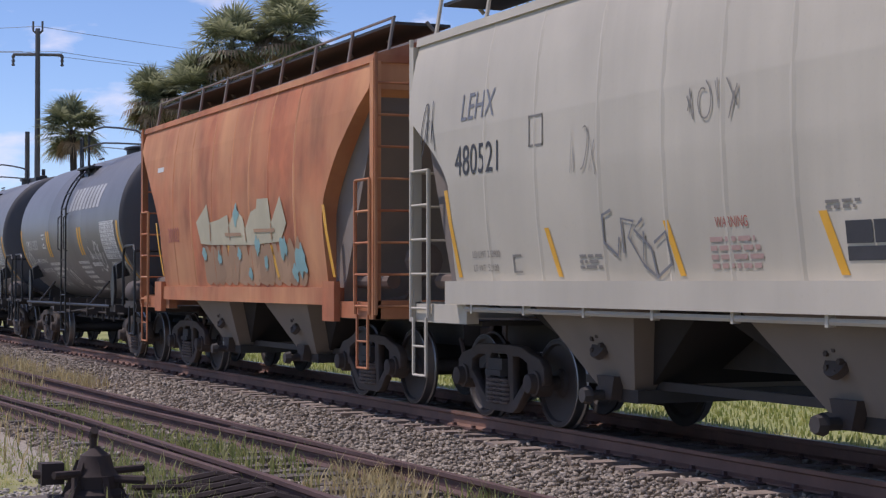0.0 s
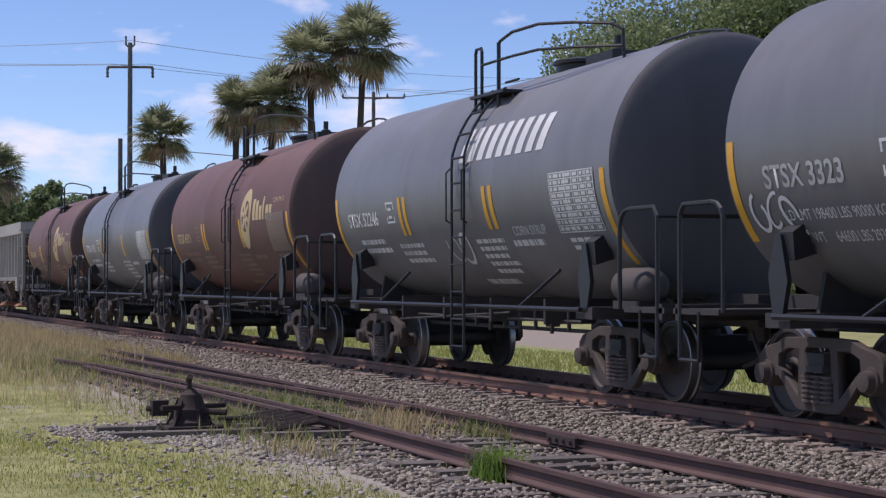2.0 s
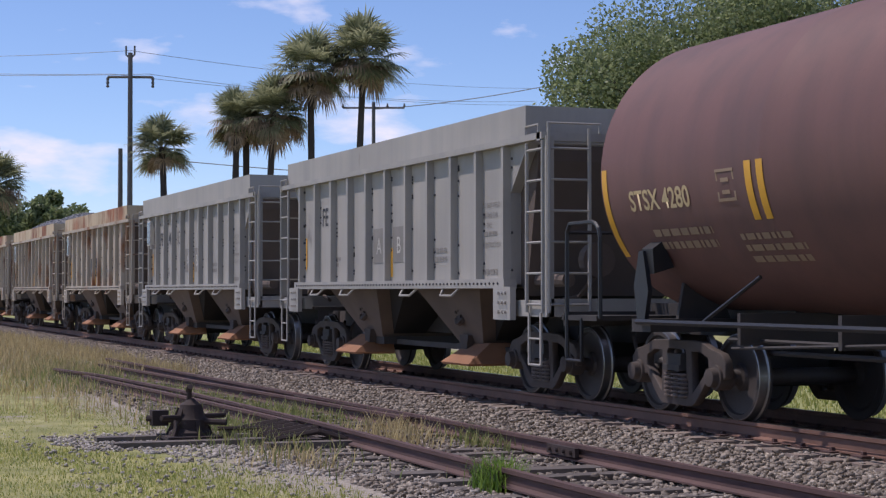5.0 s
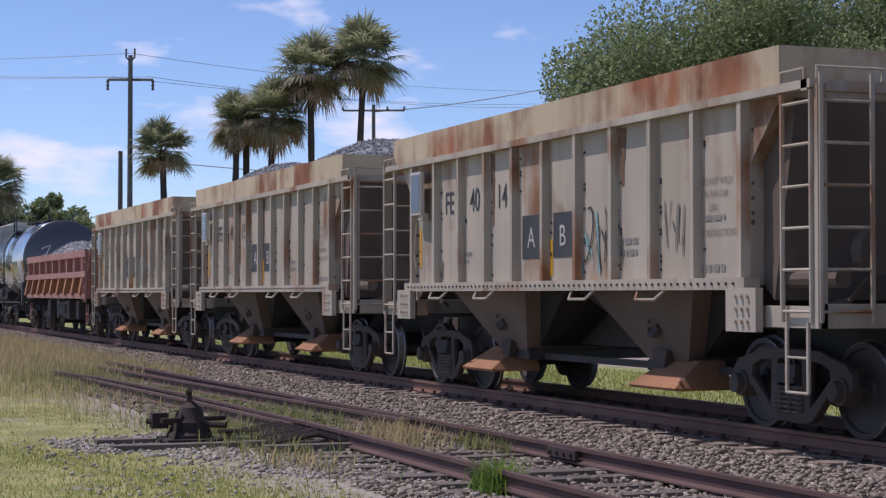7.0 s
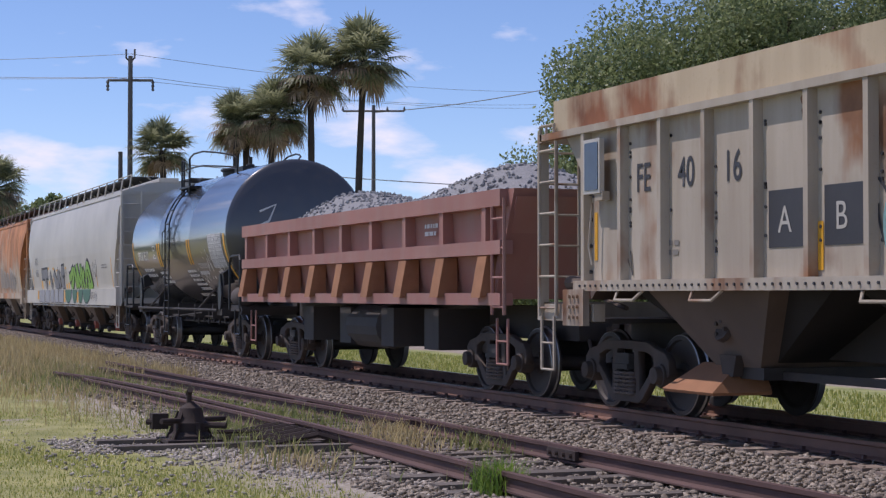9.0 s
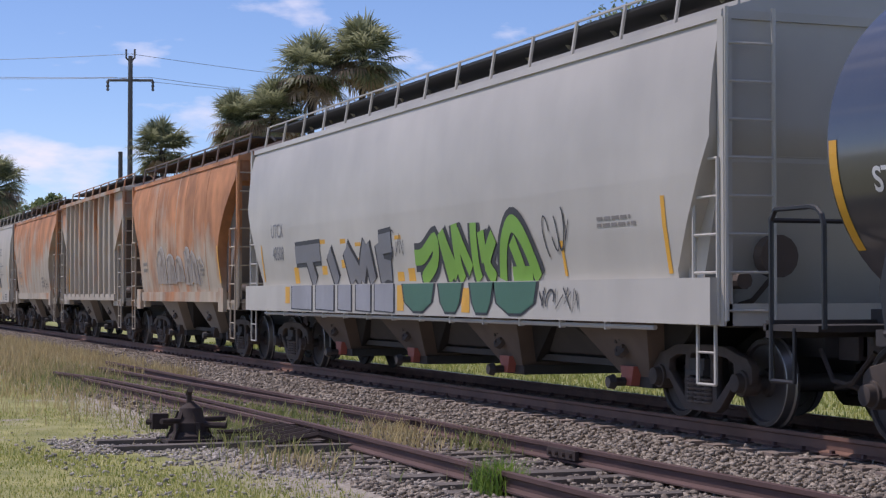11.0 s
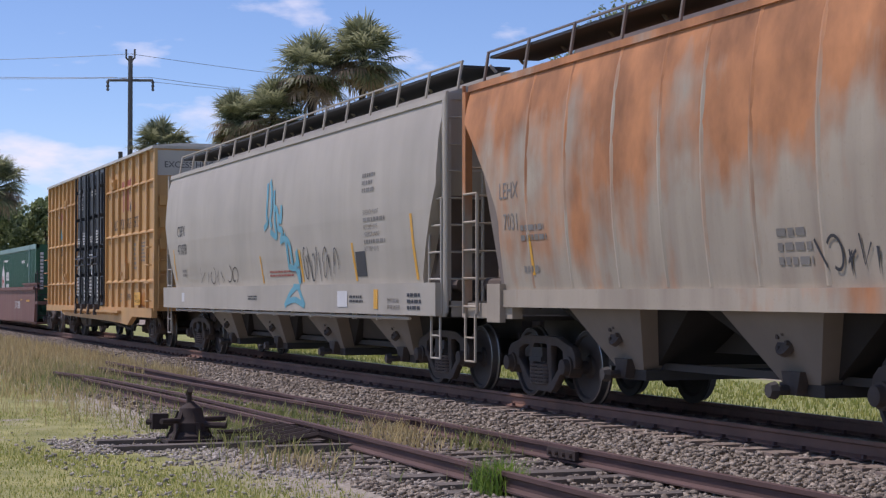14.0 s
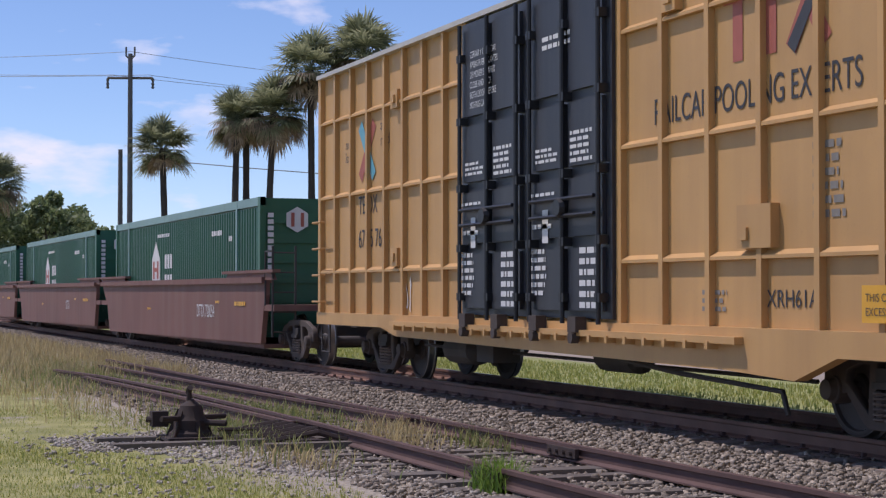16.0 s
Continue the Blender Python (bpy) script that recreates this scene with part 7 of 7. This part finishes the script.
G0 = -0.37
utility_pole("tall grey power pole with one crossarm and a forked top", (-89.7, 6.4, G0), 13.6 - G0, 0.16, 1.25, 12.35 - G0, 1.15, True)
utility_pole("short dark stub pole beside a power pole", (-93.8, 6.65, G0), 9.0 - G0, 0.16)
utility_pole("wooden utility pole with a wide crossarm", (-113.7, 27.5, G0), 14.3 - G0, 0.17, 1.2, 13.9 - G0, 2.1)
utility_pole("plain grey pole standing before the oak", (-102.5, 56.7, G0), 24.0, 0.22)
for pole_end, left_end, right_end in (((-89.6, 6.39, 13.7), (-99.8, -6.45, 14.0), (-137.2, 50.0, 18.7)), ((-89.95, 5.56, 12.5), (-99.8, -6.45, 13.4), (-137.2, 50.0, 17.6)),
                                      ((-89.3, 7.24, 12.5), (-99.8, -6.45, 13.2), (-137.2, 50.0, 17.3))):
    wire(pole_end, left_end, 0.12, 0.013)
    wire(pole_end, right_end, 0.5, 0.013)
wire((-108.45, 13.42, 9.49), (-100.0, 36.0, 7.9), 0.15, 0.03)
wire((-113.7, 27.5, 13.8), (-102.5, 56.7, 21.5), 1.4, 0.03)

# ------------------------------------------------------------------ palms


def palm(at, height, crown, lean, seed, fat=0.17, dead=0.35, fronds=46):
    """A cabbage palm: leaning trunk and a crown of fan fronds cut into narrow leaflets, dead ones hanging."""
    rng = random.Random(seed)
    p = thing("palm_tree", "cabbage palm with fan fronds and a skirt of dead leaves", "palm tree", "palms beyond the railway")
    p.location = at
    top = Vector((lean[0], lean[1], height))
    bm = bmesh.new()
    rings = []
    n = 9
    for k in range(15):
        u = k / 14
        c = Vector((lean[0] * u * u, lean[1] * u * u, height * u))
        r = fat * (1.25 - 0.35 * u if u < 0.8 else 1.0) * (1 + 0.05 * rng.uniform(-1, 1))
        rings.append([bm.verts.new(c + Vector((r * math.cos(6.2832 * i / n), r * math.sin(6.2832 * i / n), 0))) for i in range(n)])
    for a, b in zip(rings, rings[1:]):
        for i in range(n):
            bm.faces.new((a[i], a[(i + 1) % n], b[(i + 1) % n], b[i]))
    part("trunk", bm, M_TRUNK, p, smooth=True)
    for name, mat_, count, lo, hi in (("crown", M_FROND, int(fronds * 1.9), -0.7, 1.5), ("dead_fronds", M_DEADFROND, int(fronds * dead * 0.7), -1.15, -0.15)):
        bm = bmesh.new()
        for k in range(count):
            az = rng.random() * 6.2832
            el = rng.uniform(lo, hi)
            if name == "crown":
                el = lo + (hi - lo) * (k + rng.random()) / count
            L = crown * rng.uniform(0.24, 0.46)
            d = Vector((math.cos(az) * math.cos(el), math.sin(az) * math.cos(el), math.sin(el)))
            sidev = d.cross(Vector((0, 0, 1)))
            if sidev.length < 0.1:
                sidev = Vector((1, 0, 0))
            sidev.normalize()
            nrm = sidev.cross(d)
            hub = top + d * L * 0.8 + Vector((0, 0, -0.10 * L))
            bar(bm, top + Vector((0, 0, -0.1)), hub, 0.018, 3)
            R = crown * rng.uniform(0.26, 0.34)
            m = 22
            for i in range(m):
                a = -2.0 + 4.0 * (i + rng.uniform(-0.2, 0.2)) / (m - 1)
                ray = d * math.cos(a) + sidev * math.sin(a)
                perp = (d * -math.sin(a) + sidev * math.cos(a)) * (R * 0.042)
                ln = R * (1.0 - 0.25 * abs(a) / 2.0) * rng.uniform(0.85, 1.1)
                mid = hub + ray * ln * 0.6 + nrm * 0.05
                tip = hub + ray * ln * 1.12 + Vector((0, 0, -ln * rng.uniform(0.05, 0.3))) if name == "crown" else hub + ray * ln * 0.85 + Vector((0, 0, -ln * 0.35))
                v = [bm.verts.new(q) for q in (hub, mid + perp, tip, mid - perp)]
                bm.faces.new((v[0], v[1], v[3]))
                bm.faces.new((v[1], v[2], v[3]))
        me = bpy.data.meshes.new(name)
        bm.to_mesh(me)
        bm.free()
        me.materials.append(mat_)
        put(name, me, p)
    return p


def palm_at(x, y, top_z, crown, seed, lean=(0, 0), **kw):
    return palm((x - lean[0], y - lean[1], G0), top_z - G0, crown, lean, seed, **kw)


palm_at(-89.2, 7.95, 8.75, 3.3, 1, (-0.3, -0.15), dead=0.4, fronds=32)
palm_at(-85.4, 17.6, 13.45, 4.3, 2, (0.15, 0.35), dead=0.4, fronds=36)
palm_at(-86.3, 15.0, 12.8, 4.1, 3, (0.0, -0.1), dead=0.9, fronds=32)
palm_at(-87.1, 13.3, 10.6, 3.7, 4, (0.0, 0.35), dead=0.9, fronds=34)
palm_at(-88.0, 11.6, 10.3, 3.3, 5, (0.1, 0.15), dead=0.8, fronds=30)
palm_at(-88.5, 12.2, 9.9, 3.0, 6, (0.0, 0.0), dead=0.9, fronds=28)
palm_at(-92.0, -0.05, 6.95, 3.2, 7, (0.0, 0.0), dead=0.8, fronds=34)

# ------------------------------------------------------------------ broadleaf trees


def broadleaf(at, height, spread, seed, label, leaves=9000, leaf=0.32, name="oak_tree", clumps=34, low=0.35, category="tree", group=""):
    rng = random.Random(seed)
    t = thing(name, label, category, group)
    t.location = at
    bm = bmesh.new()
    centres = []
    for k in range(clumps):
        az = rng.random() * 6.2832
        r = spread * math.sqrt(rng.random()) * 0.85
        zz = height * (low + (1 - low) * rng.random() * (1 - 0.55 * (r / spread) ** 2))
        centres.append((Vector((r * math.cos(az), r * math.sin(az), zz)), spread * rng.uniform(0.16, 0.30)))
    lathe(bm, [(0, height * 0.045), (height * 0.12, height * 0.03), (height * 0.34, height * 0.026)], "z", n=10)
    for c, r in centres[::2]:
        bar(bm, (0, 0, height * rng.uniform(0.2, 0.34)), c * 0.6 + Vector((0, 0, height * 0.12)), height * 0.012, 6)
        bar(bm, c * 0.6 + Vector((0, 0, height * 0.12)), c, height * 0.006, 5)
    part("trunk", bm, M_BARK, t, "trunk with spreading limbs", True)
    g = np.random.default_rng(seed)
    per = leaves // clumps
    mid = np.repeat(np.array([tuple(c) for c, r in centres]), per, 0)
    rad = np.repeat(np.array([r for c, r in centres]), per)
    n = len(rad)

    def unit(v):
        return v / np.linalg.norm(v, axis=1)[:, None]

    d = unit(g.normal(0, 1, (n, 3)) * (1, 1, 0.8))
    q = mid + d * (rad * g.random(n) ** 0.33 * g.uniform(0.85, 1.1, n))[:, None]
    u = unit(g.normal(0, 1, (n, 3)))
    w = unit(np.cross(u, g.normal(0, 1, (n, 3))))
    size = (leaf * g.uniform(0.6, 1.3, n))[:, None]
    v = np.stack([q + u * size, q + w * size * 0.55, q - u * size, q - w * size * 0.55], 1)
    me = bpy.data.meshes.new("crown")
    me.vertices.add(n * 4)
    me.vertices.foreach_set("co", v.ravel())
    me.loops.add(n * 4)
    me.loops.foreach_set("vertex_index", np.arange(n * 4))
    me.polygons.add(n)
    me.polygons.foreach_set("loop_start", np.arange(n) * 4)
    me.update(calc_edges=True)
    me.validate()
    me.materials.append(M_OAK)
    put("crown", me, t)
    return t


broadleaf((-78.0, 36.5, G0), 18.0, 11.5, 11, "large live oak with a broad dense crown", 230000, 0.12, clumps=120, low=0.25)
broadleaf((-92.0, 34.0, G0), 11.5, 8.0, 12, "live oak with a low rounded crown", 100000, 0.12, clumps=48, low=0.2)
broadleaf((-70.0, 44.0, G0), 18.5, 9.0, 19, "tall live oak at the end of a row", 110000, 0.12, clumps=50, low=0.3)
for k, (x, y, h, s) in enumerate(((-160, 4.0, 11.5, 6.0), (-168, 9.5, 9.0, 6.0), (-175, 17.0, 8.0, 7.0), (-180, -1.5, 8.0, 6.0), (-185, 27.0, 7.5, 8.0), (-172, -7.5, 9.0, 5.0), (-160, 12.6, 10.5, 4.5), (-166, 15.5, 9.0, 5.0))):
    broadleaf((x, y, G0), h, s, 20 + k, "distant broadleaf tree in a far tree line", 11000, 0.26, "far_tree", 22, 0.25, group="distant trees")


def far_woods():
    """A low belt of distant scrub that closes the horizon."""
    rng = random.Random(77)
    vs, fs = [], []
    for k in range(26000):
        a = rng.random()
        x, y = -215 + 70 * a + rng.uniform(-8, 8), -60 + 260 * a + rng.uniform(-8, 8)
        z = G0 + rng.random() ** 1.4 * (4.2 + 1.8 * noise.noise((a * 30, 0, 0)))
        q = Vector((x, y, z))
        u = Vector((rng.gauss(0, 1), rng.gauss(0, 1), rng.gauss(0, 1))).normalized()
        w = u.cross(Vector((rng.gauss(0, 1), rng.gauss(0, 1), 1))).normalized()
        s = rng.uniform(0.4, 0.9)
        i = len(vs)
        vs += [q + u * s, q + w * s * 0.6, q - u * s, q - w * s * 0.6]
        fs.append((i, i + 1, i + 2, i + 3))
    me = bpy.data.meshes.new("far_woods")
    me.from_pydata([tuple(v) for v in vs], [], fs)
    me.materials.append(M_OAK)
    tagged(new("far_woods", me), "low belt of distant green scrub along the horizon", "woods", kind="stuff")


far_woods()

# ------------------------------------------------------------------ ties, ballast, grass


def tie_mesh(w, l, h):
    bm = bmesh.new()
    box(bm, -w / 2, w / 2, -l / 2, l / 2, -h, 0)
    return finish(bm, "tie", M_TIE, bevel=0.012)


rng = random.Random(15)
tie = tie_mesh(0.23, 2.6, 0.18)
for k in range(170):
    x = -95 + k * 0.52
    ob = put("tie", tie, TRACK, (x + rng.uniform(-0.03, 0.03), rng.uniform(-0.05, 0.05), -0.172 + rng.uniform(-0.008, 0.004)))
    ob.rotation_euler = (0, rng.uniform(-0.03, 0.03), rng.uniform(-0.02, 0.02))
bm = bmesh.new()
for k in range(170):
    x = -95 + k * 0.52
    for y in (-0.755, 0.755):
        box(bm, x - 0.09, x + 0.09, y - 0.17, y + 0.17, -0.172, -0.158)
        for s in (-1, 1):
            box(bm, x - 0.02, x + 0.02, y + s * 0.085 - 0.02, y + s * 0.085 + 0.02, -0.16, -0.125)
tagged(part("tie_plates", bm, M_SIDING, TRACK, "rusty tie plates and spikes"), kind="stuff")
old = tie_mesh(0.22, 2.5, 0.16)
old.materials.clear()
old.materials.append(M_OLDTIE)
for k in range(52):
    x = -36 + k * 0.56
    y = -3.85 - 0.25 * max(0, min(1, (-20 - x) / 16))
    ob = put("tie", old, SIDING, (x + rng.uniform(-0.06, 0.06), y + rng.uniform(-0.15, 0.1), -0.262 + rng.uniform(-0.025, 0.012)))
    ob.rotation_euler = (0, rng.uniform(-0.03, 0.03), rng.uniform(-0.08, 0.08))


def scatter_stones(name, label, count, place, size, material, seed):
    g = np.random.default_rng(seed)
    xyz = place(g, count)
    n = len(xyz)
    unit = np.array([(-1, -1, -1), (1, -1, -1), (1, 1, -1), (-1, 1, -1), (-1, -1, 1), (1, -1, 1), (1, 1, 1), (-1, 1, 1)], float)
    jit = unit[None] * g.uniform(0.45, 1.0, (n, 8, 1)) * np.array([1.0, 0.8, 0.6]) + g.normal(0, 0.12, (n, 8, 3))
    a, b = g.uniform(0, 6.283, n), g.normal(0, 0.5, n)
    ca, sa, cb, sb = np.cos(a), np.sin(a), np.cos(b), np.sin(b)
    x, y, z = jit[..., 0], jit[..., 1], jit[..., 2]
    y, z = y * cb[:, None] - z * sb[:, None], y * sb[:, None] + z * cb[:, None]
    x, y = x * ca[:, None] - y * sa[:, None], x * sa[:, None] + y * ca[:, None]
    s = g.uniform(size[0], size[1], n)[:, None]
    v = np.stack([x * s, y * s, z * s], -1) + xyz[:, None, :]
    faces = np.array([(3, 2, 1, 0), (4, 5, 6, 7), (0, 1, 5, 4), (1, 2, 6, 5), (2, 3, 7, 6), (3, 0, 4, 7)])
    f = (faces[None] + 8 * np.arange(n)[:, None, None]).reshape(-1, 4)
    me = bpy.data.meshes.new(name)
    me.vertices.add(n * 8)
    me.vertices.foreach_set("co", v.ravel())
    me.loops.add(len(f) * 4)
    me.loops.foreach_set("vertex_index", f.ravel())
    me.polygons.add(len(f))
    me.polygons.foreach_set("loop_start", np.arange(len(f)) * 4)
    me.update(calc_edges=True)
    me.validate()
    me.materials.append(material)
    return tagged(new(name, me), label, "ballast", kind="stuff")


def shoulder(g, n):
    x = -8 - 82 * g.random(n) ** 1.7
    y = g.uniform(-3.05, 1.9, n)
    keep = ~((y > -0.62) & (y < 0.6) & (g.random(n) < 0.5))
    x, y = x[keep], y[keep]
    z = np.where(y > -1.75, -0.215, -0.215 - (np.clip(-1.75 - y, 0, 1.3)) * 0.075) + g.normal(0, 0.014, len(x))
    return np.stack([x, y, z], 1)


def between(g, n):
    x = -8 - 30 * g.random(n) ** 1.3
    y = g.uniform(-5.6, -3.0, n) - 0.02 * (x + 14) * 0.3
    z = np.full(n, -0.30) + g.normal(0, 0.014, n)
    keep = (g.random(n) < 0.75)
    return np.stack([x, y, z], 1)[keep]


def verge_edge(x, y):
    """Where the bare gravel by the switch gives way to grass, an uneven line."""
    edge = -7.3 + (x + 20) * 0.34 if x > -20.3 else -7.3 + (-20.3 - x) * 2.2
    return edge + 0.75 * noise.noise((x * 0.8, y * 0.9, 5.0)) + 0.35 * noise.noise((x * 2.6, y * 2.6, 8.0))


def verge(g, n):
    x = -9 - 12.5 * g.random(n)
    y = -4.8 - 3.0 * g.random(n)
    bare = np.array([b > verge_edge(a, b) for a, b in zip(x, y)]) | (g.random(n) < 0.05)
    x, y = x[bare], y[bare]
    z = np.full(len(x), -0.31) + g.normal(0, 0.01, len(x))
    return np.stack([x, y, z], 1)


scatter_stones("ballast", "pale grey-brown crushed stone ballast along the main line", 85000, shoulder, (0.016, 0.037), M_STONE, 1)
scatter_stones("siding_gravel", "sparse crushed stone between the siding rails", 26000, between, (0.014, 0.036), M_STONE, 2)
scatter_stones("verge_gravel", "loose gravel spread over the verge", 24000, verge, (0.010, 0.030), M_PALESTONE, 3)


def scatter_blades(name, label, xyz, height, width, material, seed, splay=0.5):
    g = np.random.default_rng(seed)
    n = len(xyz)
    az = g.uniform(0, 6.283, n)
    h = g.uniform(0.5, 1.2, n) * height
    lean = g.uniform(0.05, splay, n) * h
    dx, dy = np.cos(az), np.sin(az)
    w = width * g.uniform(0.6, 1.3, n)
    base = xyz
    side = np.stack([-dy, dx, np.zeros(n)], 1) * w[:, None]
    mid = base + np.stack([dx * lean * 0.35, dy * lean * 0.35, h * 0.6], 1)
    tip = base + np.stack([dx * lean, dy * lean, h], 1)
    v = np.stack([base - side, base + side, mid + side * 0.7, mid - side * 0.7, tip], 1)
    f4 = (np.array([0, 1, 2, 3])[None] + 5 * np.arange(n)[:, None])
    f3 = (np.array([3, 2, 4])[None] + 5 * np.arange(n)[:, None])
    me = bpy.data.meshes.new(name)
    me.vertices.add(n * 5)
    me.vertices.foreach_set("co", v.ravel())
    loops = np.concatenate([f4.ravel(), f3.ravel()])
    me.loops.add(len(loops))
    me.loops.foreach_set("vertex_index", loops)
    me.polygons.add(2 * n)
    me.polygons.foreach_set("loop_start", np.concatenate([np.arange(n) * 4, 4 * n + np.arange(n) * 3]))
    me.update(calc_edges=True)
    me.validate()
    me.materials.append(material)
    return tagged(new(name, me), label, "grass", kind="stuff")


def lawn(g, n, x0, x1, y0, y1, power=1.0, bare=0.1):
    x = x1 - (x1 - x0) * g.random(n) ** power
    y = g.uniform(y0, y1, n)
    keep = np.array([noise.noise((a * 0.55, b * 0.9, 3.0)) > -bare for a, b in zip(x, y)])
    # the gravel verge by the switch stays thinly grown
    bare = np.array([b > verge_edge(a, b) - 0.12 for a, b in zip(x, y)])
    keep &= ~(bare & (y < 0) & (x > -24) & (g.random(n) < 0.93))
    x, y = x[keep], y[keep]
    return np.stack([x, y, np.full(len(x), -0.335)], 1)


g_ = np.random.default_rng(6)
scatter_blades("lawn_grass", "short patchy yellow-green lawn grass", lawn(g_, 150000, -58, -9, -10.8, -5.7, 1.6, 0.55), 0.055, 0.006, M_GRASSBLADE, 7)
scatter_blades("far_lawn_grass", "bright mown grass beyond the main line", lawn(g_, 22000, -60, -14, 2.6, 7.0, 1.0, 0.9), 0.08, 0.012, M_GRASSBLADE, 8)
scatter_blades("dry_grass", "tall dry straw-coloured grass beside the track", lawn(g_, 24000, -75, -34, -7.5, -2.4, 1.0, 0.25), 0.30, 0.010, M_DRYBLADE, 9)


def clump(cx, cy, rx, ry, n, seed):
    g = np.random.default_rng(seed)
    return np.stack([cx + g.normal(0, rx, n), cy + g.normal(0, ry, n), np.full(n, -0.33)], 1)


weeds = [clump(-22.5, -4.1, 1.4, 0.35, 900, 1), clump(-20.0, -5.4, 1.8, 0.3, 1100, 2), clump(-33.0, -5.2, 2.5, 0.5, 1500, 3), clump(-17.5, -3.2, 0.5, 0.12, 260, 4),
         clump(-27.0, -4.5, 2.0, 0.3, 900, 5), clump(-38, -4.6, 3, 0.5, 1500, 6)]
scatter_blades("weeds", "green weeds growing between the siding rails", np.concatenate(weeds), 0.22, 0.009, M_WEED, 10, 0.8)
dry = [clump(-19.6, -3.45, 0.5, 0.15, 260, 11), clump(-18.4, -3.9, 0.7, 0.25, 300, 12), clump(-16.5, -5.6, 0.5, 0.2, 120, 13), clump(-30, -6.2, 4, 0.8, 1200, 14)]
scatter_blades("dry_weeds", "dry brown weeds among the rails", np.concatenate(dry), 0.24, 0.008, M_DRYBLADE, 11, 0.9)
scatter_blades("grass_tuft", "bright green tuft of grass by the rail", clump(-13.6, -4.62, 0.13, 0.10, 420, 21), 0.30, 0.008, M_TUFT, 12, 0.9)

# ------------------------------------------------------------------ how the train runs
SPEED = 16.5
CLIP = 16.0


def motions():
    for car, u in TRAIN:
        walk(car, [(float(t), pose(u + SPEED * t, 0, 0)) for t in range(17)])
    turn = SPEED / WHEEL_R * 180 / math.pi
    for w, dx in WHEELSETS:
        walk(w, [(k / FPS, pose(dx, 0, WHEEL_R, 0, (turn * k / FPS) % 360, 0)) for k in range(int(CLIP * FPS) + 1)])


motions()
